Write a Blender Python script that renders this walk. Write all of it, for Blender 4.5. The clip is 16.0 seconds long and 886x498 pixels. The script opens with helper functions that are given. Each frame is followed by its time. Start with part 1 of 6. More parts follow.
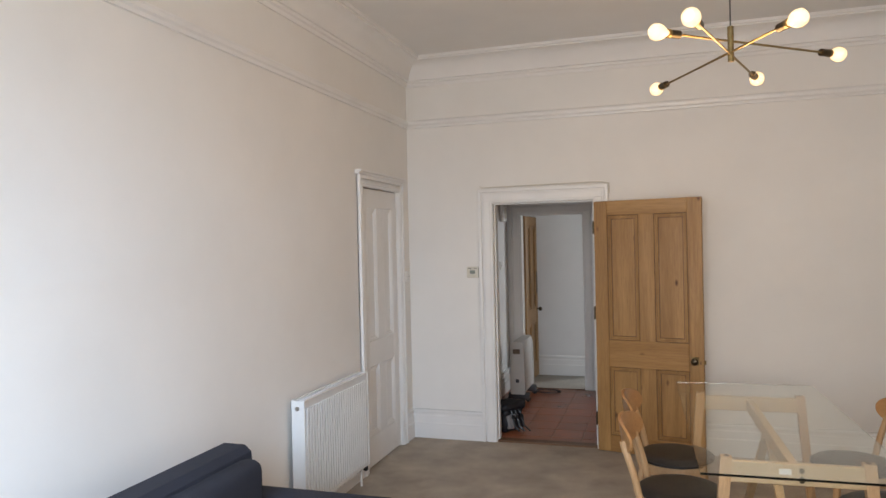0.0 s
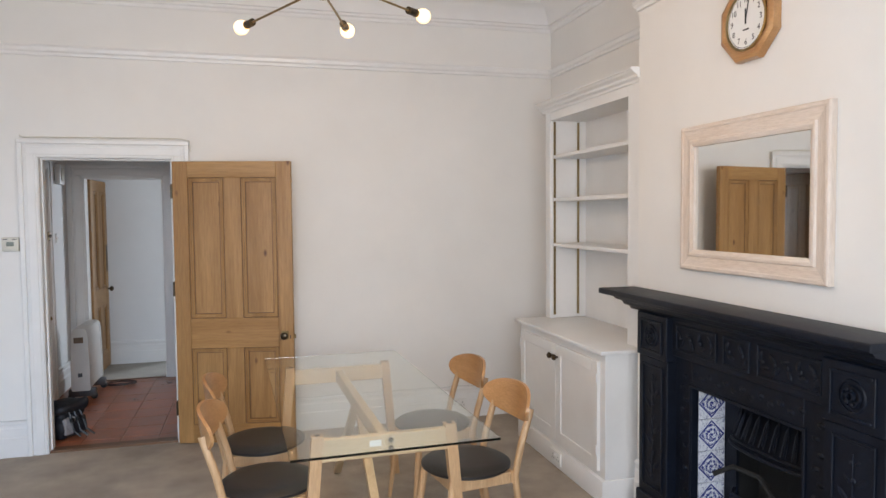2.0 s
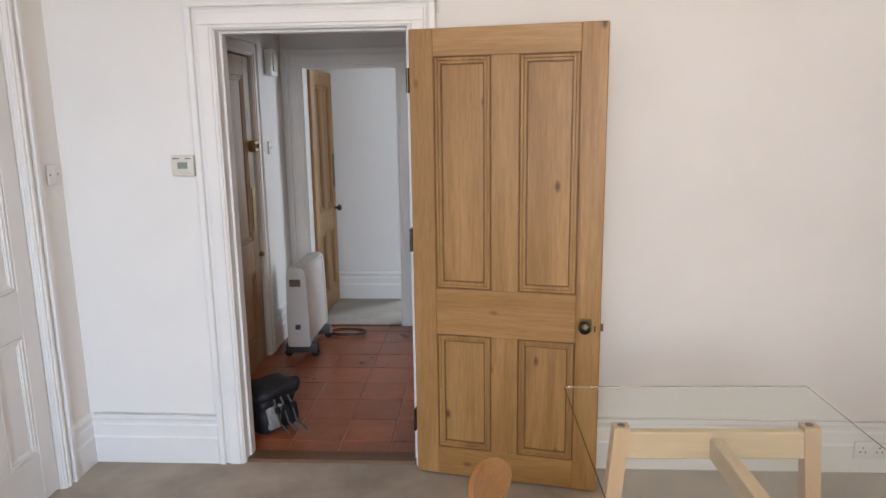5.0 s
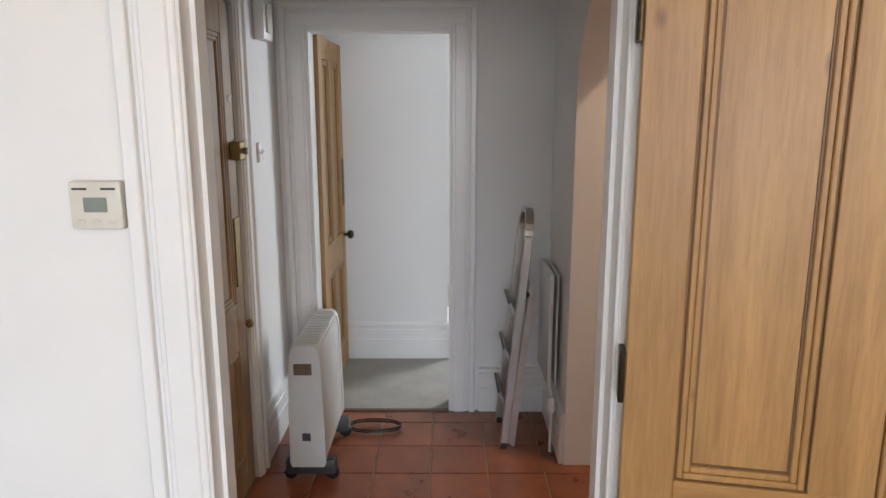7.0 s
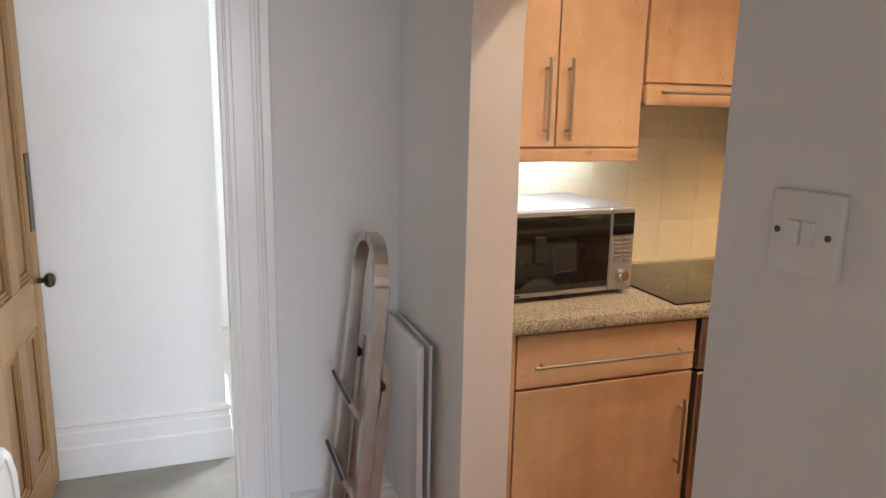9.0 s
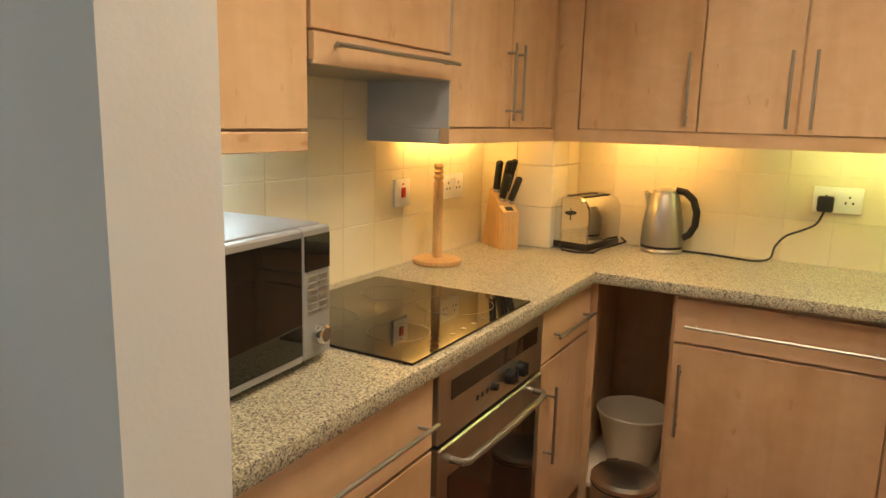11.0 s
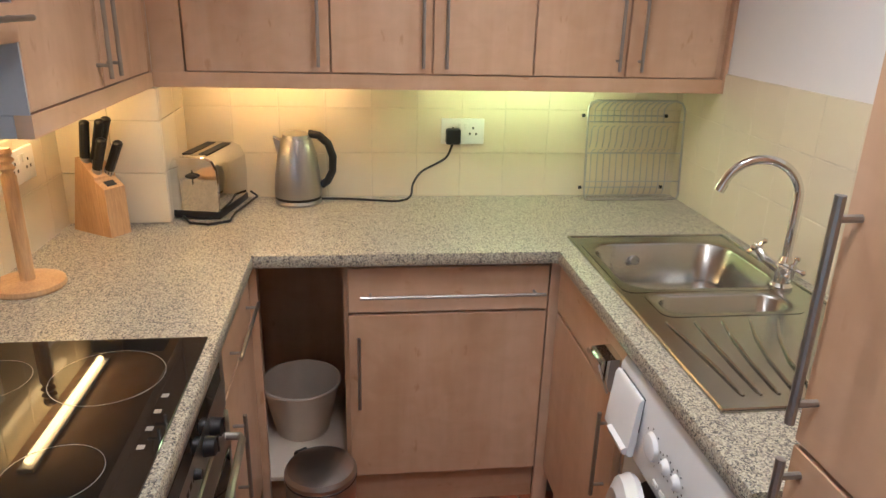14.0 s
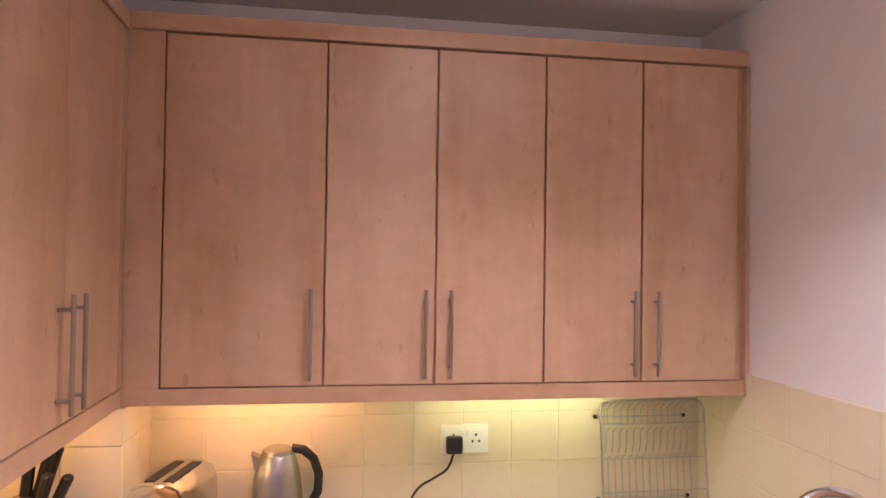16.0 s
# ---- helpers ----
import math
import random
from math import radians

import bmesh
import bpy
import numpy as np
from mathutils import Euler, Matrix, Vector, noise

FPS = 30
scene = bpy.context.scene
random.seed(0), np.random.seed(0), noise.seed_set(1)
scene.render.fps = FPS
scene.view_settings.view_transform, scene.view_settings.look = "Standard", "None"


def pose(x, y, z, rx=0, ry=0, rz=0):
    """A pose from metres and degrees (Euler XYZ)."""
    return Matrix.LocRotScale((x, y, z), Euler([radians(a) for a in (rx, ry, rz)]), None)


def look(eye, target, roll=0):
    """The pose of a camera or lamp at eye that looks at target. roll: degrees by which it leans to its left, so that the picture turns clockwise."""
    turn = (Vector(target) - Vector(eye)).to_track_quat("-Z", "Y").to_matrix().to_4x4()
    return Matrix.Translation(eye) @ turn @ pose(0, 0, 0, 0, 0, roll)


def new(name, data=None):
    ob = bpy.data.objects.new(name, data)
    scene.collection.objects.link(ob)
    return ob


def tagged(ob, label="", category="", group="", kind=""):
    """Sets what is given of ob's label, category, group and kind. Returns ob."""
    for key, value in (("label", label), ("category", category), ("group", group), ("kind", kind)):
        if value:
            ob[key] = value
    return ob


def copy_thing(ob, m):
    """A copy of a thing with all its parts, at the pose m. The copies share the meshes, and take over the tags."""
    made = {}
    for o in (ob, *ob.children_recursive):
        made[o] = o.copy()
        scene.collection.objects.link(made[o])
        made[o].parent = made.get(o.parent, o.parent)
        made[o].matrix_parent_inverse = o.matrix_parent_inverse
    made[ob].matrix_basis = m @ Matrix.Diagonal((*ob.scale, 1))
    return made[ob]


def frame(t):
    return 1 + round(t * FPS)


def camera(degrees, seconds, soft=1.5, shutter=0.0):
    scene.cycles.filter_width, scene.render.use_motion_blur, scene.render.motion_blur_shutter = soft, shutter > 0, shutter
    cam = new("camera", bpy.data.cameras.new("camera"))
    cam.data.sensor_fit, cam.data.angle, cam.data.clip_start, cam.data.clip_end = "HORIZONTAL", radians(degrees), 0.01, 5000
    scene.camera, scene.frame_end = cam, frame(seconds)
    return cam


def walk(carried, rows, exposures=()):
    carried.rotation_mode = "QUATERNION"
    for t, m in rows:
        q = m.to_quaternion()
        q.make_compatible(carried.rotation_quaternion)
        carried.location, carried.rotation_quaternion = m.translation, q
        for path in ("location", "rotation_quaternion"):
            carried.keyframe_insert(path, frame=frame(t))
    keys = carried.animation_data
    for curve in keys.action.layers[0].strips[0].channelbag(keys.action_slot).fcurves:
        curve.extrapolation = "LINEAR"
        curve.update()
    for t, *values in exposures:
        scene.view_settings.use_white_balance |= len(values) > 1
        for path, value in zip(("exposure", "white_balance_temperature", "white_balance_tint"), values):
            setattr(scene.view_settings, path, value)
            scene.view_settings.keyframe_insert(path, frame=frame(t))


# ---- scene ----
cam = camera(65.0, 16.0)

PATH = [
    (0, (2.072, -5.628, 1.668), (1.473, -3.72, 1.649), -1.3),
    (0.5, (1.99, -5.541, 1.643), (1.666, -3.567, 1.63), -1.0),
    (1, (1.978, -5.475, 1.63), (2.01, -3.475, 1.607), -0.9),
    (1.5, (1.998, -5.364, 1.594), (2.315, -3.39, 1.544), -0.7),
    (2, (2.094, -5.141, 1.59), (2.621, -3.214, 1.488), -0.5),
    (2.5, (2.126, -4.901, 1.568), (2.74, -3.004, 1.408), -0.3),
    (3, (2.108, -4.604, 1.575), (2.678, -2.703, 1.326), -0.3),
    (3.5, (2.107, -4.249, 1.559), (2.415, -2.304, 1.211), -0.5),
    (4, (2.079, -3.85, 1.6), (2.152, -1.888, 1.218), -0.7),
    (4.5, (1.979, -3.42, 1.619), (1.923, -1.459, 1.229), -0.9),
    (5, (1.875, -3.002, 1.635), (1.759, -1.044, 1.244), -0.8),
    (5.2, (1.812, -2.847, 1.64), (1.682, -0.889, 1.252), -0.8),
    (7.3, (1.161, -1.073, 1.579), (1.221, 0.885, 1.175), 0.4),
    (7.5, (1.126, -0.908, 1.569), (1.283, 1.044, 1.164), 0.6),
    (8, (1.096, -0.525, 1.565), (1.457, 1.4, 1.157), 0.9),
    (8.2, (1.107, -0.401, 1.551), (1.516, 1.514, 1.143), 0.9),
    (10.3, (1.298, 0.759, 1.388), (2.651, 2.191, 1.041), 1.4),
    (10.5, (1.323, 0.847, 1.388), (2.805, 2.145, 1.04), 1.4),
    (11, (1.391, 1.03, 1.388), (3.097, 2.007, 1.022), 1.5),
    (11.5, (1.436, 1.151, 1.402), (3.276, 1.823, 0.999), 1.6),
    (12, (1.467, 1.241, 1.429), (3.397, 1.416, 0.935), 1.7),
    (12.5, (1.484, 1.307, 1.461), (3.382, 1.197, 0.843), 1.9),
    (13, (1.529, 1.335, 1.494), (3.398, 1.171, 0.803), 1.8),
    (13.5, (1.636, 1.364, 1.527), (3.492, 1.175, 0.804), 1.7),
    (14, (1.747, 1.408, 1.584), (3.614, 1.171, 0.907), 1.6),
    (14.5, (1.803, 1.442, 1.628), (3.717, 1.173, 1.111), 1.4),
    (15, (1.892, 1.456, 1.682), (3.843, 1.144, 1.371), 1.3),
    (15.5, (1.97, 1.467, 1.692), (3.938, 1.129, 1.578), 0.9),
    (16, (1.993, 1.47, 1.706), (3.968, 1.152, 1.742), 0.8),
]
EXPOSURES = [(0, -0.52, 7900, 19), (0.5, -0.40, 8100, 19), (1, -0.30, 7700, 18), (1.5, -0.24, 7200, 17), (3, 0.06, 7000, 18), (5.2, 0.05, 7350, 19), (7.3, 0.34, 7550, 18), (8.2, 0.66, 7500, 18),
             (10.3, 1.02, 7800, 12), (11.5, 0.86, 6800, -3), (12.5, 0.92, 5150, 2), (13.5, 0.93, 5000, 10), (14.5, 0.76, 5100, 9), (15, 0.80, 5050, 14), (16, 0.92, 5550, 37)]
walk(cam, [(t, look(eye, aim, roll)) for t, eye, aim, roll in PATH], EXPOSURES)

# ---- light ----
world = bpy.data.worlds.new("sky")
scene.world = world
world.use_nodes = True
sky = world.node_tree.nodes.new("ShaderNodeTexSky")
sky.sky_type, sky.sun_disc, sky.sun_elevation, sky.sun_rotation = "NISHITA", False, radians(38), radians(200)
world.node_tree.links.new(sky.outputs[0], world.node_tree.nodes["Background"].inputs[0])
world.node_tree.nodes["Background"].inputs[1].default_value = 0.12


def area_lamp(name, eye, target, sx, sy, watts, color, spread=math.pi):
    d = bpy.data.lights.new(name, "AREA")
    d.shape, d.size, d.size_y, d.energy, d.color, d.spread = "RECTANGLE", sx, sy, watts, color, spread
    ob = new(name, d)
    ob.matrix_world = look(eye, target)
    return ob


WINDOW_W, SKY_W, BED_W = 164, 64, 105
area_lamp("window_daylight", (1.8, -6.57, 1.6), (1.5, 0, -0.6), 2.9, 2.0, WINDOW_W, (0.69, 0.845, 1.0))
# open sky above the roofs across the street, falling steeply through the same window
area_lamp("window_skylight", (1.3, -6.56, 2.0), (0.1, -4.4, 0.6), 1.6, 1.2, SKY_W, (0.36, 0.63, 1.0), radians(80))
area_lamp("bedroom_daylight", (3.25, 4.72, 1.55), (1.2, 2.5, 0.2), 0.9, 1.5, BED_W, (0.66, 0.83, 1.0))


def spot_lamp(name, x, y, z, watts, color):
    d = bpy.data.lights.new(name, "SPOT")
    d.energy, d.color, d.spot_size, d.spot_blend, d.shadow_soft_size = watts, color, radians(122), 0.7, 0.03
    ob = new(name, d)
    ob.location = (x, y, z)
    return ob


DOWNLIGHTS = ((3.12, 1.15, 17), (2.85, 0.90, 23), (2.15, 1.3, 25))
for x, y, watts in DOWNLIGHTS:
    spot_lamp("downlight_lamp", x, y, 2.465, watts, (1.0, 0.83, 0.66))
    # point lamp added below each spot to lift the ceiling and door tops
    spill = bpy.data.lights.new("downlight_spill", "POINT")
    spill.energy, spill.color, spill.shadow_soft_size = 0.9, (1.0, 0.83, 0.66), 0.025
    new("downlight_spill", spill).location = (x, y, 2.43)

pendant = bpy.data.lights.new("pendant_glow", "POINT")
pendant.energy, pendant.color, pendant.shadow_soft_size = 27, (1.0, 0.70, 0.40), 0.2
new("pendant_glow", pendant).location = (2.372, -2.40, 2.22)


# ---- materials ----
def node(nt, kind, **inputs):
    n = nt.nodes.new(kind)
    for k, v in inputs.items():
        n.inputs[k.replace("_", " ")].default_value = v
    return n


def shade(c, f):
    return tuple(min(1.0, x * f) for x in c)


def mat(name, color, rough=0.5, metal=0.0, var=0.08, scale=6.0, stretch=(1, 1, 1), bump=0.05, fine=90.0, color2=None,
        rand=0.0, coat=0.0, grain=0.0, rough_var=0.08):
    """Colour with broad stains and fine grain, in real size."""
    m = bpy.data.materials.new(name)
    m.use_nodes = True
    nt = m.node_tree
    b = nt.nodes["Principled BSDF"]
    b.inputs["Metallic"].default_value, b.inputs["Coat Weight"].default_value = metal, coat
    tc = nt.nodes.new("ShaderNodeTexCoord")
    mp = node(nt, "ShaderNodeMapping", Scale=stretch)
    nt.links.new(tc.outputs["Object"], mp.inputs[0])
    info = nt.nodes.new("ShaderNodeObjectInfo")
    shift = node(nt, "ShaderNodeMath")
    shift.operation = "MULTIPLY"
    shift.inputs[1].default_value = 7.0
    nt.links.new(info.outputs["Random"], shift.inputs[0])
    nt.links.new(shift.outputs[0], mp.inputs["Location"])
    n1 = node(nt, "ShaderNodeTexNoise", Scale=scale, Detail=5.0, Roughness=0.6)
    n2 = node(nt, "ShaderNodeTexNoise", Scale=fine, Detail=3.0, Roughness=0.6)
    for n in (n1, n2):
        nt.links.new(mp.outputs[0], n.inputs["Vector"])
    ramp = nt.nodes.new("ShaderNodeValToRGB")
    ramp.color_ramp.elements[0].position, ramp.color_ramp.elements[1].position = 0.3, 0.7
    c2 = color2 or shade(color, 1 - 2 * var)
    ramp.color_ramp.elements[0].color, ramp.color_ramp.elements[1].color = (*c2, 1), (*shade(color, 1 + var * 0.5), 1)
    nt.links.new(n1.outputs["Fac"], ramp.inputs[0])
    last = ramp.outputs[0]
    if grain:
        g = node(nt, "ShaderNodeMix")
        g.data_type, g.blend_type = "RGBA", "MULTIPLY"
        g.inputs[0].default_value = 1.0
        gr = nt.nodes.new("ShaderNodeValToRGB")
        gr.color_ramp.elements[0].position, gr.color_ramp.elements[1].position = 0.35, 0.65
        gr.color_ramp.elements[0].color = (1 - grain, 1 - grain, 1 - grain, 1)
        nt.links.new(n2.outputs["Fac"], gr.inputs[0])
        nt.links.new(last, g.inputs[6])
        nt.links.new(gr.outputs[0], g.inputs[7])
        last = g.outputs[2]
    if rand:
        h = node(nt, "ShaderNodeHueSaturation")
        r = node(nt, "ShaderNodeMapRange")
        r.inputs["To Min"].default_value, r.inputs["To Max"].default_value = 1 - rand, 1 + rand
        nt.links.new(info.outputs["Random"], r.inputs[0])
        nt.links.new(r.outputs[0], h.inputs["Value"])
        nt.links.new(last, h.inputs["Color"])
        last = h.outputs[0]
    nt.links.new(last, b.inputs["Base Color"])
    rr = node(nt, "ShaderNodeMapRange")
    rr.inputs["To Min"].default_value, rr.inputs["To Max"].default_value = max(0.02, rough - rough_var), min(1, rough + rough_var)
    nt.links.new(n1.outputs["Fac"], rr.inputs[0])
    nt.links.new(rr.outputs[0], b.inputs["Roughness"])
    if bump:
        bp = node(nt, "ShaderNodeBump", Strength=bump, Distance=0.004)
        nt.links.new(n2.outputs["Fac"], bp.inputs["Height"])
        nt.links.new(bp.outputs[0], b.inputs["Normal"])
    return m


def wood(name, light, dark, rough=0.45, axis="z", ring=9.0, knots=0.0, streak=0.5, coat=0.0, rand=0.06, long=0.09, bend=0.6):
    """Wood with grain along one axis, streaks and, if asked, dark knots."""
    m = bpy.data.materials.new(name)
    m.use_nodes = True
    nt = m.node_tree
    b = nt.nodes["Principled BSDF"]
    b.inputs["Coat Weight"].default_value = coat
    tc = nt.nodes.new("ShaderNodeTexCoord")
    info = nt.nodes.new("ShaderNodeObjectInfo")
    mp = node(nt, "ShaderNodeMapping")
    mul = nt.nodes.new("ShaderNodeMath")
    mul.operation = "MULTIPLY"
    mul.inputs[1].default_value = 13.0
    nt.links.new(info.outputs["Random"], mul.inputs[0])
    nt.links.new(mul.outputs[0], mp.inputs["Location"])
    nt.links.new(tc.outputs["Object"], mp.inputs[0])
    s = {"x": (long, 1, 1), "y": (1, long, 1), "z": (1, 1, long)}[axis]
    st = node(nt, "ShaderNodeMapping", Scale=s)
    nt.links.new(mp.outputs[0], st.inputs[0])
    n1 = node(nt, "ShaderNodeTexNoise", Scale=ring, Detail=3.0, Roughness=0.55, Distortion=bend)
    n2 = node(nt, "ShaderNodeTexNoise", Scale=ring * 16, Detail=4.0, Roughness=0.7)
    for n in (n1, n2):
        nt.links.new(st.outputs[0], n.inputs["Vector"])
    ramp = nt.nodes.new("ShaderNodeValToRGB")
    ramp.color_ramp.elements[0].position, ramp.color_ramp.elements[1].position = 0.3, 0.68
    ramp.color_ramp.elements[0].color, ramp.color_ramp.elements[1].color = (*dark, 1), (*light, 1)
    nt.links.new(n1.outputs["Fac"], ramp.inputs[0])
    gr = nt.nodes.new("ShaderNodeValToRGB")
    gr.color_ramp.elements[0].position, gr.color_ramp.elements[1].position = 0.35, 0.6
    gr.color_ramp.elements[0].color = (1 - streak * 0.4, 1 - streak * 0.45, 1 - streak * 0.5, 1)
    nt.links.new(n2.outputs["Fac"], gr.inputs[0])
    g = nt.nodes.new("ShaderNodeMix")
    g.data_type, g.blend_type = "RGBA", "MULTIPLY"
    g.inputs[0].default_value = 1.0
    nt.links.new(ramp.outputs[0], g.inputs[6])
    nt.links.new(gr.outputs[0], g.inputs[7])
    last = g.outputs[2]
    if knots:
        kp = node(nt, "ShaderNodeMapping", Scale={"x": (0.5, 1, 1), "y": (1, 0.5, 1), "z": (1, 1, 0.5)}[axis])
        nt.links.new(mp.outputs[0], kp.inputs[0])
        v = node(nt, "ShaderNodeTexVoronoi", Scale=7.0)
        nt.links.new(kp.outputs[0], v.inputs["Vector"])
        kr = nt.nodes.new("ShaderNodeValToRGB")
        kr.color_ramp.elements[0].position, kr.color_ramp.elements[1].position = 0.03, 0.11
        kr.color_ramp.elements[0].color = (0.26, 0.16, 0.10, 1)
        k2 = nt.nodes.new("ShaderNodeMix")
        k2.data_type, k2.blend_type = "RGBA", "MULTIPLY"
        k2.inputs[0].default_value = knots
        nt.links.new(v.outputs["Distance"], kr.inputs[0])
        nt.links.new(last, k2.inputs[6])
        nt.links.new(kr.outputs[0], k2.inputs[7])
        last = k2.outputs[2]
    h = nt.nodes.new("ShaderNodeHueSaturation")
    r = nt.nodes.new("ShaderNodeMapRange")
    r.inputs["To Min"].default_value, r.inputs["To Max"].default_value = 1 - rand, 1 + rand
    nt.links.new(info.outputs["Random"], r.inputs[0])
    nt.links.new(r.outputs[0], h.inputs["Value"])
    nt.links.new(last, h.inputs["Color"])
    nt.links.new(h.outputs[0], b.inputs["Base Color"])
    rr = nt.nodes.new("ShaderNodeMapRange")
    rr.inputs["To Min"].default_value, rr.inputs["To Max"].default_value = rough + 0.1, rough - 0.1
    nt.links.new(n1.outputs["Fac"], rr.inputs[0])
    nt.links.new(rr.outputs[0], b.inputs["Roughness"])
    bp = node(nt, "ShaderNodeBump", Strength=0.12, Distance=0.002)
    nt.links.new(n2.outputs["Fac"], bp.inputs["Height"])
    nt.links.new(bp.outputs[0], b.inputs["Normal"])
    return m


def maple(name, axis):
    """Smooth maple laminate: soft blotches, faint long figure and a few small flecks."""
    m = bpy.data.materials.new(name)
    m.use_nodes = True
    nt = m.node_tree
    b = nt.nodes["Principled BSDF"]
    tc = nt.nodes.new("ShaderNodeTexCoord")
    info = nt.nodes.new("ShaderNodeObjectInfo")
    mp = node(nt, "ShaderNodeMapping")
    mul = nt.nodes.new("ShaderNodeMath")
    mul.operation = "MULTIPLY"
    mul.inputs[1].default_value = 13.0
    nt.links.new(info.outputs["Random"], mul.inputs[0])
    nt.links.new(mul.outputs[0], mp.inputs["Location"])
    nt.links.new(tc.outputs["Object"], mp.inputs[0])

    def layer(long, scale, detail, low, high, c0, c1, distort=0.0):
        st = node(nt, "ShaderNodeMapping", Scale={"x": (long, 1, 1), "y": (1, long, 1), "z": (1, 1, long)}[axis])
        nt.links.new(mp.outputs[0], st.inputs[0])
        n = node(nt, "ShaderNodeTexNoise", Scale=scale, Detail=detail, Roughness=0.55, Distortion=distort)
        nt.links.new(st.outputs[0], n.inputs["Vector"])
        r = nt.nodes.new("ShaderNodeValToRGB")
        r.color_ramp.elements[0].position, r.color_ramp.elements[1].position = low, high
        r.color_ramp.elements[0].color, r.color_ramp.elements[1].color = (*c0, 1), (*c1, 1)
        nt.links.new(n.outputs["Fac"], r.inputs[0])
        return r.outputs[0], n
    last, broad = layer(0.25, 5.0, 3.0, 0.32, 0.68, (0.575, 0.365, 0.215), (0.68, 0.475, 0.315), 0.5)
    for args in ((0.05, 26.0, 2.0, 0.3, 0.6, (0.95, 0.935, 0.91), (1, 1, 1), 0.3), (1.7, 8.0, 2.0, 0.36, 0.66, (0.93, 0.91, 0.885), (1, 1, 1), 0.9), (0.4, 34.0, 2.0, 0.68, 0.78, (1, 1, 1), (0.82, 0.74, 0.65)), (0.5, 13.0, 2.0, 0.35, 0.65, (0.95, 0.94, 0.93), (1, 1, 1))):
        over, _ = layer(*args)
        g = nt.nodes.new("ShaderNodeMix")
        g.data_type, g.blend_type = "RGBA", "MULTIPLY"
        g.inputs[0].default_value = 1.0
        nt.links.new(last, g.inputs[6])
        nt.links.new(over, g.inputs[7])
        last = g.outputs[2]
    nt.links.new(last, b.inputs["Base Color"])
    rr = nt.nodes.new("ShaderNodeMapRange")
    rr.inputs["To Min"].default_value, rr.inputs["To Max"].default_value = 0.42, 0.32
    nt.links.new(broad.outputs["Fac"], rr.inputs[0])
    nt.links.new(rr.outputs[0], b.inputs["Roughness"])
    return m


def granite(name):
    """Speckled laminate: grey, cream and near-black flecks."""
    m = bpy.data.materials.new(name)
    m.use_nodes = True
    nt = m.node_tree
    b = nt.nodes["Principled BSDF"]
    b.inputs["Roughness"].default_value = 0.32
    tc = nt.nodes.new("ShaderNodeTexCoord")
    v = node(nt, "ShaderNodeTexVoronoi", Scale=340.0)
    n = node(nt, "ShaderNodeTexNoise", Scale=70.0, Detail=4.0, Roughness=0.7)
    for k in (v, n):
        nt.links.new(tc.outputs["Object"], k.inputs["Vector"])
    sep = nt.nodes.new("ShaderNodeSeparateColor")
    nt.links.new(v.outputs["Color"], sep.inputs[0])
    ramp = nt.nodes.new("ShaderNodeValToRGB")
    ramp.color_ramp.interpolation = "CONSTANT"
    e = ramp.color_ramp.elements
    e[0].color, e[1].position, e[1].color = (0.075, 0.068, 0.06, 1), 0.15, (0.215, 0.19, 0.15, 1)
    for p, c in ((0.32, (0.37, 0.335, 0.245, 1)), (0.58, (0.51, 0.47, 0.345, 1)), (0.86, (0.28, 0.255, 0.225, 1))):
        q = e.new(p)
        q.color = c
    mixv = nt.nodes.new("ShaderNodeMath")
    mixv.operation = "MULTIPLY_ADD"
    mixv.inputs[1].default_value, mixv.inputs[2].default_value = 0.35, -0.175
    nt.links.new(n.outputs["Fac"], mixv.inputs[0])
    add = nt.nodes.new("ShaderNodeMath")
    nt.links.new(sep.outputs[0], add.inputs[0])
    nt.links.new(mixv.outputs[0], add.inputs[1])
    nt.links.new(add.outputs[0], ramp.inputs[0])
    nt.links.new(ramp.outputs[0], b.inputs["Base Color"])
    return m


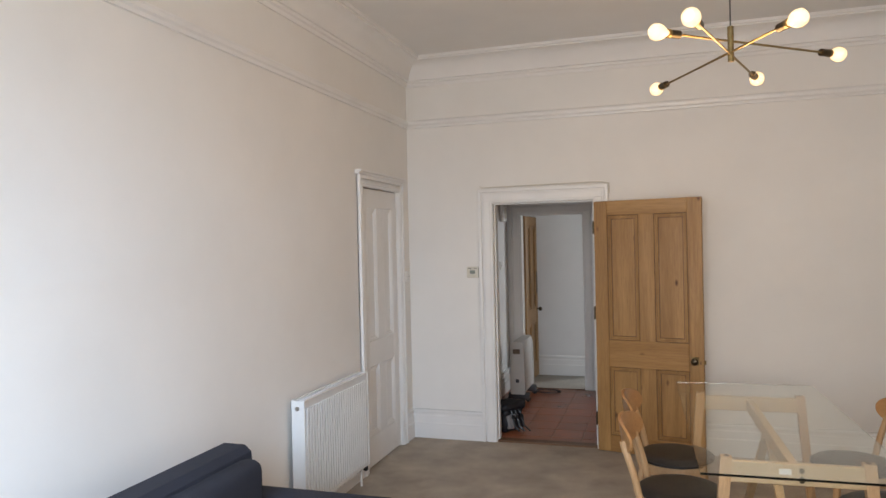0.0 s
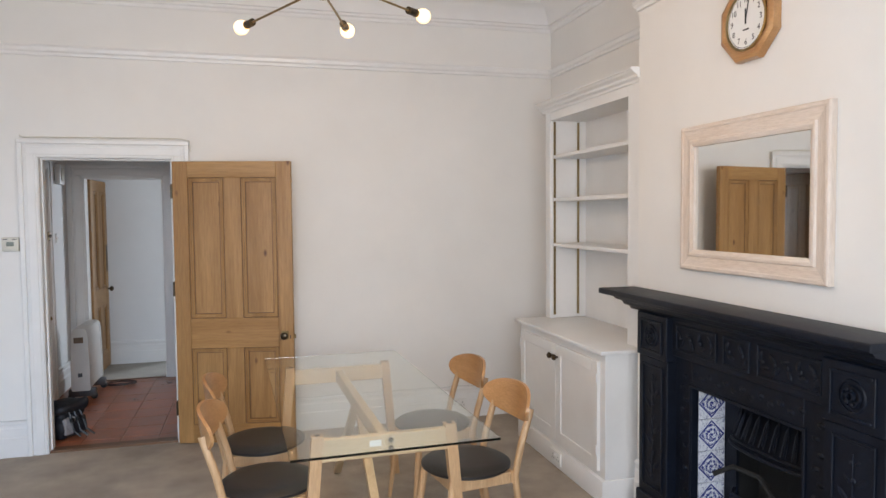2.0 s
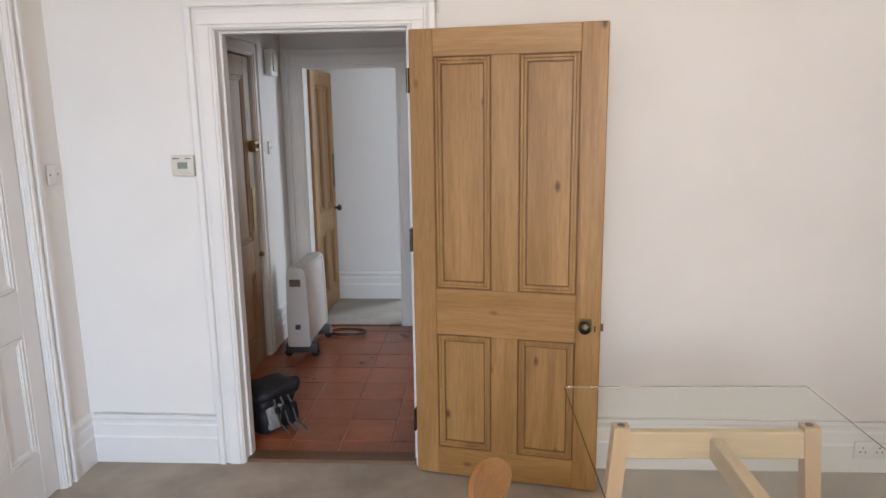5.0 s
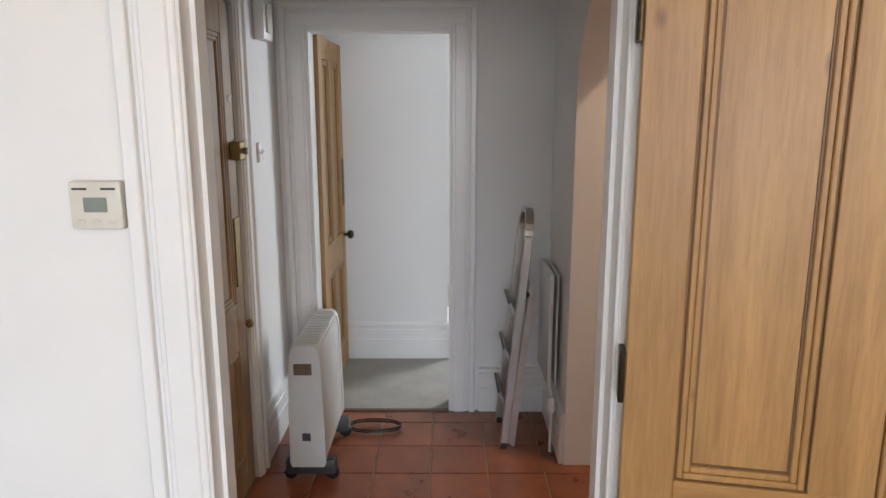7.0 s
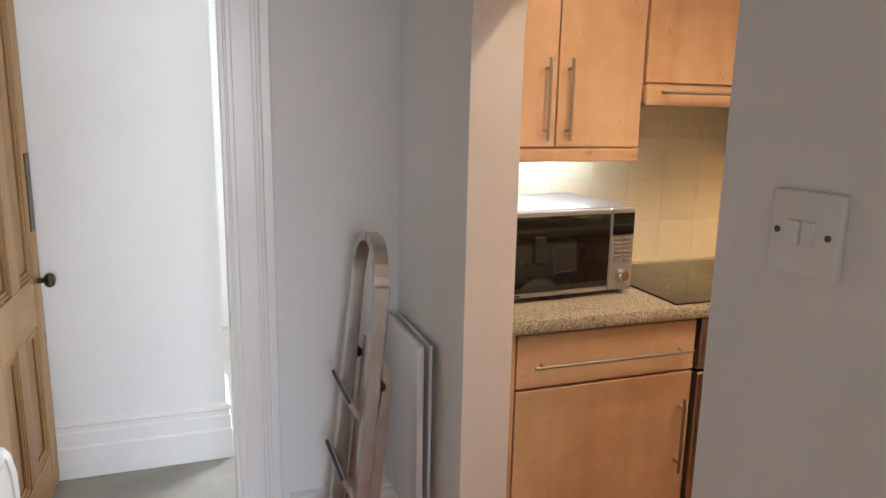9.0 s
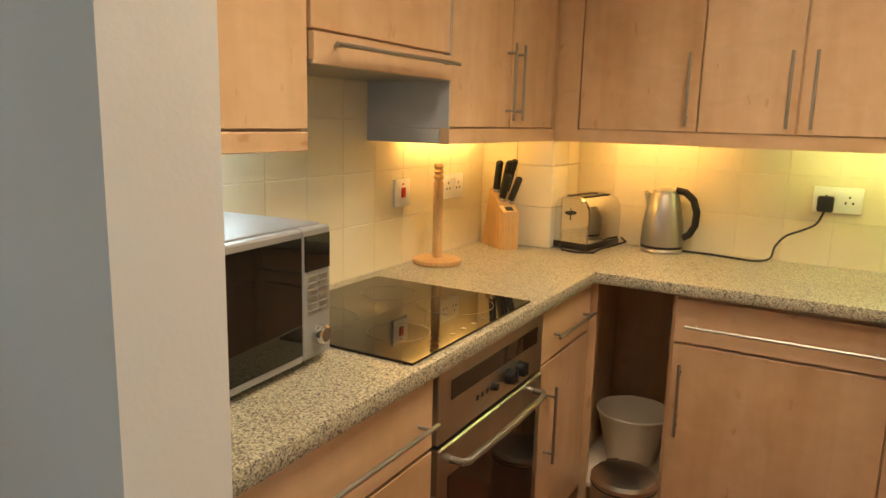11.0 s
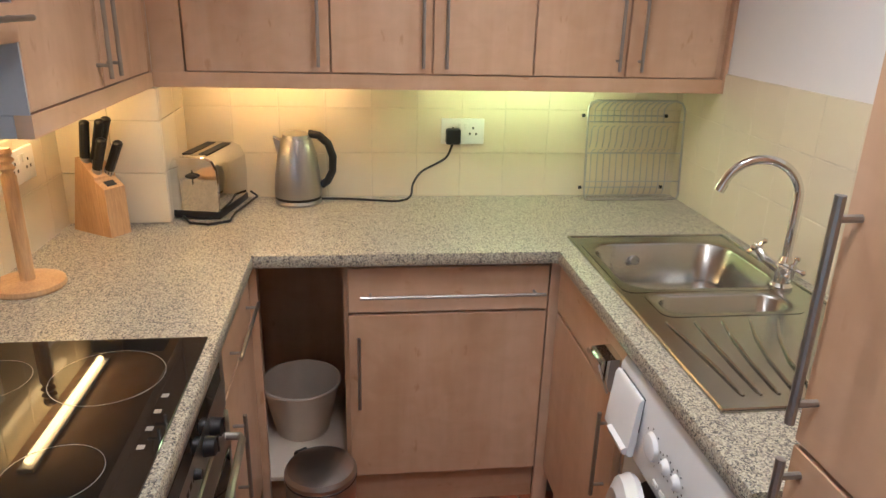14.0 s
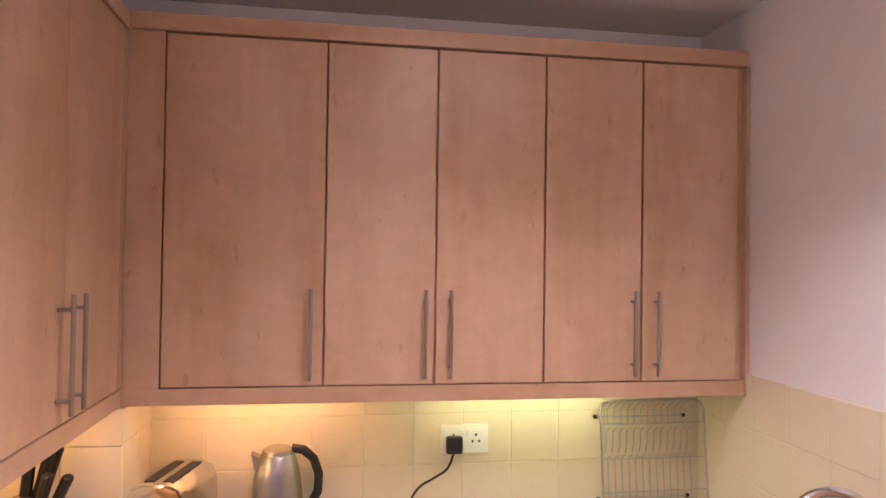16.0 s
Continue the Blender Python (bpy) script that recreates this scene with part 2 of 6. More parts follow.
def painted_tile(name):
    """Blue and white fireplace tile: a diamond frame with scrolls, on the tile's own square."""
    m = bpy.data.materials.new(name)
    m.use_nodes = True
    nt = m.node_tree
    b = nt.nodes["Principled BSDF"]
    b.inputs["Roughness"].default_value = 0.12
    tc = nt.nodes.new("ShaderNodeTexCoord")
    sep = nt.nodes.new("ShaderNodeSeparateXYZ")
    nt.links.new(tc.outputs["Generated"], sep.inputs[0])

    def op(kind, a, c=None):
        q = nt.nodes.new("ShaderNodeMath")
        q.operation = kind
        for i, x in enumerate((a, c)):
            if x is None:
                continue
            if isinstance(x, (int, float)):
                q.inputs[i].default_value = x
            else:
                nt.links.new(x, q.inputs[i])
        return q.outputs[0]
    u = op("ABSOLUTE", op("SUBTRACT", sep.outputs[1], 0.5))
    w = op("ABSOLUTE", op("SUBTRACT", sep.outputs[2], 0.5))
    d = op("ADD", u, w)
    rings = op("SINE", op("MULTIPLY", op("SQRT", op("ADD", op("MULTIPLY", u, u), op("MULTIPLY", w, w))), 46.0))
    band = op("LESS_THAN", op("ABSOLUTE", op("SUBTRACT", d, 0.44)), 0.035)
    n = node(nt, "ShaderNodeTexNoise", Scale=9.0, Detail=2.0, Distortion=2.4)
    nt.links.new(tc.outputs["Generated"], n.inputs["Vector"])
    scroll = op("GREATER_THAN", op("ADD", n.outputs["Fac"], op("MULTIPLY", rings, 0.1)), 0.52)
    inner = op("MULTIPLY", op("LESS_THAN", d, 0.40), scroll)
    outer = op("MULTIPLY", op("GREATER_THAN", d, 0.52), op("GREATER_THAN", n.outputs["Fac"], 0.57))
    blue = op("MINIMUM", op("ADD", band, op("ADD", inner, op("MULTIPLY", outer, 0.7))), 1.0)
    mix = nt.nodes.new("ShaderNodeMix")
    mix.data_type = "RGBA"
    mix.inputs[6].default_value, mix.inputs[7].default_value = (0.72, 0.74, 0.78, 1), (0.035, 0.05, 0.22, 1)
    nt.links.new(blue, mix.inputs[0])
    nt.links.new(mix.outputs[2], b.inputs["Base Color"])
    return m


def glow(name, color, strength):
    m = bpy.data.materials.new(name)
    m.use_nodes = True
    b = m.node_tree.nodes["Principled BSDF"]
    b.inputs["Base Color"].default_value = (0.8, 0.8, 0.8, 1)
    b.inputs["Emission Color"].default_value, b.inputs["Emission Strength"].default_value = (*color, 1), strength
    return m


def glass(name, color, rough=0.0, ior=1.45):
    m = bpy.data.materials.new(name)
    m.use_nodes = True
    b = m.node_tree.nodes["Principled BSDF"]
    b.inputs["Base Color"].default_value = (*color, 1)
    b.inputs["Transmission Weight"].default_value, b.inputs["Roughness"].default_value, b.inputs["IOR"].default_value = 1, rough, ior
    return m


WALL = mat("white_wall_paint", (0.80, 0.775, 0.735), 0.7, var=0.025, scale=1.6, bump=0.08, fine=140)
HALL_WALL = mat("cool_white_wall_paint", (0.78, 0.77, 0.755), 0.7, var=0.03, scale=1.5, bump=0.08, fine=140)
CEIL = mat("ceiling_paint", (0.82, 0.80, 0.775), 0.8, var=0.03, scale=1.2, bump=0.06, fine=120)
TRIM = mat("white_gloss_paint", (0.80, 0.785, 0.76), 0.33, var=0.03, scale=3, bump=0.05, fine=50)
CARPET = mat("beige_carpet", (0.51, 0.43, 0.35), 0.95, var=0.16, scale=3.5, bump=0.9, fine=420, grain=0.28)
BED_CARPET = mat("pale_carpet", (0.45, 0.42, 0.37), 0.95, var=0.12, scale=3.5, bump=0.9, fine=420, grain=0.25)
PINE = wood("waxed_pine", (0.46, 0.255, 0.095), (0.28, 0.138, 0.042), 0.42, "z", 5.5, knots=1.0, streak=0.5, long=0.08, bend=0.9)
PINE_H = wood("waxed_pine_across", (0.46, 0.255, 0.093), (0.33, 0.165, 0.05), 0.42, "x", 5.5, knots=1.0, streak=0.5, long=0.08, bend=0.9)
# darkened pine: crevice shade painted along the panel mouldings
PINE_SHADE = wood("pine_moulding", (0.20, 0.10, 0.036), (0.11, 0.052, 0.02), 0.5, "z", 9)
PINE_G = wood("greyed_pine", (0.40, 0.27, 0.15), (0.28, 0.175, 0.09), 0.4, "z", 9, knots=0.7)
OAK = wood("pale_oak", (0.61, 0.395, 0.225), (0.48, 0.29, 0.145), 0.4, "z", 14)
OAK_L = wood("pale_oak_along", (0.62, 0.47, 0.29), (0.52, 0.37, 0.21), 0.4, "y", 14)
OAK_X = wood("pale_oak_across", (0.62, 0.47, 0.29), (0.52, 0.37, 0.21), 0.4, "x", 14)
OAK_B = wood("honey_oak_veneer", (0.53, 0.285, 0.125), (0.40, 0.195, 0.075), 0.33, "x", 12, coat=0.2)
MAPLE = maple("maple_laminate", "z")
MAPLE_X = maple("maple_laminate_across", "x")
MAPLE_Y = maple("maple_laminate_along", "y")
BEECH = wood("beech", (0.66, 0.42, 0.20), (0.54, 0.32, 0.14), 0.45, "z", 12)
LIMED = wood("limed_wood", (0.78, 0.69, 0.61), (0.68, 0.55, 0.45), 0.5, "y", 14, streak=0.35)
LIMED_V = wood("limed_wood_upright", (0.78, 0.69, 0.61), (0.68, 0.55, 0.45), 0.5, "z", 14, streak=0.35)
THRESH = wood("dark_threshold_wood", (0.19, 0.10, 0.055), (0.11, 0.055, 0.03), 0.45, "x", 10)
LEATHER = mat("black_leather", (0.014, 0.014, 0.015), 0.42, var=0.2, scale=9, bump=0.25, fine=220)
NAVY = mat("navy_cloth", (0.022, 0.027, 0.045), 0.9, var=0.15, scale=4, bump=0.7, fine=500, grain=0.3)
# black iron; the blue in its base stands in for reflected sky light
IRON = mat("black_cast_iron", (0.0045, 0.008, 0.017), 0.46, metal=0.0, var=0.25, scale=7, bump=0.35, fine=160)
IRON.node_tree.nodes["Principled BSDF"].inputs["Specular IOR Level"].default_value = 0.28
SOOT = mat("sooty_iron", (0.012, 0.012, 0.012), 0.8, var=0.3, scale=8, bump=0.4, fine=90)
TILE_BW = painted_tile("blue_white_glazed_tile")
BRASS = mat("antique_brass", (0.34, 0.25, 0.12), 0.34, metal=1, var=0.15, scale=30, bump=0.02)
DARKBRASS = mat("aged_bronze", (0.10, 0.08, 0.055), 0.35, metal=1, var=0.2, scale=30, bump=0.02)
STEEL = mat("brushed_steel", (0.48, 0.46, 0.43), 0.31, metal=1, var=0.06, scale=14, stretch=(1, 1, 0.15), bump=0.03, fine=300)
SATIN = mat("satin_nickel", (0.40, 0.385, 0.36), 0.4, metal=1, var=0.05, scale=20, bump=0.0)
CHROME = mat("chrome", (0.72, 0.72, 0.72), 0.06, metal=1, var=0.02, scale=20, bump=0.0, rough_var=0.02)
SINKSTEEL = mat("sink_steel", (0.43, 0.42, 0.39), 0.24, metal=1, var=0.05, scale=10, bump=0.03, fine=260)
ALU = mat("aluminium", (0.55, 0.54, 0.52), 0.38, metal=1, var=0.08, scale=14, bump=0.03)
BLACKP = mat("black_plastic", (0.012, 0.012, 0.013), 0.38, var=0.15, scale=20, bump=0.03)
GREYP = mat("dark_grey_plastic", (0.06, 0.06, 0.065), 0.5, var=0.1, scale=20, bump=0.05)
WHITEP = mat("white_plastic", (0.78, 0.77, 0.74), 0.35, var=0.03, scale=12, bump=0.0)
CREAMP = mat("cream_plastic", (0.66, 0.62, 0.53), 0.4, var=0.04, scale=12, bump=0.0)
ENAMEL = mat("white_enamel", (0.76, 0.76, 0.75), 0.22, var=0.02, scale=5, bump=0.0)
HEATER = mat("pale_grey_enamel", (0.60, 0.59, 0.56), 0.4, var=0.05, scale=6, bump=0.0)
SILVERP = mat("silver_plastic", (0.33, 0.33, 0.34), 0.4, metal=0.4, var=0.05, scale=8, bump=0.0)
BLACKG = mat("black_glass", (0.01, 0.009, 0.008), 0.03, var=0.05, scale=3, bump=0.0, rough_var=0.01)
TERRA = mat("terracotta_tile", (0.33, 0.108, 0.05), 0.30, var=0.17, scale=7, bump=0.12, fine=40, rand=0.13)
GROUT = mat("pale_grout", (0.40, 0.30, 0.22), 0.9, var=0.15, scale=12, bump=0.4, fine=150)
CTILE = mat("cream_glazed_tile", (0.74, 0.66, 0.48), 0.16, var=0.02, scale=5, bump=0.05, fine=14, rand=0.025, rough_var=0.04)
CGROUT = mat("cream_grout", (0.70, 0.625, 0.46), 0.85, var=0.08, scale=20, bump=0.3, fine=120)
GRANITE = granite("speckled_laminate")
# blue-grey colour holds the daylight falling on the cabinet's west side
DAYLIT_PANEL = mat("grey_side_panel", (0.46, 0.47, 0.50), 0.45, var=0.05, scale=4, bump=0.02)
MIRROR = mat("mirror_silver", (0.86, 0.87, 0.86), 0.015, metal=1, var=0.0, bump=0.0, rough_var=0.0)
TABLEGLASS = glass("clear_glass", (0.93, 0.985, 0.96))
GLASSEDGE = glass("green_glass_edge", (0.10, 0.32, 0.24), 0.15)
BULBGLASS = glow("lit_bulb", (1.0, 0.68, 0.30), 1.8)
TUBE_WARM = glow("warm_tube", (1.0, 0.58, 0.19), 19.5)
TUBE_GREEN = glow("greenish_tube", (0.86, 1.0, 0.40), 14)
TUBE_WHITE = glow("white_tube", (0.55, 0.78, 1.0), 29)
SPOTGLOW = glow("lit_downlight", (1.0, 0.85, 0.65), 8)
PAPER = mat("white_sticker", (0.80, 0.80, 0.78), 0.5, var=0.02, bump=0.0)
BROWNLBL = mat("brown_label", (0.16, 0.10, 0.06), 0.5, var=0.15, scale=40, bump=0.0)
# print, and the black put where holes and gaps are in shade
INK = mat("black_ink", (0.02, 0.02, 0.02), 0.5, var=0.05, bump=0.0)
RED = mat("red_plastic", (0.55, 0.03, 0.02), 0.35, var=0.05, bump=0.0)
LCD = mat("lcd_grey", (0.22, 0.25, 0.22), 0.2, var=0.05, bump=0.0)
PALEBIN = mat("white_bin_plastic", (0.62, 0.54, 0.44), 0.5, var=0.04, bump=0.0)


# ---- building ----
FIXED = set()


def thing(name, m=None, label="", category="", group="", kind="", fixed=None):
    """An Empty at a thing's base. fixed: its parts are then given in world places."""
    ob = new(name)
    ob.empty_display_size = 0.1
    if fixed is not None:
        ob.location = fixed
        FIXED.add(ob)
    elif m is not None:
        ob.matrix_world = m
    return tagged(ob, label, category, group, kind)


def root_of(ob):
    while ob.parent:
        ob = ob.parent
    return ob


def mesh_of(name, bm, *materials, smooth=30):
    bmesh.ops.recalc_face_normals(bm, faces=bm.faces)
    me = bpy.data.meshes.new(name)
    bm.to_mesh(me)
    bm.free()
    for m in materials:
        me.materials.append(m)
    if smooth:
        me.polygons.foreach_set("use_smooth", [True] * len(me.polygons))
        me.set_sharp_from_angle(angle=radians(smooth))
    return me


def part(name, bm, material, parent, label="", smooth=30):
    root = root_of(parent)
    if root in FIXED:
        bmesh.ops.translate(bm, vec=-Vector(root.location), verts=bm.verts)
    ob = new(name, mesh_of(name, bm, *(material if isinstance(material, tuple) else (material,)), smooth=smooth))
    ob.parent = parent
    if label:
        ob["label"] = label
    return ob


def single(name, bm, material, label="", category="", group="", kind="", smooth=30):
    ob = new(name, mesh_of(name, bm, material, smooth=smooth))
    return tagged(ob, label, category, group, kind)


def box(bm, x0, x1, y0, y1, z0, z1, bevel=0.0, seg=1, m=None):
    vs = bmesh.ops.create_cube(bm, size=1)["verts"]
    for v in vs:
        v.co = Vector(((x0 + x1) / 2 + v.co.x * (x1 - x0), (y0 + y1) / 2 + v.co.y * (y1 - y0), (z0 + z1) / 2 + v.co.z * (z1 - z0)))
    if bevel:
        es = {e for v in vs for e in v.link_edges}
        made = bmesh.ops.bevel(bm, geom=list(es), offset=bevel, segments=seg, affect="EDGES", profile=0.5)
        vs = list({v for f in made["faces"] for v in f.verts} | {v for v in vs if v.is_valid})
    if m is not None:
        bmesh.ops.transform(bm, matrix=m, verts=vs)
    return bm


def B(*a, **k):
    return box(bmesh.new(), *a, **k)


def rod(bm, p, q, r, r2=None, seg=10):
    p, q = Vector(p), Vector(q)
    d = q - p
    m = Matrix.Translation((p + q) / 2) @ d.to_track_quat("Z", "Y").to_matrix().to_4x4()
    bmesh.ops.create_cone(bm, cap_ends=True, segments=seg, radius1=r, radius2=r if r2 is None else r2, depth=d.length, matrix=m)
    return bm


def R(*a, **k):
    return rod(bmesh.new(), *a, **k)


def lathe(bm, profile, c=(0, 0, 0), seg=24, axis="Z", m=None, ring=False):
    """Turn (radius, height) pairs about an axis; ring: a closed band with a hole."""
    rows = []
    for r, h in profile:
        row = []
        for i in range(seg):
            a = 2 * math.pi * i / seg
            v = Vector((r * math.cos(a), r * math.sin(a), h))
            if axis == "X":
                v = Vector((v.z, v.x, v.y))
            elif axis == "Y":
                v = Vector((v.y, v.z, v.x))
            v = v + Vector(c)
            row.append(bm.verts.new(m @ v if m is not None else v))
        rows.append(row)
    for a, b in list(zip(rows, rows[1:])) + ([(rows[-1], rows[0])] if ring else []):
        for i in range(seg):
            bm.faces.new((a[i], a[(i + 1) % seg], b[(i + 1) % seg], b[i]))
    if not ring:
        bm.faces.new(rows[0])
        bm.faces.new(rows[-1])
    return bm


def L(*a, **k):
    return lathe(bmesh.new(), *a, **k)


def tube(bm, pts, r, seg=8):
    """A round tube along points."""
    pts = [Vector(p) for p in pts]
    rows, up = [], None
    for i, p in enumerate(pts):
        d = (pts[min(i + 1, len(pts) - 1)] - pts[max(i - 1, 0)]).normalized()
        if up is None:
            up = d.orthogonal().normalized()
        up = (up - d * up.dot(d)).normalized()
        s = d.cross(up)
        rows.append([bm.verts.new(p + r * (math.cos(2 * math.pi * k / seg) * up + math.sin(2 * math.pi * k / seg) * s)) for k in range(seg)])
    for a, b in zip(rows, rows[1:]):
        for k in range(seg):
            bm.faces.new((a[k], a[(k + 1) % seg], b[(k + 1) % seg], b[k]))
    bm.faces.new(rows[0])
    bm.faces.new(rows[-1])
    return bm


def T(*a, **k):
    return tube(bmesh.new(), *a, **k)


def arc(c, r, a0, a1, n, u, w):
    c, u, w = Vector(c), Vector(u), Vector(w)
    return [c + r * (math.cos(radians(a0 + (a1 - a0) * i / n)) * u + math.sin(radians(a0 + (a1 - a0) * i / n)) * w) for i in range(n + 1)]


def sweep(bm, profile, path, closed=False):
    """Carry a flat profile of (out, up) pairs along level points; out is to the right of the way."""
    pts = [Vector(p) for p in path]
    n, rows = len(pts), []
    for i, p in enumerate(pts):
        a = (p - pts[i - 1]).normalized() if (i or closed) else None
        b = (pts[(i + 1) % n] - p).normalized() if (i < n - 1 or closed) else None
        a, b = a or b, b or a
        na, nb = Vector((a.y, -a.x, 0)), Vector((b.y, -b.x, 0))
        o = (na + nb) / max(0.2, 1 + na.dot(nb))
        rows.append([bm.verts.new(p + o * x + Vector((0, 0, z))) for x, z in profile])
    pairs = list(zip(rows, rows[1:])) + ([(rows[-1], rows[0])] if closed else [])
    m = len(profile)
    for a, b in pairs:
        for k in range(m):
            bm.faces.new((a[k], a[(k + 1) % m], b[(k + 1) % m], b[k]))
    if not closed:
        bm.faces.new(rows[0])
        bm.faces.new(rows[-1])
    return bm


def S(*a, **k):
    return sweep(bmesh.new(), *a, **k)


def extrude(bm, pts, lo, hi, axis):
    """A polygon of (a, b) pairs carried along one axis from lo to hi."""
    def at(a, b, c):
        return {"x": (c, a, b), "y": (a, c, b), "z": (a, b, c)}[axis]
    one = [bm.verts.new(at(a, b, lo)) for a, b in pts]
    two = [bm.verts.new(at(a, b, hi)) for a, b in pts]
    n = len(pts)
    bm.faces.new(one)
    bm.faces.new(two)
    for i in range(n):
        bm.faces.new((one[i], one[(i + 1) % n], two[(i + 1) % n], two[i]))
    return bm


def E(*a, **k):
    return extrude(bmesh.new(), *a, **k)


def ball(bm, c, r, s=(1, 1, 1), seg=10, m=None):
    t = Matrix.Translation(c) @ Matrix.Diagonal((*s, 1))
    bmesh.ops.create_uvsphere(bm, u_segments=seg, v_segments=max(6, seg * 2 // 3), radius=r, matrix=t if m is None else m @ t)
    return bm


def lettering(name, text, size, m, material, parent):
    """Flat letters of the built-in font as a mesh part."""
    c = bpy.data.curves.new(name, "FONT")
    c.body, c.size, c.align_x, c.align_y, c.extrude = text, size, "CENTER", "CENTER", 0.0004
    tmp = bpy.data.objects.new(name, c)
    me = bpy.data.meshes.new_from_object(tmp)
    bpy.data.objects.remove(tmp)
    me.transform(m)
    if root_of(parent) in FIXED:
        me.transform(Matrix.Translation(-Vector(root_of(parent).location)))
    me.materials.clear()
    me.materials.append(material)
    ob = new(name, me)
    ob.parent = parent
    return ob


def bar_handle(parent, p, q, out, r=0.0052, post=0.03, inset=0.03):
    """A straight bar handle on two posts; out: the way from the door to the bar."""
    p, q, out = Vector(p), Vector(q), Vector(out)
    d = (q - p).normalized()
    bm = R(p + out * post, q + out * post, r, seg=10)
    for c in (p + d * inset, q - d * inset):
        rod(bm, c, c + out * post, r * 0.8, seg=8)
    return part("handle", bm, SATIN, parent, "brushed steel bar handle")


def panel_door(root, w, h, thick, v_mat, h_mat, d_mat, rails=(0.24, 0.62, 0.86, 0.11), stile=0.11, muntin=0.11, both=True):
    """A four-panel door, local x from the hinge, z from its foot; rails: bottom rail, lock rail's foot and head, top rail."""
    t = thick / 2
    zb, z1, z2, zt = rails[0], rails[1], rails[2], h - rails[3]
    for x in (0, w - stile):
        part("stile", B(x, x + stile, -t, t, 0, h, 0.003), v_mat, root)
    part("top_rail", B(stile, w - stile, -t + 0.0005, t - 0.0005, zt, h, 0.002), h_mat, root)
    part("lock_rail", B(stile, w - stile, -t + 0.0005, t - 0.0005, z1, z2, 0.002), h_mat, root)
    part("bottom_rail", B(stile, w - stile, -t + 0.0005, t - 0.0005, 0, zb, 0.002), h_mat, root)
    c0, c1 = w / 2 - muntin / 2, w / 2 + muntin / 2
    for z0, z9 in ((zb, z1), (z2, zt)):
        part("muntin", B(c0, c1, -t + 0.0005, t - 0.0005, z0, z9, 0.002), v_mat, root)
        for x0, x9 in ((stile, c0), (c1, w - stile)):
            p = part("panel", B(x0, x9, -0.006, 0.006, z0, z9), v_mat, root)
            # groove strips stand in for crevices; on pine doors their shade is painted
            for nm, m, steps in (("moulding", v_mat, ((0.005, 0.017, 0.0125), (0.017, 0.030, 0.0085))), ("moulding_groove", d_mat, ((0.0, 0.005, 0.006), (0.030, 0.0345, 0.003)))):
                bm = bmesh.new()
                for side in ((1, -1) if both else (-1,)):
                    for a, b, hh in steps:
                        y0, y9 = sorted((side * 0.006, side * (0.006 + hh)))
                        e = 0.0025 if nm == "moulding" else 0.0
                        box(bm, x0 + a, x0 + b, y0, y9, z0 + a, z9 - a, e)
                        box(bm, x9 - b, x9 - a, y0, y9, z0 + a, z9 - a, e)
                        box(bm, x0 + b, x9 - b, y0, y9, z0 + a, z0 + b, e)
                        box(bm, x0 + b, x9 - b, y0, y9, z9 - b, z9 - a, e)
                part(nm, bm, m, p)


def architrave(name, u0, u1, top, width, plane, axis, sign, z0=0.0, label="white painted moulded door surround"):
    """A stepped door casing round an opening u0..u1; plane: the wall's face; sign: the way it stands proud."""
    root = tagged(new(name), label, "door frame", kind="structure")
    steps = ((0.0, width, 0.012), (0.006, width - 0.036, 0.019), (0.02, width - 0.048, 0.025), (width - 0.028, width, 0.031))
    for k, (nm) in enumerate(("casing_left", "casing_right", "casing_head")):
        bm = bmesh.new()
        for a, b, d in steps:
            lo, hi = sorted((plane, plane + sign * d))
            if nm == "casing_left":
                u, v, zz0, zz1 = u0 - b, u0 - a, z0, top + a
            elif nm == "casing_right":
                u, v, zz0, zz1 = u1 + a, u1 + b, z0, top + a
            else:
                u, v, zz0, zz1 = u0 - b, u1 + b, top + a, top + b
            if axis == "x":
                box(bm, u, v, lo, hi, zz0, zz1, 0.003)
            else:
                box(bm, lo, hi, u, v, zz0, zz1, 0.003)
        part(nm, bm, TRIM, root)
    return root


def structure(name, bm, material, label="", category="wall", smooth=30):
    return single(name, bm, material, label, category, kind="structure", smooth=smooth)


# ---- structure: living room ----
H1 = 3.22
structure("floor_living_room", B(-0.12, 4.52, -6.75, 0, -0.12, 0), CARPET, "worn beige fitted carpet", "floor")
structure("ceiling_living_room", B(-0.12, 4.52, -6.75, 0.12, H1, H1 + 0.1), CEIL, "plain white plaster ceiling", "ceiling")
bm = B(-0.12, 0, -6.75, -0.98, 0, H1)
box(bm, -0.12, 0, -0.27, 0.0, 0, H1)
box(bm, -0.12, 0, -0.98, -0.27, 2.09, H1)
box(bm, -0.14, -0.12, -1.0, -0.25, 0, 2.2)
structure("wall_west", bm, WALL, "warm white painted plaster wall")
bm = E([(-0.12, 0), (0.73, 0), (0.73, 1.995), (1.575, 1.995), (1.575, 0), (4.52, 0), (4.52, H1), (-0.12, H1)], 0, 0.11, "y")
structure("wall_north", bm, WALL, "warm white painted plaster wall with a doorway")
bm = B(4.40, 4.52, -6.75, 0, 0, H1)
structure("wall_east", bm, WALL, "warm white painted alcove wall")
bm = E([(-3.46, 0), (-3.10, 0), (-3.10, 0.9), (-2.26, 0.9), (-2.26, 0), (-1.82, 0), (-1.82, H1), (-3.46, H1)], 4.09, 4.395, "x")
structure("chimney_breast", bm, WALL, "warm white painted chimney breast")
bm = B(-0.12, 0.45, -6.75, -6.63, 0, H1)
box(bm, 3.35, 4.52, -6.75, -6.63, 0, H1)
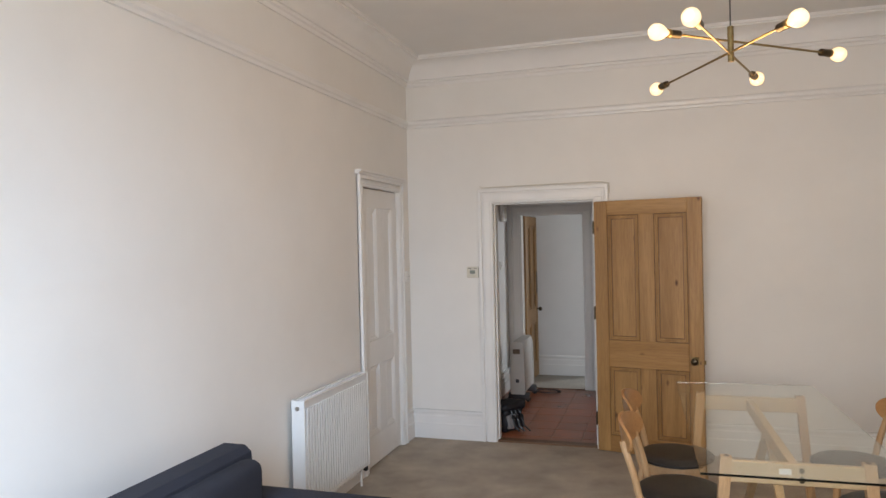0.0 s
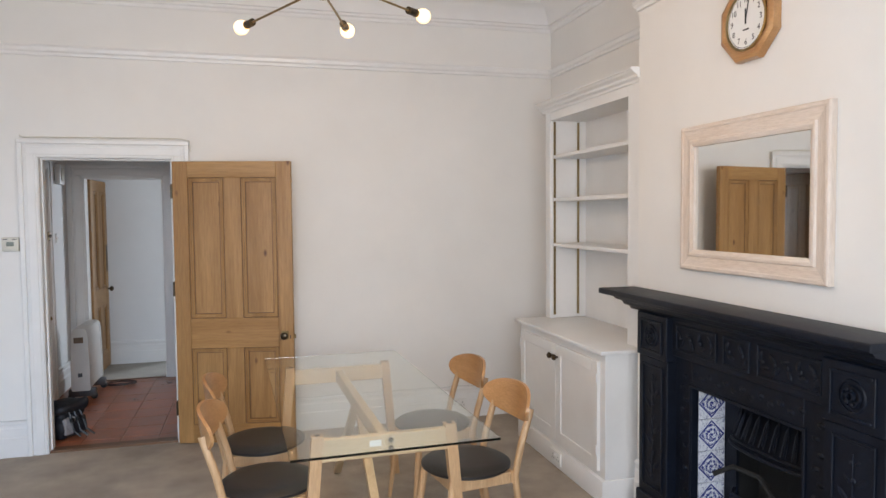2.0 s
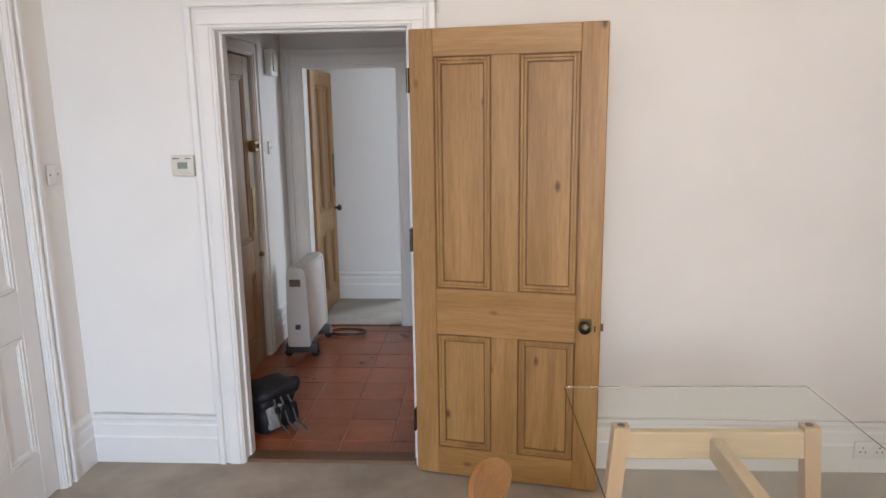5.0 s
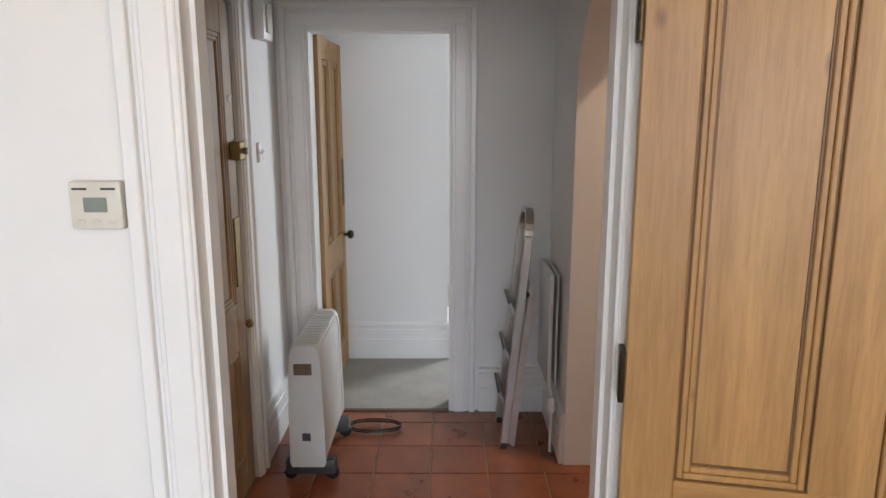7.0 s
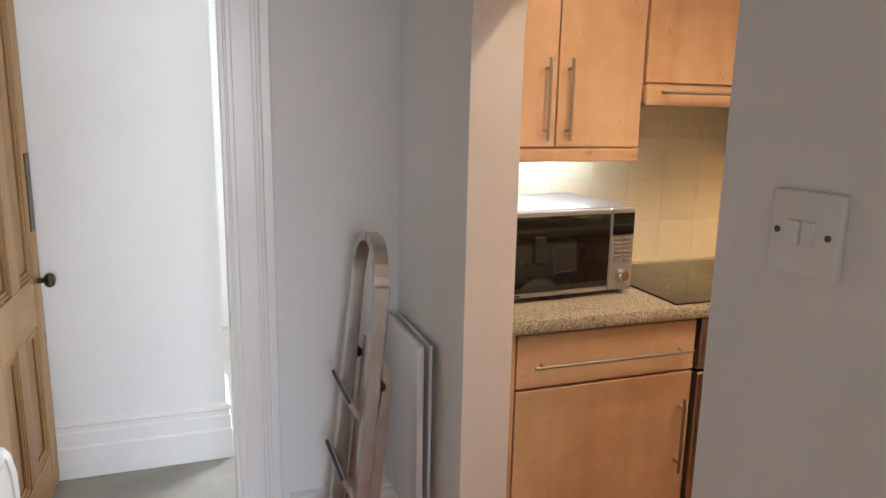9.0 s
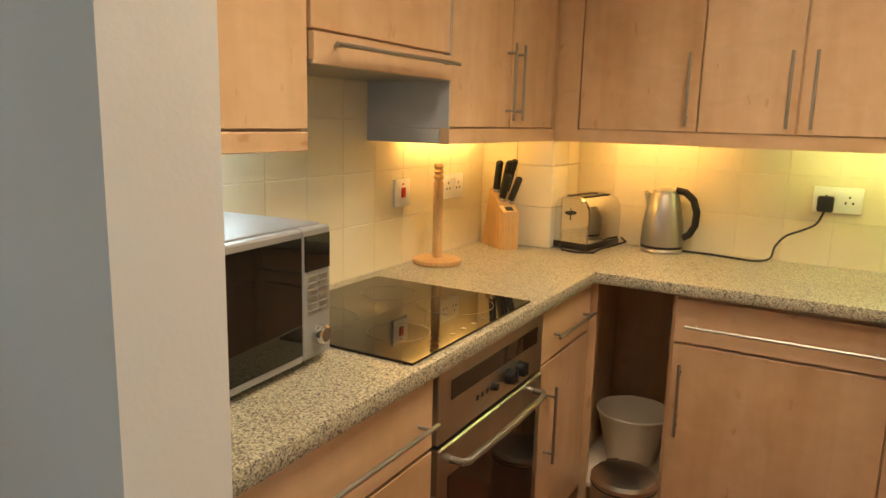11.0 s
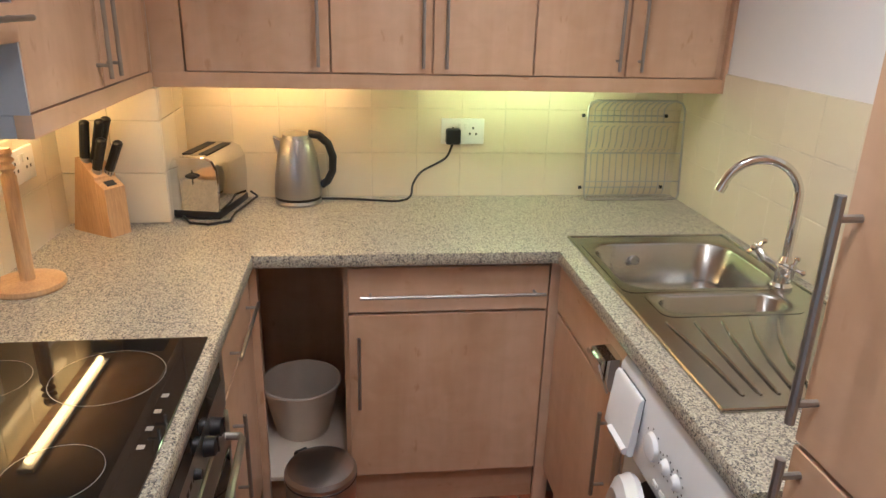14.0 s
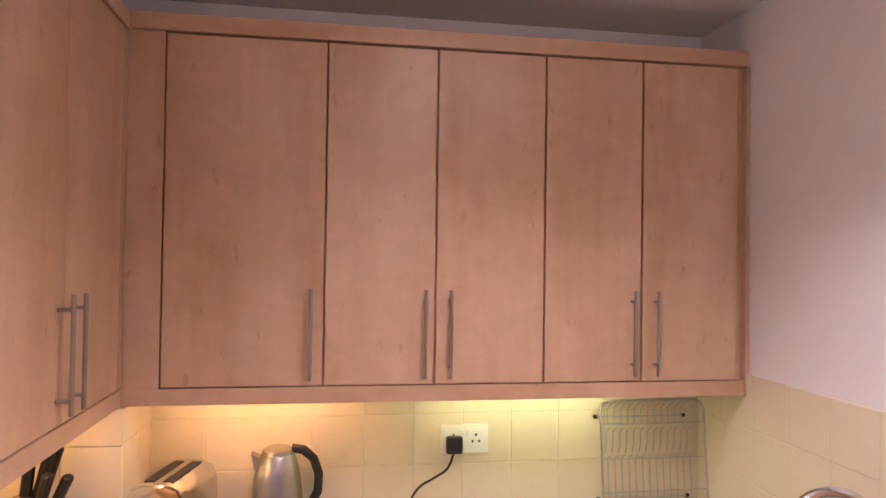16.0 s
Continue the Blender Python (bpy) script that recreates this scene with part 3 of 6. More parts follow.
box(bm, 0.45, 3.35, -6.75, -6.63, 0, 0.55)
box(bm, 0.45, 3.35, -6.75, -6.63, 2.72, H1)
structure("wall_south", bm, WALL, "warm white painted wall with a wide window")
win = thing("window_1", fixed=(1.9, -6.69, 0.55), label="wide white painted sash window", category="window", kind="structure")
for x0, x1 in ((0.45, 0.52), (1.38, 1.46), (2.34, 2.42), (3.28, 3.35)):
    part("window_frame", B(x0, x1, -6.73, -6.66, 0.55, 2.72, 0.004), TRIM, win)
for z0, z1 in ((0.55, 0.63), (1.70, 1.75), (2.65, 2.72)):
    part("glazing_bar", B(0.52, 3.28, -6.72, -6.67, z0, z1, 0.004), TRIM, win)
part("window_sill", B(0.4, 3.4, -6.65, -6.51, 0.51, 0.548, 0.006), TRIM, win)

ROOM = [(0, -6.63, 0), (0, 0, 0), (4.40, 0, 0), (4.40, -1.82, 0), (4.09, -1.82, 0), (4.09, -3.46, 0), (4.40, -3.46, 0), (4.40, -6.63, 0)]
CORNICE = [(0, 3.0), (0.012, 3.0), (0.016, 3.022), (0.03, 3.03), (0.03, 3.047), (0.045, 3.05), (0.05, 3.08), (0.066, 3.115), (0.095, 3.15),
           (0.135, 3.178), (0.165, 3.186), (0.165, 3.198), (0.182, 3.2), (0.188, 3.219), (0, 3.219)]
structure("cornice", S(CORNICE, ROOM, closed=True), CEIL, "white moulded plaster cornice", "cornice", smooth=25)
RAIL = [(0, 2.645), (0.012, 2.648), (0.014, 2.665), (0.026, 2.675), (0.03, 2.695), (0.022, 2.71), (0.01, 2.715), (0, 2.716)]
structure("picture_rail", S(RAIL, ROOM, closed=True), TRIM, "white painted picture rail", "picture rail", smooth=25)
SKIRT = [(0, 0.001), (0.022, 0.001), (0.022, 0.128), (0.017, 0.137), (0.017, 0.19), (0.012, 0.198), (0.012, 0.214), (0.019, 0.223), (0.017, 0.236), (0, 0.246)]


def skirting(path, label="tall white moulded skirting board"):
    return structure("baseboard", S(SKIRT, path), TRIM, label, "skirting", smooth=25)


skirting([(0, -6.6, 0), (0, -1.075, 0)])
skirting([(0, -0.175, 0), (0, 0, 0), (0.635, 0, 0)])
skirting([(1.69, 0, 0), (4.40, 0, 0), (4.40, -0.54, 0)])
skirting([(4.09, -1.822, 0), (4.09, -1.97, 0)])
architrave("trim_living_door", 0.745, 1.56, 1.98, 0.12, 0.0, "x", -1)
bm = B(0.73, 0.745, -0.004, 0.114, 0, 1.995)
box(bm, 1.56, 1.575, -0.004, 0.114, 0, 1.995)
box(bm, 0.745, 1.56, -0.004, 0.114, 1.98, 1.995)
box(bm, 0.745, 0.755, 0.045, 0.1, 0, 1.98)
box(bm, 1.55, 1.56, 0.045, 0.1, 0, 1.98)
box(bm, 0.755, 1.55, 0.045, 0.1, 1.97, 1.98)
structure("trim_living_door_lining", bm, TRIM, "white painted door lining", "door frame")
structure("door_threshold", E([(0.0, 0.0), (0.105, 0.0), (0.098, 0.012), (0.01, 0.012)], 0.73, 1.575, "x"), THRESH, "dark worn wooden threshold strip", "threshold")
# hairline cable over the casing, toned darker for the shadow along it
structure("trim_cable", T([(0.64, -0.008, 2.125), (0.66, -0.008, 2.113), (1.1, -0.01, 2.117), (1.62, -0.01, 2.12), (1.685, -0.01, 2.105), (1.69, -0.01, 2.03)], 0.0045, seg=6), CREAMP,
          "thin white cable run over the door frame", "cable")
# wavy grey strands put in for the shadow line along the skirting top
for x0, x1 in ((0.03, 0.62), (1.70, 4.37)):
    n = int((x1 - x0) / 0.09)
    structure("trim_cable", T([(x0 + (x1 - x0) * k / n, -0.021, 0.2475 + 0.0025 * math.sin(k * 1.9) + 0.002 * math.sin(k * 0.7)) for k in range(n + 1)], 0.0035, seg=6), HEATER,
              "thin grey strand drawing the shadow line on the skirting", "cable")

# pine door, swung right back
leaf = thing("door_1", pose(1.575, -0.045, 0.008, 0, 0, -11.5), "open waxed pine four-panel door swung back to the wall", "door", kind="structure")
panel_door(leaf, 0.80, 1.952, 0.042, PINE, PINE_H, PINE_SHADE, rails=(0.13, 0.665, 0.872, 0.11), stile=0.102, muntin=0.115)
for z in (0.20, 1.03, 1.70):
    bm = B(-0.012, 0.0, -0.02, 0.03, z, z + 0.1, 0.002)
    rod(bm, (-0.006, -0.026, z), (-0.006, -0.026, z + 0.1), 0.006)
    part("hinge", bm, DARKBRASS, leaf, "dark old steel hinge")
part("lock_plate", B(0.715, 0.765, -0.026, -0.021, 0.715, 0.775, 0.002), BRASS, leaf, "tarnished brass lock plate")
part("door_knob", L([(0.004, 0), (0.009, 0.001), (0.009, 0.018), (0.02, 0.026), (0.026, 0.038), (0.022, 0.05), (0.008, 0.056)], axis="Y", m=Matrix.Translation((0.74, -0.026, 0.745)) @ Matrix.Diagonal((1, -1, 1, 1))), DARKBRASS, leaf, "aged brass door knob")
part("latch", B(0.80, 0.812, -0.008, 0.008, 0.72, 0.75, 0.002), BRASS, leaf)
part("keyhole", B(0.775, 0.781, -0.0235, -0.021, 0.72, 0.745, 0.001), INK, leaf)

# white cupboard door in the west wall
architrave("trim_white_door", -0.98, -0.27, 2.085, 0.085, 0.0, "y", 1, label="white painted moulded cupboard door surround")
structure("trim_white_door_cap", S([(0, 2.172), (0.03, 2.172), (0.036, 2.185), (0.05, 2.192), (0.05, 2.204), (0, 2.206)], [(0, -1.085, 0), (0, -0.165, 0)]), TRIM, "white moulded door head", "door frame")
wdoor = thing("door_2", pose(-0.03, -0.975, 0.01, 0, 0, 90), "closed white painted four-panel door", "door", kind="structure")
panel_door(wdoor, 0.70, 2.07, 0.04, TRIM, TRIM, TRIM, rails=(0.22, 0.74, 0.93, 0.14), stile=0.10, muntin=0.13)


def switch_plate(name, label, face, rockers, m, w=0.086, h=0.086, category="switch"):
    """A white wall plate; local x along the wall, z up, -y out."""
    ob = thing(name, m, label, category)
    part("plate", B(-w / 2, w / 2, -0.011, 0, -h / 2, h / 2, 0.003, 2), WHITEP, ob)
    if face == "switch":
        for i in range(rockers):
            x = (i - (rockers - 1) / 2) * 0.018
            part("rocker", B(x - 0.007, x + 0.007, -0.0145, -0.011, -0.013, 0.013, 0.001), WHITEP, ob)
        for x in (-w * 0.37, w * 0.37):
            part("screw", R((x, -0.011, 0), (x, -0.0125, 0), 0.0035), DARKBRASS, ob)
    elif face == "socket":
        for sx in (-1, 1):
            for dx, dz in ((0, 0.012), (-0.011, -0.008), (0.011, -0.008)):
                part("socket_hole", B(sx * 0.036 + dx - 0.003, sx * 0.036 + dx + 0.003, -0.0118, -0.0108, dz - 0.004, dz + 0.004), INK, ob)
            part("rocker", B(sx * 0.011 - 0.006, sx * 0.011 + 0.006, -0.0145, -0.011, 0.008, 0.03, 0.001), WHITEP, ob)
    elif face == "red":
        part("rocker", B(-0.011, 0.011, -0.0155, -0.011, -0.015, 0.017, 0.0015), RED, ob)
        part("neon", B(-0.005, 0.005, -0.0125, -0.011, 0.026, 0.031), RED, ob)
    return ob


switch_plate("light_switch", "white plastic light switch beside the white door", "switch", 1, pose(0.001, -0.075, 1.385, 0, 0, 90), w=0.075)
switch_plate("wall_socket", "white double wall socket above the skirting", "socket", 2, pose(3.6, -0.024, 0.115), w=0.146, h=0.08, category="socket")

th = thing("thermostat", pose(0.567, -0.001, 1.413), "cream plastic room thermostat with a small display", "thermostat")
part("body", B(-0.05, 0.05, -0.028, 0, -0.046, 0.046, 0.006, 2), CREAMP, th)
part("display", B(-0.022, 0.022, -0.0295, -0.028, -0.012, 0.016), LCD, th)
for x in (-0.03, 0.0, 0.03):
    part("button", B(x - 0.008, x + 0.008, -0.0305, -0.028, -0.034, -0.026, 0.001), CREAMP, th)
for x in (-0.028, 0.026):
    part("printed_line", B(x - 0.014, x + 0.014, -0.0284, -0.0279, 0.03, 0.034), INK, th)

# radiator on the west wall
rad = thing("radiator", fixed=(0.07, -1.66, 0.13), label="white steel panel radiator below the wall", category="radiator")
bm = bmesh.new()
box(bm, 0.1, 0.109, -2.085, -1.205, 0.135, 0.775, 0.004)
front = part("front_panel", bm, ENAMEL, rad)
for i in range(26):
    y = -2.07 + i * 0.0325
    part("rib", B(0.1085, 0.118, y, y + 0.022, 0.165, 0.735, 0.004), ENAMEL, front)
part("back_panel", B(0.035, 0.045, -2.085, -1.205, 0.135, 0.775, 0.003), ENAMEL, rad)
bm = bmesh.new()
for i in range(34):
    y = -2.08 + i * 0.0252
    box(bm, 0.05, 0.096, y, y + 0.006, 0.768, 0.774)
box(bm, 0.03, 0.05, -2.095, -1.195, 0.772, 0.782, 0.002)
box(bm, 0.094, 0.116, -2.095, -1.195, 0.772, 0.782, 0.002)
part("top_grille", bm, ENAMEL, rad)
for y in (-2.1, -1.204):
    part("side_cover", B(0.03, 0.115, y, y + 0.012, 0.135, 0.78, 0.003), ENAMEL, rad)
part("air_valve", R((0.07, -2.104, 0.735), (0.07, -2.098, 0.735), 0.013), SATIN, rad)
for y in (-1.245,):
    bm = R((0.07, y, 0.0), (0.07, y, 0.14), 0.0075)
    part("pipe", bm, WHITEP, rad)
    part("valve", L([(0.012, 0.1), (0.017, 0.105), (0.017, 0.14), (0.01, 0.15)], c=(0.09, y + 0.03, 0)), BLACKP, rad)
for y in (-1.9, -1.4):
    part("bracket", B(0.0, 0.036, y, y + 0.03, 0.3, 0.6), ENAMEL, rad)

# sofa along the west wall
sofa = thing("sofa", fixed=(0.6, -3.85, 0), label="dark navy cloth sofa against the white wall", category="sofa")
part("base", B(0.12, 1.02, -4.75, -2.96, 0.12, 0.36, 0.03, 3), NAVY, sofa)
part("backrest", E([(0.10, 0.12), (0.46, 0.12), (0.46, 0.55), (0.43, 0.82), (0.40, 0.845), (0.30, 0.845), (0.22, 0.79)], -4.72, -3.122, "y"), NAVY, sofa)
for y0, y1 in ((-4.9, -4.72), (-3.12, -2.93)):
    part("arm", B(0.14, 1.03, y0, y1, 0.1, 0.62, 0.05, 4), NAVY, sofa)
for y0, y1 in ((-4.70, -3.94), (-3.92, -3.14)):
    part("seat_cushion", B(0.42, 1.02, y0, y1, 0.362, 0.47, 0.04, 4), NAVY, sofa)
for y0, y1 in ((-4.70, -3.94), (-3.92, -3.15)):
    part("back_cushion", B(0.40, 0.52, y0, y1, 0.475, 0.81, 0.05, 4), NAVY, sofa)
part("zip_tab", B(0.405, 0.425, -3.142, -3.132, 0.70, 0.75, 0.002), SATIN, sofa)
for x in (0.2, 0.95):
    for y in (-4.8, -3.05):
        part("foot", R((x, y, 0), (x, y, 0.12), 0.02, 0.026), THRESH, sofa)

# ---- ceiling lamp ----
HX, HY = 2.372, -2.40
lamp = thing("pendant_lamp", fixed=(HX, HY, 2.42), label="antique brass six-arm pendant lamp with lit globe bulbs", category="lamp")
part("stem", R((HX, HY, 2.415), (HX, HY, 2.565), 0.013, seg=14), BRASS, lamp)
part("flex", R((HX, HY, 2.565), (HX, HY, H1 - 0.02), 0.003, seg=6), BLACKP, lamp)
part("ceiling_rose", L([(0.05, 3.17), (0.052, 3.2), (0.05, 3.22), (0.02, 3.22)], c=(HX, HY, 0)), BRASS, lamp)
for dx, dy, z, near, far in ((-0.245, 0.515, 2.456, 0.335, 0.60), (0.39, 0.335, 2.503, 0.28, 0.55), (0.175, 0.57, 2.446, 0.51, 0.46)):
    d = Vector((dx, dy, 0)).normalized()
    c = Vector((HX, HY, z))
    part("arm", R(c - d * near, c + d * far, 0.005), BRASS, lamp)
    for s in (-1, 1):
        p = c + d * (far if s > 0 else -near)
        h = part("bulb_holder", R(p, p + d * s * 0.06, 0.017, seg=14), DARKBRASS, lamp)
        rim = R(p + d * s * 0.05, p + d * s * 0.062, 0.0185, seg=14)
        part("rim", rim, BRASS, h)
        t = Matrix.Translation(p + d * s * 0.058) @ (d * s).to_track_quat("Z", "Y").to_matrix().to_4x4()
        prof = [(0.011, 0), (0.013, 0.01), (0.022, 0.025), (0.031, 0.042), (0.034, 0.058), (0.031, 0.075), (0.02, 0.088), (0.004, 0.093)]
        part("bulb", L(prof, seg=16, m=t), BULBGLASS, lamp, "lit clear globe bulb")

# ---- table and chairs ----
table = thing("dining_table", pose(2.589, -1.655, 0, 0, 0, 1.7), "glass dining table on pale oak trestles", "table")
bm = B(-0.41, 0.41, -0.935, 0.935, 0.69, 0.70)
for f in bm.faces:
    f.material_index = 0 if abs(f.normal.z) > 0.5 else 1
part("glass_top", bm, (TABLEGLASS, GLASSEDGE), table, "clear glass top with green edges", smooth=0).visible_shadow = False
for y in (-0.665, 0.645):
    part("top_rail", B(-0.275, 0.275, y - 0.016, y + 0.016, 0.585, 0.672, 0.004), OAK_X, table)
    for s in (-1, 1):
        bm = E([(s * 0.305, 0.688), (s * 0.257, 0.688), (s * 0.318, 0.0), (s * 0.362, 0.0)], y - 0.022, y + 0.022, "y")
        part("leg", bm, OAK, table)
        part("felt_pad", R((s * 0.28, y, 0.684), (s * 0.28, y, 0.69), 0.012), GREYP, table)
part("beam", B(-0.02, 0.02, -0.645, 0.625, 0.59, 0.66, 0.004), OAK_L, table)
for s in (-1, 1):
    part("prop", E([(s * 0.02, 0.60), (s * 0.075, 0.60), (s * 0.80, 0.0), (s * 0.745, 0.0)], -0.019, 0.019, "x"), OAK_L, table)
for z in (0.645, 0.61):
    part("bolt", R((0.02, -0.681, z), (0.02, -0.686, z), 0.012), DARKBRASS, table)
part("sticker", B(-0.07, -0.02, -0.6825, -0.681, 0.625, 0.65), PAPER, table)


def dining_chair(m):
    """Seat's middle at the origin; it faces +y."""
    ch = thing("dining_chair", m, "pale oak dining chair with a round black seat pad", "chair", "chairs round the table")
    part("seat", L([(0.03, 0.474), (0.13, 0.474), (0.185, 0.468), (0.205, 0.455), (0.205, 0.445), (0.195, 0.438), (0.03, 0.438)], seg=32), LEATHER, ch, "round black leather seat pad")
    bm = bmesh.new()
    box(bm, -0.17, 0.17, 0.125, 0.145, 0.385, 0.437, 0.004)
    box(bm, -0.17, 0.17, -0.165, -0.145, 0.385, 0.437, 0.004)
    box(bm, -0.165, -0.145, -0.145, 0.125, 0.385, 0.437, 0.004)
    box(bm, 0.145, 0.165, -0.145, 0.125, 0.385, 0.437, 0.004)
    part("seat_frame", bm, OAK, ch)
    for s in (-1, 1):
        part("leg", R((s * 0.195, 0.185, 0), (s * 0.155, 0.135, 0.437), 0.011, 0.019, seg=12), OAK, ch)
        bm = T([(s * 0.195, -0.235, 0.0), (s * 0.175, -0.185, 0.22), (s * 0.165, -0.165, 0.42), (s * 0.165, -0.195, 0.55), (s * 0.165, -0.237, 0.68), (s * 0.162, -0.246, 0.71)], 0.0165, seg=12)
        part("leg", bm, OAK, ch, "rear leg rising to the backrest")
    bm = bmesh.new()
    Rr, n, k = 0.36, 40, 7
    faces = []
    for off in (0.0, 0.014):
        grid = [[None] * n for _ in range(k)]
        for i in range(k):
            q = (i + 0.25) / (k - 0.75)
            for j in range(n):
                a = 2 * math.pi * j / n
                ca, sa = math.cos(a), math.sin(a)
                s = q * 0.225 * math.copysign(abs(ca) ** 0.9, ca)
                z = q * 0.083 * math.copysign(abs(sa) ** 0.92, sa)
                ang = s / Rr
                grid[i][j] = bm.verts.new(((Rr + off) * math.sin(ang), -0.262 + Rr - (Rr + off) * math.cos(ang) - 0.12 * z, 0.715 + z))
        for i in range(k - 1):
            for j in range(n):
                bm.faces.new((grid[i][j], grid[i][(j + 1) % n], grid[i + 1][(j + 1) % n], grid[i + 1][j]))
        bm.faces.new(grid[0])
        faces.append(grid[-1])
    for j in range(n):
        bm.faces.new((faces[0][j], faces[0][(j + 1) % n], faces[1][(j + 1) % n], faces[1][j]))
    part("backrest", bm, OAK_B, ch, "curved oval honey oak backrest", smooth=45)
    return ch


chair = dining_chair(pose(2.14, -2.115, 0, 0, 0, -95))
for x, y, a in ((2.125, -1.565, -94), (3.015, -1.52, 98), (3.015, -2.14, 98)):
    copy_thing(chair, pose(x, y, 0, 0, 0, a))

# ---- alcove: bookcase and cupboard ----
bc = thing("bookcase", fixed=(4.25, -1.2, 0.845), label="built-in white painted bookcase with empty shelves", category="bookcase")
part("side_panel", B(4.11, 4.398, -0.628, -0.55, 0.846, 2.30, 0.003), TRIM, bc)
part("side_panel", B(4.11, 4.398, -1.818, -1.672, 0.846, 2.30, 0.003), TRIM, bc)
part("head", B(4.112, 4.398, -1.672, -0.628, 2.228, 2.30, 0.002), TRIM, bc)
part("back_panel", B(4.385, 4.398, -1.672, -0.628, 0.846, 2.228), TRIM, bc)
part("crown", S([(0, 2.285), (0.012, 2.285), (0.016, 2.298), (0.035, 2.308), (0.038, 2.32), (0.06, 2.332), (0.066, 2.342), (0.075, 2.345), (0.075, 2.358), (0, 2.358)],
                [(4.112, -0.515, 0), (4.112, -1.822, 0)]), TRIM, bc, "white moulded crown")
part("top", B(4.112, 4.398, -1.818, -0.56, 2.3, 2.352), TRIM, bc)
for z in (1.978, 1.68, 1.365):
    part("shelf", B(4.132, 4.384, -1.668, -0.632, z - 0.012, z + 0.012, 0.003), TRIM, bc)
for x, y in ((4.135, -0.632), (4.315, -0.632)):
    part("shelf_track", B(x, x + 0.014, y - 0.006, y + 0.002, 0.87, 2.22), BRASS, bc, "slotted brass shelf track")
for x, y in ((4.135, -1.672), (4.315, -1.672)):
    part("shelf_track", B(x, x + 0.014, y - 0.002, y + 0.006, 0.87, 2.22), BRASS, bc, "slotted brass shelf track")
cb = thing("alcove_cupboard", fixed=(4.1, -1.17, 0), label="built-in white painted two-door alcove cupboard", category="cupboard")
part("body", B(3.912, 4.398, -1.79, -0.57, 0.13, 0.822, 0.003), TRIM, cb)
part("top", B(3.872, 4.398, -1.815, -0.545, 0.822, 0.845, 0.006, 2), TRIM, cb)
part("plinth", B(3.89, 4.398, -1.80, -0.56, 0.001, 0.13, 0.006, 2), TRIM, cb)
for y0, y1 in ((-1.19, -0.615), (-1.735, -1.196)):
    d = part("door", B(3.9, 3.911, y0, y1, 0.165, 0.775), TRIM, cb)
    bm = B(3.892, 3.9, y0, y0 + 0.065, 0.165, 0.775, 0.002)
    box(bm, 3.892, 3.9, y1 - 0.065, y1, 0.165, 0.775, 0.002)
    box(bm, 3.892, 3.9, y0 + 0.065, y1 - 0.065, 0.165, 0.235, 0.002)
    box(bm, 3.892, 3.9, y0 + 0.065, y1 - 0.065, 0.71, 0.775, 0.002)
    part("door_frame", bm, TRIM, d)
    yh = y1 if y1 > -1.0 else y0
    for z in (0.26, 0.66):
        part("hinge", R((3.888, yh, z), (3.888, yh, z + 0.05), 0.006), TRIM, d)
    yk = -1.158 if y1 > -1.0 else -1.228
    part("knob", L([(0.006, 0), (0.007, 0.012), (0.017, 0.02), (0.02, 0.03), (0.012, 0.04), (0.003, 0.042)], axis="X", m=Matrix.Translation((3.892, yk, 0.70)) @ Matrix.Diagonal((-1, 1, 1, 1))), DARKBRASS, d, "small aged brass knob")
switch_plate("wall_socket", "white double socket on the cupboard plinth", "socket", 2, pose(3.889, -1.22, 0.07, 0, 0, -90), w=0.146, h=0.08, category="socket")

# ---- fireplace ----
fp = thing("fireplace", fixed=(4.05, -2.66, 0), label="black cast-iron fireplace with blue and white tiles", category="fireplace")
part("mantel_shelf", B(3.868, 4.089, -3.49, -1.79, 1.158, 1.188, 0.007, 3), IRON, fp)
part("bed_moulding", S([(0, 1.085), (0.02, 1.085), (0.03, 1.1), (0.06, 1.11), (0.075, 1.13), (0.11, 1.14), (0.125, 1.157), (0, 1.157)],
                       [(4.02, -1.9, 0), (4.02, -3.47, 0)]), IRON, fp)


def frame_panel(bm, x, y0, y1, z0, z1, w=0.012, d=0.008):
    box(bm, x - d, x, y0, y0 + w, z0, z1, 0.002)
    box(bm, x - d, x, y1 - w, y1, z0, z1, 0.002)
    box(bm, x - d, x, y0 + w, y1 - w, z0, z0 + w, 0.002)
    box(bm, x - d, x, y0 + w, y1 - w, z1 - w, z1, 0.002)


def spray(bm, x, yc, z0, z1, w, n):
    """A cast flower spray: stem, paired leaves and round blooms in low relief."""
    rod(bm, (x, yc, z0), (x, yc, z1), 0.003, seg=6)
    for i in range(n):
        z = z0 + (z1 - z0) * (i + 0.5) / n
        for s in (-1, 1):
            q = w * (0.55 + 0.45 * math.sin(i * 2.1 + s))
            t = Matrix.Translation((x, yc + s * q * 0.5, z)) @ Matrix.Rotation(s * 0.7, 4, "X")
            ball(bm, (0, 0, 0), 0.5 * q, (0.12 / max(q, 0.02) * 0.05, 1.0, 0.34), 8, t)
        ball(bm, (x, yc + 0.006 * math.sin(i * 1.7), z), 0.010, (0.6, 1, 1), 8)


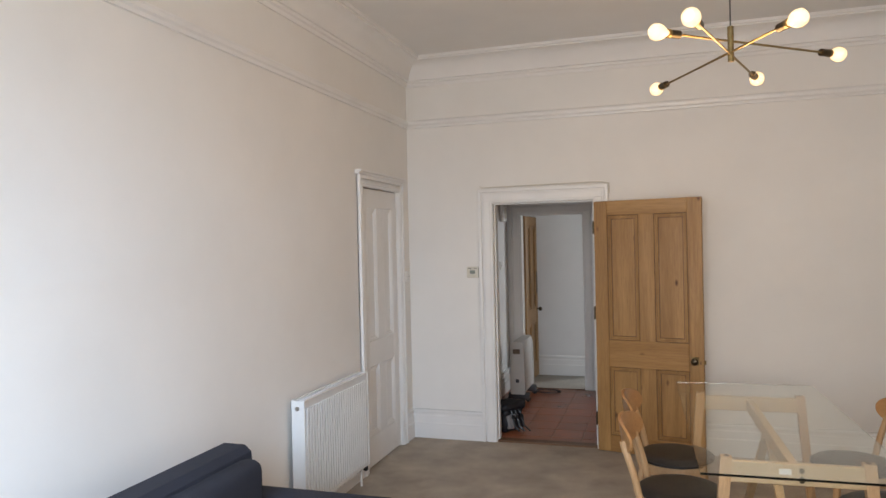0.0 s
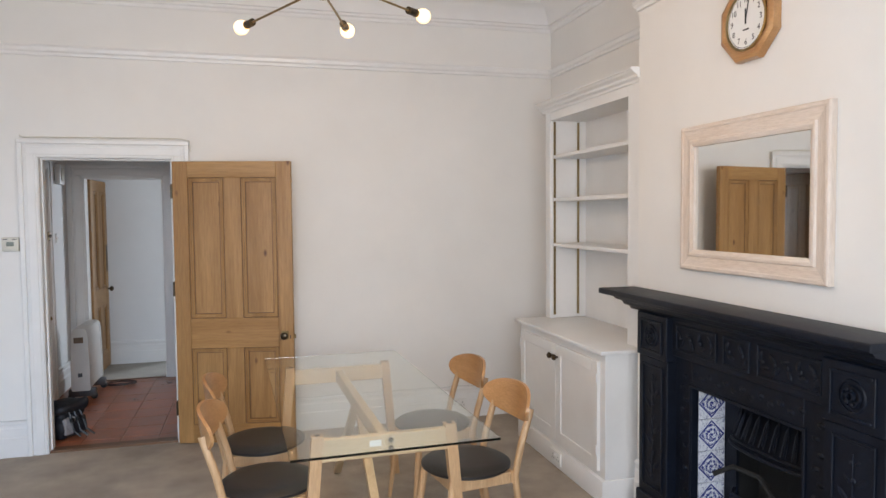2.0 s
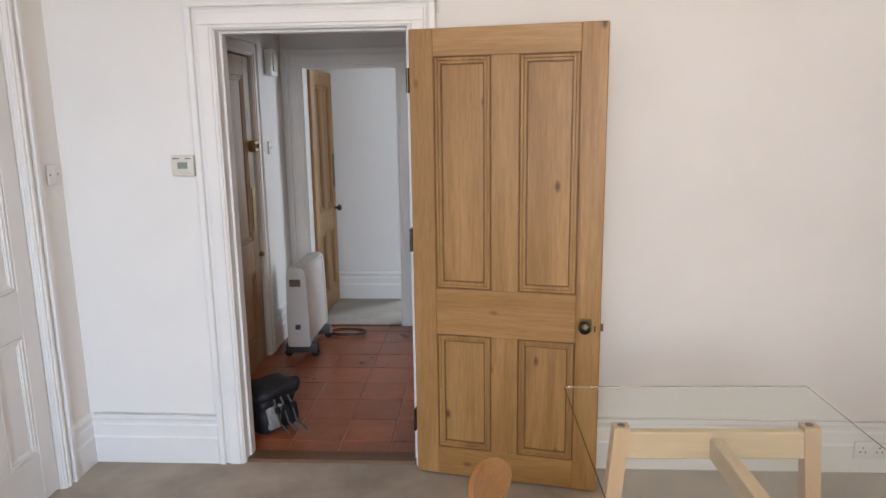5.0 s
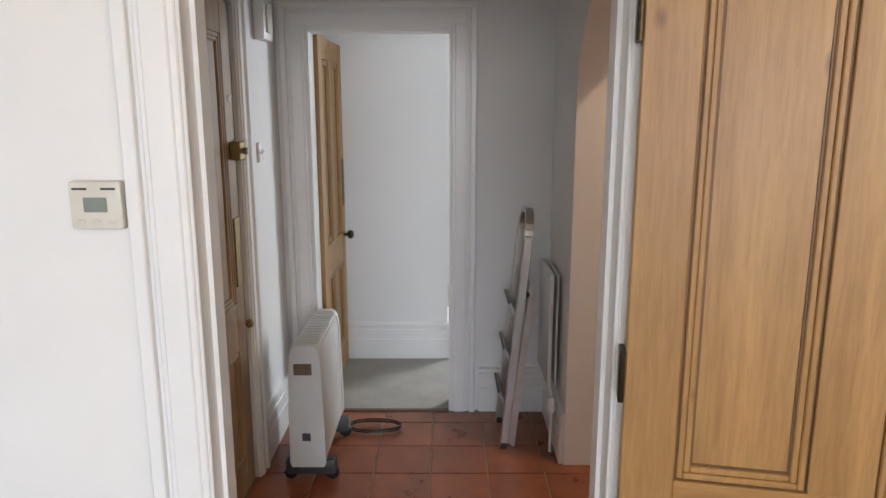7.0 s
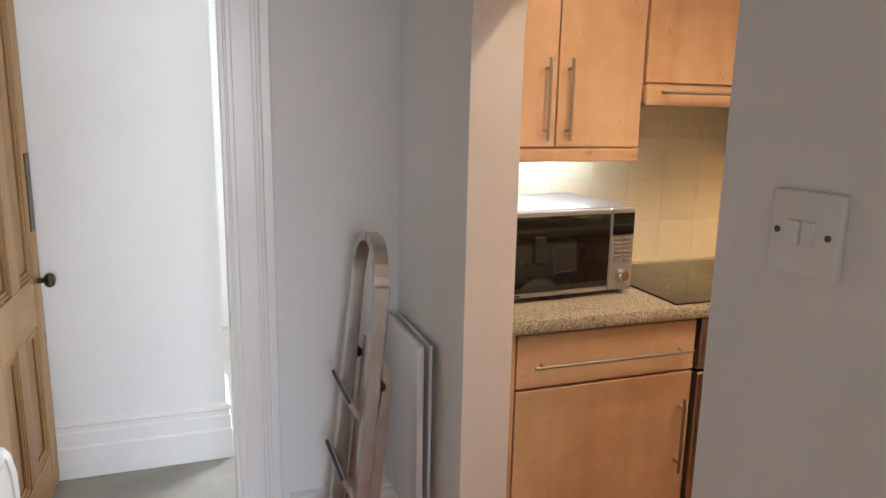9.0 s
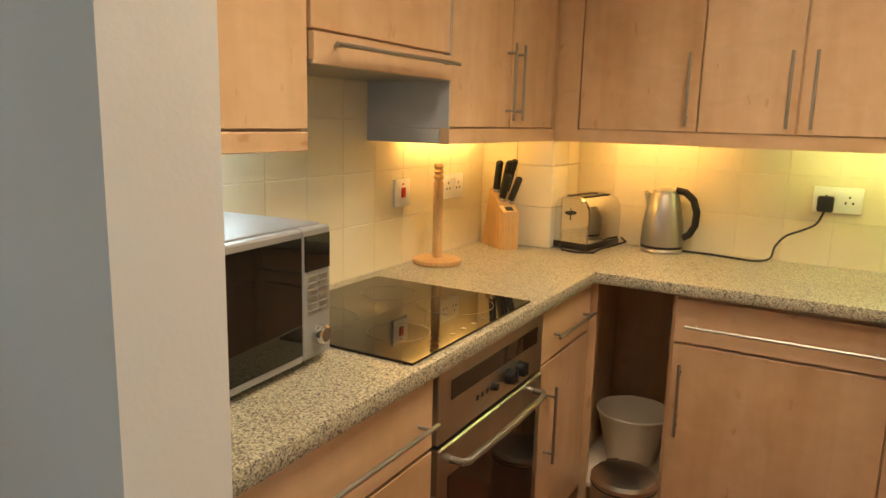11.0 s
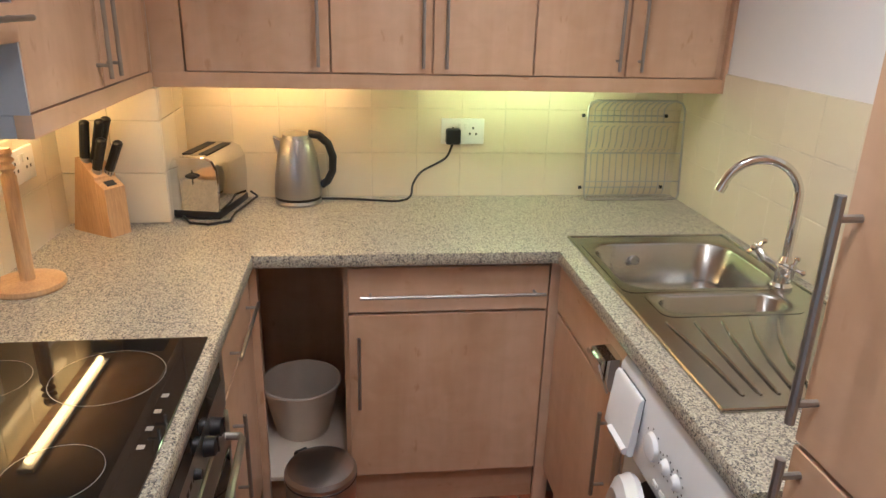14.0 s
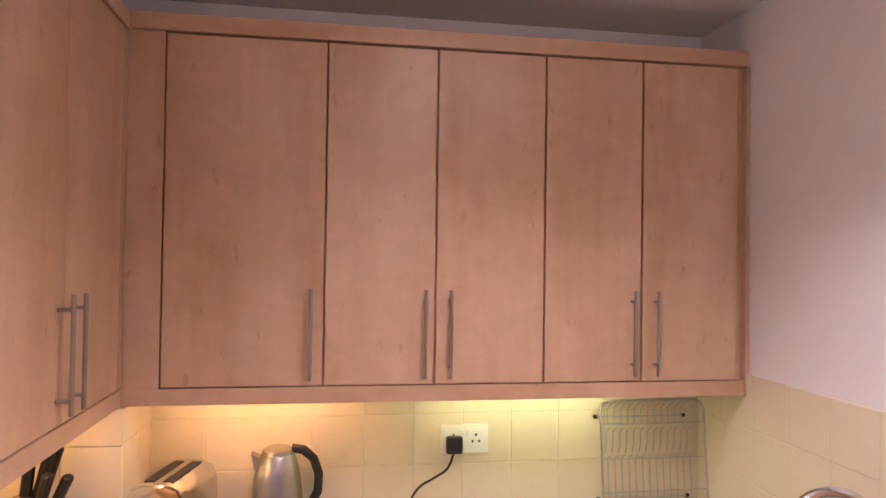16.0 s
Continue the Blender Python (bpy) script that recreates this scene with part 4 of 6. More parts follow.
for side, (y0, y1) in enumerate(((-2.235, -1.985), (-3.435, -3.185))):
    p = part("pilaster", B(4.0, 4.089, y0, y1, 0.001, 0.865, 0.004), IRON, fp)
    bm = bmesh.new()
    frame_panel(bm, 4.0, y0 + 0.035, y1 - 0.035, 0.2, 0.83)
    spray(bm, 3.998, (y0 + y1) / 2, 0.24, 0.78, 0.075, 9)
    part("relief", bm, IRON, p, "cast flower spray in low relief")
    part("base_block", B(3.988, 4.089, y0 - 0.012, y1 + 0.012, 0.002, 0.16, 0.006), IRON, p)
    c = part("cap_block", B(3.99, 4.089, y0 - 0.006, y1 + 0.006, 0.866, 1.084, 0.004), IRON, fp)
    bm = bmesh.new()
    frame_panel(bm, 3.99, y0 + 0.03, y1 - 0.03, 0.895, 1.055)
    yc = (y0 + y1) / 2
    for r, h in ((0.058, 0.006), (0.04, 0.010), (0.018, 0.014)):
        lathe(bm, [(r - 0.008, 0), (r, 0.001), (r - 0.003, h), (r - 0.008, h)], ring=True, seg=24, axis="X", m=Matrix.Translation((3.99, yc, 0.975)) @ Matrix.Diagonal((-1, 1, 1, 1)))
    for i in range(8):
        a = i * math.pi / 4
        ball(bm, (3.986, yc + 0.03 * math.cos(a), 0.975 + 0.03 * math.sin(a)), 0.009, (0.5, 1, 1), 8)
    part("roundel", bm, IRON, c, "cast round rosette")
fr = part("frieze", B(4.025, 4.089, -3.185, -2.235, 0.9, 1.084, 0.003), IRON, fp)
bm = bmesh.new()
for y0, y1 in ((-2.57, -2.27), (-2.78, -2.61), (-3.15, -2.82)):
    frame_panel(bm, 4.025, y0, y1, 0.93, 1.06)
    n = max(2, round((y1 - y0) / 0.07))
    for i in range(n):
        yy = y0 + (y1 - y0) * (i + 0.5) / n
        for s in (-1, 1):
            t = Matrix.Translation((4.022, yy + 0.012 * s, 0.995 + 0.022 * s)) @ Matrix.Rotation(s * 0.9 + i, 4, "X")
            ball(bm, (0, 0, 0), 0.024, (0.25, 1, 0.4), 8, t)
        ball(bm, (4.02, yy, 0.995), 0.011, (0.6, 1, 1), 8)
part("relief", bm, IRON, fr, "cast leaf and flower relief")
bm = B(4.05, 4.089, -2.36, -2.235, 0.001, 0.9, 0.002)
box(bm, 4.05, 4.089, -3.185, -3.04, 0.001, 0.9, 0.002)
box(bm, 4.05, 4.089, -3.04, -2.36, 0.77, 0.9, 0.002)
for i in range(14):
    z = 0.1 + i * 0.055
    for y in (-2.30, -3.11):
        ball(bm, (4.05, y + 0.012 * (-1) ** i, z), 0.018, (0.3, 1, 0.6), 8)
for i in range(13):
    ball(bm, (4.05, -2.38 - i * 0.054, 0.835 + 0.01 * (-1) ** i), 0.02, (0.3, 1, 0.6), 8)
frame_panel(bm, 4.05, -3.055, -2.345, -0.02, 0.785, 0.014, 0.01)
part("insert_frame", bm, IRON, fp)
for y0, y1 in ((-2.35, -2.335), (-3.07, -3.055)):
    part("insert_cheek", B(4.085, 4.234, y0, y1, 0.001, 0.769), IRON, fp)
part("insert_back", E([(-3.07, 0.001), (-2.96, 0.001), (-2.96, 0.62), (-2.44, 0.62), (-2.44, 0.001), (-2.33, 0.001), (-2.33, 0.85), (-3.07, 0.85)], 4.235, 4.25, "x"), IRON, fp)
part("insert_head", B(4.085, 4.234, -3.07, -2.33, 0.77, 0.785), IRON, fp)
bm = B(4.36, 4.38, -2.98, -2.42, 0.0, 0.7)
box(bm, 4.25, 4.36, -2.44, -2.42, 0, 0.7)
box(bm, 4.25, 4.36, -2.98, -2.96, 0, 0.7)
box(bm, 4.25, 4.38, -2.98, -2.42, 0.68, 0.7)
part("firebox", bm, SOOT, fp)
bm = bmesh.new()
n = 24
rows = []
for j in range(5):
    q = j / 4
    row = []
    for i in range(n + 1):
        a = math.pi * i / n
        row.append(bm.verts.new((4.235 - 0.085 * q * math.sin(a) ** 0.7 - 0.012, -2.70 + (0.20 + 0.05 * q) * math.cos(a), 0.745 - 0.20 * q + 0.05 * math.sin(a) * (1 - q))))
    rows.append(row)
for a, b in zip(rows, rows[1:]):
    for i in range(n):
        bm.faces.new((a[i], a[i + 1], b[i + 1], b[i]))
bmesh.ops.solidify(bm, geom=list(bm.faces), thickness=0.01)
def on_hood(a, q):
    return Vector((4.219 - 0.085 * q * math.sin(a) ** 0.7, -2.70 + (0.20 + 0.05 * q) * math.cos(a), 0.745 - 0.20 * q + 0.05 * math.sin(a) * (1 - q)))


for i in range(1, 12):
    a = math.pi * i / 12
    tube(bm, [on_hood(a, q) for q in (0.1, 0.35, 0.6, 0.8)], 0.0035, seg=6)
    tube(bm, [on_hood(a - 0.06, 0.85), on_hood(a - 0.05, 0.45), on_hood(a, 0.36), on_hood(a + 0.05, 0.45), on_hood(a + 0.06, 0.85)], 0.0025, seg=5)
for q, r in ((1.0, 0.010), (0.9, 0.006), (0.05, 0.007)):
    tube(bm, [on_hood(math.pi * (i + 0.15) / 24.3, q) for i in range(25)], r, seg=6)
part("hood", bm, IRON, fp, "fluted cast hood")
bm = bmesh.new()
for i in range(9):
    y = -2.94 + i * 0.06
    tube(bm, [(4.2, y, 0.12), (4.17, y, 0.2), (4.18, y, 0.3)], 0.007, seg=6)
for z in (0.12, 0.3):
    tube(bm, [(4.23, -2.97, z), (4.18, -2.92, z), (4.165, -2.70, z), (4.18, -2.48, z), (4.23, -2.43, z)], 0.009, seg=6)
part("grate", bm, IRON, fp)
part("hearth", B(3.62, 4.049, -3.4, -2.0, 0.001, 0.02, 0.004), SOOT, fp, "dark hearth slab")
part("poker", T([(4.05, -2.52, 0.42), (4.12, -2.56, 0.46), (4.18, -2.66, 0.44), (4.19, -2.8, 0.32)], 0.012, seg=8), SOOT, fp)
for y, a in ((-2.356, 1), (-3.049, -1)):
    for k in range(5):
        t = new("tile", mesh_of("tile", B(-0.004, 0.004, -0.075, 0.075, -0.075, 0.075, 0.002), TILE_BW))
        t.parent = fp
        t.matrix_local = Matrix.Translation(-Vector(fp.location)) @ pose(4.158, y, 0.69 - k * 0.152, 0, 0, -90 if a > 0 else 90)

# ---- mirror and clock over the mantel ----
mir = thing("wall_mirror", fixed=(4.08, -2.65, 1.32), label="wall mirror in a wide limed wood frame", category="mirror")
MX = 4.089
part("glass", B(MX - 0.012, MX - 0.008, -3.045, -2.32, 1.395, 1.90), MIRROR, mir, "silvered mirror glass", smooth=0)
FRAME_PROFILE = ((0.0, 0.0), (0.0, 0.024), (0.006, 0.031), (0.018, 0.032), (0.023, 0.028), (0.064, 0.022), (0.068, 0.031), (0.079, 0.032), (0.086, 0.028), (0.095, 0.024), (0.095, 0.006), (0.095, 0.0))
MO = [(-2.24, 1.317), (-2.24, 1.982), (-3.128, 1.982), (-3.128, 1.317)]
for k, (nm, mt) in enumerate((("frame_side", LIMED_V), ("frame_top", LIMED), ("frame_side", LIMED_V), ("frame_bottom", LIMED))):
    bm = bmesh.new()
    ends = []
    for y, z in (MO[k], MO[(k + 1) % 4]):
        sy, sz = (-1 if y > -2.6 else 1), (1 if z < 1.6 else -1)
        ends.append([bm.verts.new((MX - h, y + sy * d, z + sz * d)) for d, h in FRAME_PROFILE])
    n = len(FRAME_PROFILE)
    for q in range(n):
        bm.faces.new((ends[0][q], ends[0][(q + 1) % n], ends[1][(q + 1) % n], ends[1][q]))
    bm.faces.new(ends[0])
    bm.faces.new(ends[1])
    part(nm, bm, mt, mir)

clock = thing("wall_clock", pose(4.089, -2.69, 2.365, 0, 0, -90), "octagonal wooden wall clock with a white dial", "clock")
bm = bmesh.new()


def octagon(r, y):
    return [bm.verts.new((r * math.cos(math.pi / 8 + i * math.pi / 4), y, r * math.sin(math.pi / 8 + i * math.pi / 4))) for i in range(8)]


rings = [octagon(0.172, 0.0), octagon(0.174, -0.022), octagon(0.168, -0.034), octagon(0.15, -0.04), octagon(0.132, -0.036), octagon(0.122, -0.03)]
for a, b in zip(rings, rings[1:]):
    for i in range(8):
        bm.faces.new((a[i], a[(i + 1) % 8], b[(i + 1) % 8], b[i]))
bm.faces.new(rings[0])
bm.faces.new(rings[-1])
part("case", bm, OAK_B, clock, "octagonal oak case")
part("bezel", L([(0.112, 0.03), (0.122, 0.031), (0.122, 0.039), (0.114, 0.041), (0.112, 0.036)], ring=True, seg=40, axis="Y", m=Matrix.Diagonal((1, -1, 1, 1))), BRASS, clock, "thin gilt bezel")
part("dial", L([(0.001, 0.031), (0.112, 0.031), (0.112, 0.034), (0.001, 0.034)], seg=40, axis="Y", m=Matrix.Diagonal((1, -1, 1, 1))), PAPER, clock)
for i in range(12):
    a = radians(90 - 30 * (i + 1))
    lettering("numeral", str(i + 1), 0.032, pose(0.086 * math.cos(a), -0.0345, 0.086 * math.sin(a), 90), INK, clock)
part("minute_track", L([(0.106, 0.034), (0.108, 0.034), (0.108, 0.0345), (0.106, 0.0345)], ring=True, seg=40, axis="Y", m=Matrix.Diagonal((1, -1, 1, 1))), INK, clock)
for nm, a, ln, w in (("hour_pointer", 92, 0.05, 0.004), ("minute_pointer", 78, 0.08, 0.0025)):
    part(nm, box(bmesh.new(), -0.012, ln, -0.0375, -0.0365, -w, w, m=Matrix.Rotation(-radians(a), 4, "Y")), INK, clock)
part("dial_mark", B(-0.018, 0.018, -0.0347, -0.0342, -0.038, -0.032), INK, clock)


# ---- structure: hall ----
H2 = 2.5
structure("floor_hall", B(0.28, 1.89, 0.0, 2.16, -0.12, -0.006), GROUT, "terracotta tiled hall floor", "floor")
structure("ceiling_hall", B(0.28, 1.89, 0.11, 2.28, H2, H2 + 0.1), CEIL, "plain white hall ceiling", "ceiling")
structure("wall_hall_west_backing", B(0.26, 0.279, 0.5, 1.55, 0, 2.1), HALL_WALL, "plain wall behind the entrance door")
bm = E([(0.11, 0), (0.58, 0), (0.58, 2.0), (1.47, 2.0), (1.47, 0), (2.16, 0), (2.16, H2), (0.11, H2)], 0.28, 0.40, "x")
structure("wall_hall_west", bm, HALL_WALL, "cool white painted hall wall with the entrance door")
bm = B(0.28, 0.545, 2.16, 2.28, 0, H2)
box(bm, 1.255, 1.89, 2.16, 2.28, 0, H2)
box(bm, 0.545, 1.255, 2.16, 2.28, 1.965, H2)
structure("wall_hall_north", bm, HALL_WALL, "cool white painted hall wall with the bedroom doorway")

# arch wall, x 1.76 to 1.89, with a round-headed opening
A0, A1, SPRING, RISE = 0.745, 1.575, 1.62, 0.40
bm = bmesh.new()
prof = [(A1, 0.0), (A1, SPRING)] + [((A0 + A1) / 2 + (A1 - A0) / 2 * math.cos(radians(a)), SPRING + RISE * math.sin(radians(a))) for a in range(6, 180, 6)] + [(A0, SPRING), (A0, 0.0)]
outer = [(2.16, 0.0), (2.16, H2), (0.11, H2), (0.11, 0.0)]
extrude(bm, [(2.16, 0), (2.16, H2), ((A0 + A1) / 2, H2)] + [p for p in prof if p[0] >= (A0 + A1) / 2 - 1e-6][::-1], 1.76, 1.89, "x")
extrude(bm, [((A0 + A1) / 2, H2), (0.11, H2), (0.11, 0)] + [p for p in prof if p[0] <= (A0 + A1) / 2 + 1e-6][::-1], 1.76, 1.89, "x")
structure("wall_arch", bm, HALL_WALL, "white painted wall with a round-headed archway", smooth=25)
skirting([(1.76, 2.16, 0), (1.76, 1.585, 0)])
skirting([(1.76, 0.735, 0), (1.76, 0.11, 0)])
skirting([(1.40, 2.16, 0), (1.76, 2.16, 0)])
skirting([(0.40, 1.58, 0), (0.40, 2.16, 0)])
skirting([(0.40, 0.11, 0), (0.40, 0.465, 0)])
skirting([(1.76, 0.11, 0), (1.69, 0.11, 0)])
architrave("trim_bedroom_door", 0.55, 1.25, 1.96, 0.125, 2.16, "x", -1)
bm = B(0.545, 0.56, 2.155, 2.285, 0, 1.965)
box(bm, 1.24, 1.255, 2.155, 2.285, 0, 1.965)
box(bm, 0.56, 1.24, 2.155, 2.285, 1.95, 1.965)
structure("trim_bedroom_door_lining", bm, TRIM, "white painted door lining", "door frame")
architrave("trim_entrance_door", 0.59, 1.46, 1.99, 0.105, 0.40, "y", 1)
architrave("trim_living_door_hall_side", 0.745, 1.56, 1.98, 0.12, 0.11, "x", 1)

# entrance door in the west wall
ent = thing("door_3", pose(0.372, 1.455, 0.008, 0, 0, -90), "closed varnished pine entrance door with brass fittings", "door", kind="structure")
panel_door(ent, 0.86, 1.975, 0.042, PINE_G, PINE_G, PINE, rails=(0.16, 0.62, 0.82, 0.12), stile=0.115, muntin=0.11)
YF = 0.021
for f, sgn in ((YF, 1),):
    lk = part("rim_lock", B(0.02, 0.085, f, f + 0.04, 1.385, 1.455, 0.004), BRASS, ent, "brass rim latch")
    part("latch_knob", L([(0.004, 0), (0.012, 0.002), (0.014, 0.016), (0.01, 0.022)], axis="Y", m=Matrix.Translation((0.05, f + 0.04, 1.42))), SATIN, lk)
    part("keep", B(-0.028, 0.012, f + 0.0, f + 0.042, 1.38, 1.46, 0.004), WHITEP, ent, "white latch keep")
    part("finger_plate", B(0.035, 0.10, f, f + 0.006, 0.88, 1.16, 0.003), BRASS, ent, "brass letter plate")
    part("spy_hole", R((0.07, f, 1.62), (0.07, f + 0.006, 1.62), 0.014), CHROME, ent)
    part("mortice_knob", ball(bmesh.new(), (0.06, f + 0.03, 0.72), 0.018), BRASS, ent)
switch_plate("bell_box", "small white switch by the entrance door", "switch", 1, pose(0.401, 1.77, 1.40, 0, 0, 90), w=0.08)
sm = thing("door_chime", fixed=(0.42, 1.84, 1.93), label="white plastic door chime high on the wall", category="chime")
part("case", B(0.401, 0.45, 1.77, 1.92, 1.88, 2.06, 0.01, 2), WHITEP, sm)
part("cover", B(0.45, 0.458, 1.80, 1.89, 1.91, 2.03, 0.003), CREAMP, sm)
switch_plate("light_switch", "white two-gang light switch beside the archway", "switch", 2, pose(1.759, 0.61, 1.352, 0, 0, -90))

# bedroom beyond
structure("floor_bedroom", B(-0.2, 4.2, 2.16, 4.9, -0.12, 0.002), BED_CARPET, "pale beige bedroom carpet", "floor")
structure("ceiling_bedroom", B(-0.2, 4.2, 2.28, 4.9, 2.9, 3.0), CEIL, "plain white bedroom ceiling", "ceiling")
structure("wall_bedroom_closet", B(-0.2, 1.235, 2.955, 3.3, 0, 2.9), HALL_WALL, "cool white painted projecting wall")
structure("wall_bedroom_west", B(-0.32, -0.2, 2.16, 5.0, 0, 2.9), HALL_WALL, "cool white painted wall")
structure("wall_bedroom_east", B(4.2, 4.32, 2.28, 5.0, 0, 2.9), HALL_WALL, "cool white painted wall")
bm = B(1.89, 4.32, 2.40, 2.52, 0, 2.9)
box(bm, -0.32, 4.32, 2.28, 2.40, H2, 2.9)
box(bm, -0.32, 0.28, 2.28, 2.40, 0, H2)
structure("wall_bedroom_south", bm, HALL_WALL, "cool white painted wall")
bm = B(-0.32, 2.2, 4.8, 4.92, 0, 2.9)
box(bm, 4.0, 4.32, 4.8, 4.92, 0, 2.9)
box(bm, 2.2, 4.0, 4.8, 4.92, 0, 0.6)
box(bm, 2.2, 4.0, 4.8, 4.92, 2.5, 2.9)
structure("wall_bedroom_north", bm, HALL_WALL, "cool white painted wall with a sash window")
win = thing("window_2", fixed=(3.1, 4.86, 0.6), label="white painted bedroom sash window", category="window", kind="structure")
for x in (2.2, 2.78, 3.36, 3.94):
    part("window_frame", B(x, x + 0.06, 4.83, 4.89, 0.6, 2.5, 0.004), TRIM, win)
for z in (0.6, 1.5, 2.44):
    part("glazing_bar", B(2.26, 3.94, 4.835, 4.885, z, z + 0.06, 0.004), TRIM, win)
skirting([(-0.1, 2.955, 0), (1.235, 2.955, 0), (1.235, 3.29, 0)][::1])
structure("trim_carpet_bar", B(0.56, 1.24, 2.135, 2.165, -0.004, 0.008, 0.003), THRESH, "dark wooden carpet bar", "threshold")
bdoor = thing("door_4", pose(0.56, 2.29, 0.01, 0, 0, 88.5), "open stripped pine four-panel bedroom door", "door", kind="structure")
panel_door(bdoor, 0.65, 1.94, 0.042, PINE, PINE_H, PINE_SHADE, rails=(0.16, 0.66, 0.84, 0.11), stile=0.1, muntin=0.1)
part("door_knob", L([(0.004, 0), (0.01, 0.001), (0.009, 0.02), (0.024, 0.03), (0.028, 0.042), (0.02, 0.056), (0.004, 0.06)], axis="Y", m=Matrix.Translation((0.6, -0.021, 0.815)) @ Matrix.Diagonal((1, -1, 1, 1))), DARKBRASS, bdoor, "dark bronze door knob")
part("finger_plate", B(0.575, 0.63, -0.0255, -0.021, 1.0, 1.28, 0.002), DARKBRASS, bdoor, "dark finger plate")

# ---- hall things ----
ht = thing("electric_heater", pose(0.64, 1.66, 0, 0, 0, 0), "pale grey portable panel heater standing on black feet", "heater")
prof = [(-0.068, 0.09), (0.068, 0.09), (0.076, 0.11), (0.074, 0.3), (0.066, 0.56), (0.058, 0.606), (0.044, 0.626), (0.03, 0.632), (-0.03, 0.632), (-0.044, 0.626), (-0.058, 0.606), (-0.066, 0.56), (-0.074, 0.3), (-0.076, 0.11)]
for y in (-0.27, 0.235):
    part("end_cap", E(prof, y, y + 0.035, "y"), HEATER, ht, smooth=50)
for s in (-1, 1):
    part("side_panel", E([(s * 0.04, 0.1), (s * 0.071, 0.11), (s * 0.069, 0.3), (s * 0.061, 0.56), (s * 0.054, 0.602), (s * 0.036, 0.602)], -0.235, 0.235, "y"), HEATER, ht, smooth=50)
bm = bmesh.new()
for i in range(13):
    y = -0.24 + i * 0.038
    box(bm, -0.05, 0.05, y, y + 0.016, 0.612, 0.627, 0.003)
box(bm, -0.054, -0.036, -0.235, 0.235, 0.603, 0.622, 0.003)
box(bm, 0.036, 0.054, -0.235, 0.235, 0.603, 0.622, 0.003)
part("top_grille", bm, HEATER, ht)
part("inner_duct", B(-0.0355, 0.0355, -0.234, 0.234, 0.12, 0.59), GREYP, ht)
part("badge", B(-0.045, 0.03, -0.2715, -0.27, 0.505, 0.555, 0.0005), BROWNLBL, ht, "brown rating label")
part("badge", B(-0.02, 0.015, -0.2715, -0.27, 0.21, 0.245, 0.0005), GREYP, ht)
for y in (-0.2, 0.2):
    part("foot", B(-0.11, 0.11, y - 0.03, y + 0.03, 0.03, 0.1, 0.012, 2), GREYP, ht)
    for x in (-0.09, 0.09):
        part("castor", L([(0.004, -0.011), (0.028, -0.011), (0.03, 0), (0.028, 0.011), (0.004, 0.011)], c=(x, y, 0.03), axis="Y", seg=14), BLACKP, ht)
fl = thing("power_flex", fixed=(0.9, 1.92, 0.01), label="coiled black power flex on the tiled floor", category="cable")
pts = [(0.71, 1.84, 0.07), (0.74, 1.86, 0.03)]
for i in range(30):
    a = i / 29 * 4.2 * math.pi
    pts.append((0.87 + 0.13 * math.cos(a + 2.6), 1.93 + 0.06 * math.sin(a + 2.6), 0.008 + i * 0.0008))
part("cable", T(pts, 0.0045, seg=6), BLACKP, fl)

bag = thing("rucksack", pose(0.755, 0.37, 0, 0, 0, -35) @ Matrix.Scale(0.8, 4), "black and grey rucksack dumped on the tiled floor", "bag")
BLACK_NYLON = mat("black_nylon", (0.012, 0.013, 0.018), 0.6, var=0.3, scale=14, bump=0.4, fine=60)


def soft_box(x0, x1, y0, y1, z0, z1, bevel, wobble, freq):
    """A stuffed cloth box with uneven faces."""
    b = B(x0, x1, y0, y1, z0, z1, bevel, 4)
    bmesh.ops.subdivide_edges(b, edges=[e for e in b.edges if e.calc_length() > 0.06], cuts=3, use_grid_fill=True)
    for v in b.verts:
        v.co += wobble * Vector(noise.noise_vector(v.co * freq))
        v.co.z = max(0.002, v.co.z)
    return b


part("body", soft_box(-0.11, 0.10, -0.145, 0.145, 0.0, 0.265, 0.06, 0.028, 11), BLACK_NYLON, bag, smooth=60)
part("lid", soft_box(-0.12, 0.135, -0.16, 0.16, 0.235, 0.33, 0.045, 0.03, 12), BLACK_NYLON, bag, smooth=60)
part("front_pocket", soft_box(0.08, 0.125, -0.11, 0.0, 0.04, 0.2, 0.022, 0.016, 14), mat("grey_nylon", (0.34, 0.33, 0.33), 0.7, var=0.2, scale=20, bump=0.3, fine=90), bag, "pale grey front pocket", smooth=60)
part("side_pocket", soft_box(0.08, 0.125, 0.04, 0.135, 0.03, 0.18, 0.025, 0.012, 12), BLACK_NYLON, bag, smooth=60)
for k in range(3):
    part("strap", T([(0.08, -0.05 + 0.05 * k, 0.30), (0.14, -0.06 + 0.06 * k, 0.2), (0.15 + 0.02 * k, -0.04 + 0.05 * k, 0.08), (0.2 + 0.03 * k, -0.02 + 0.05 * k, 0.03)], 0.009, seg=6), BLACKP, bag)
    part("buckle", B(0.135, 0.165, -0.075 + 0.06 * k, -0.045 + 0.06 * k, 0.16, 0.2, 0.004), BLACKP, bag)

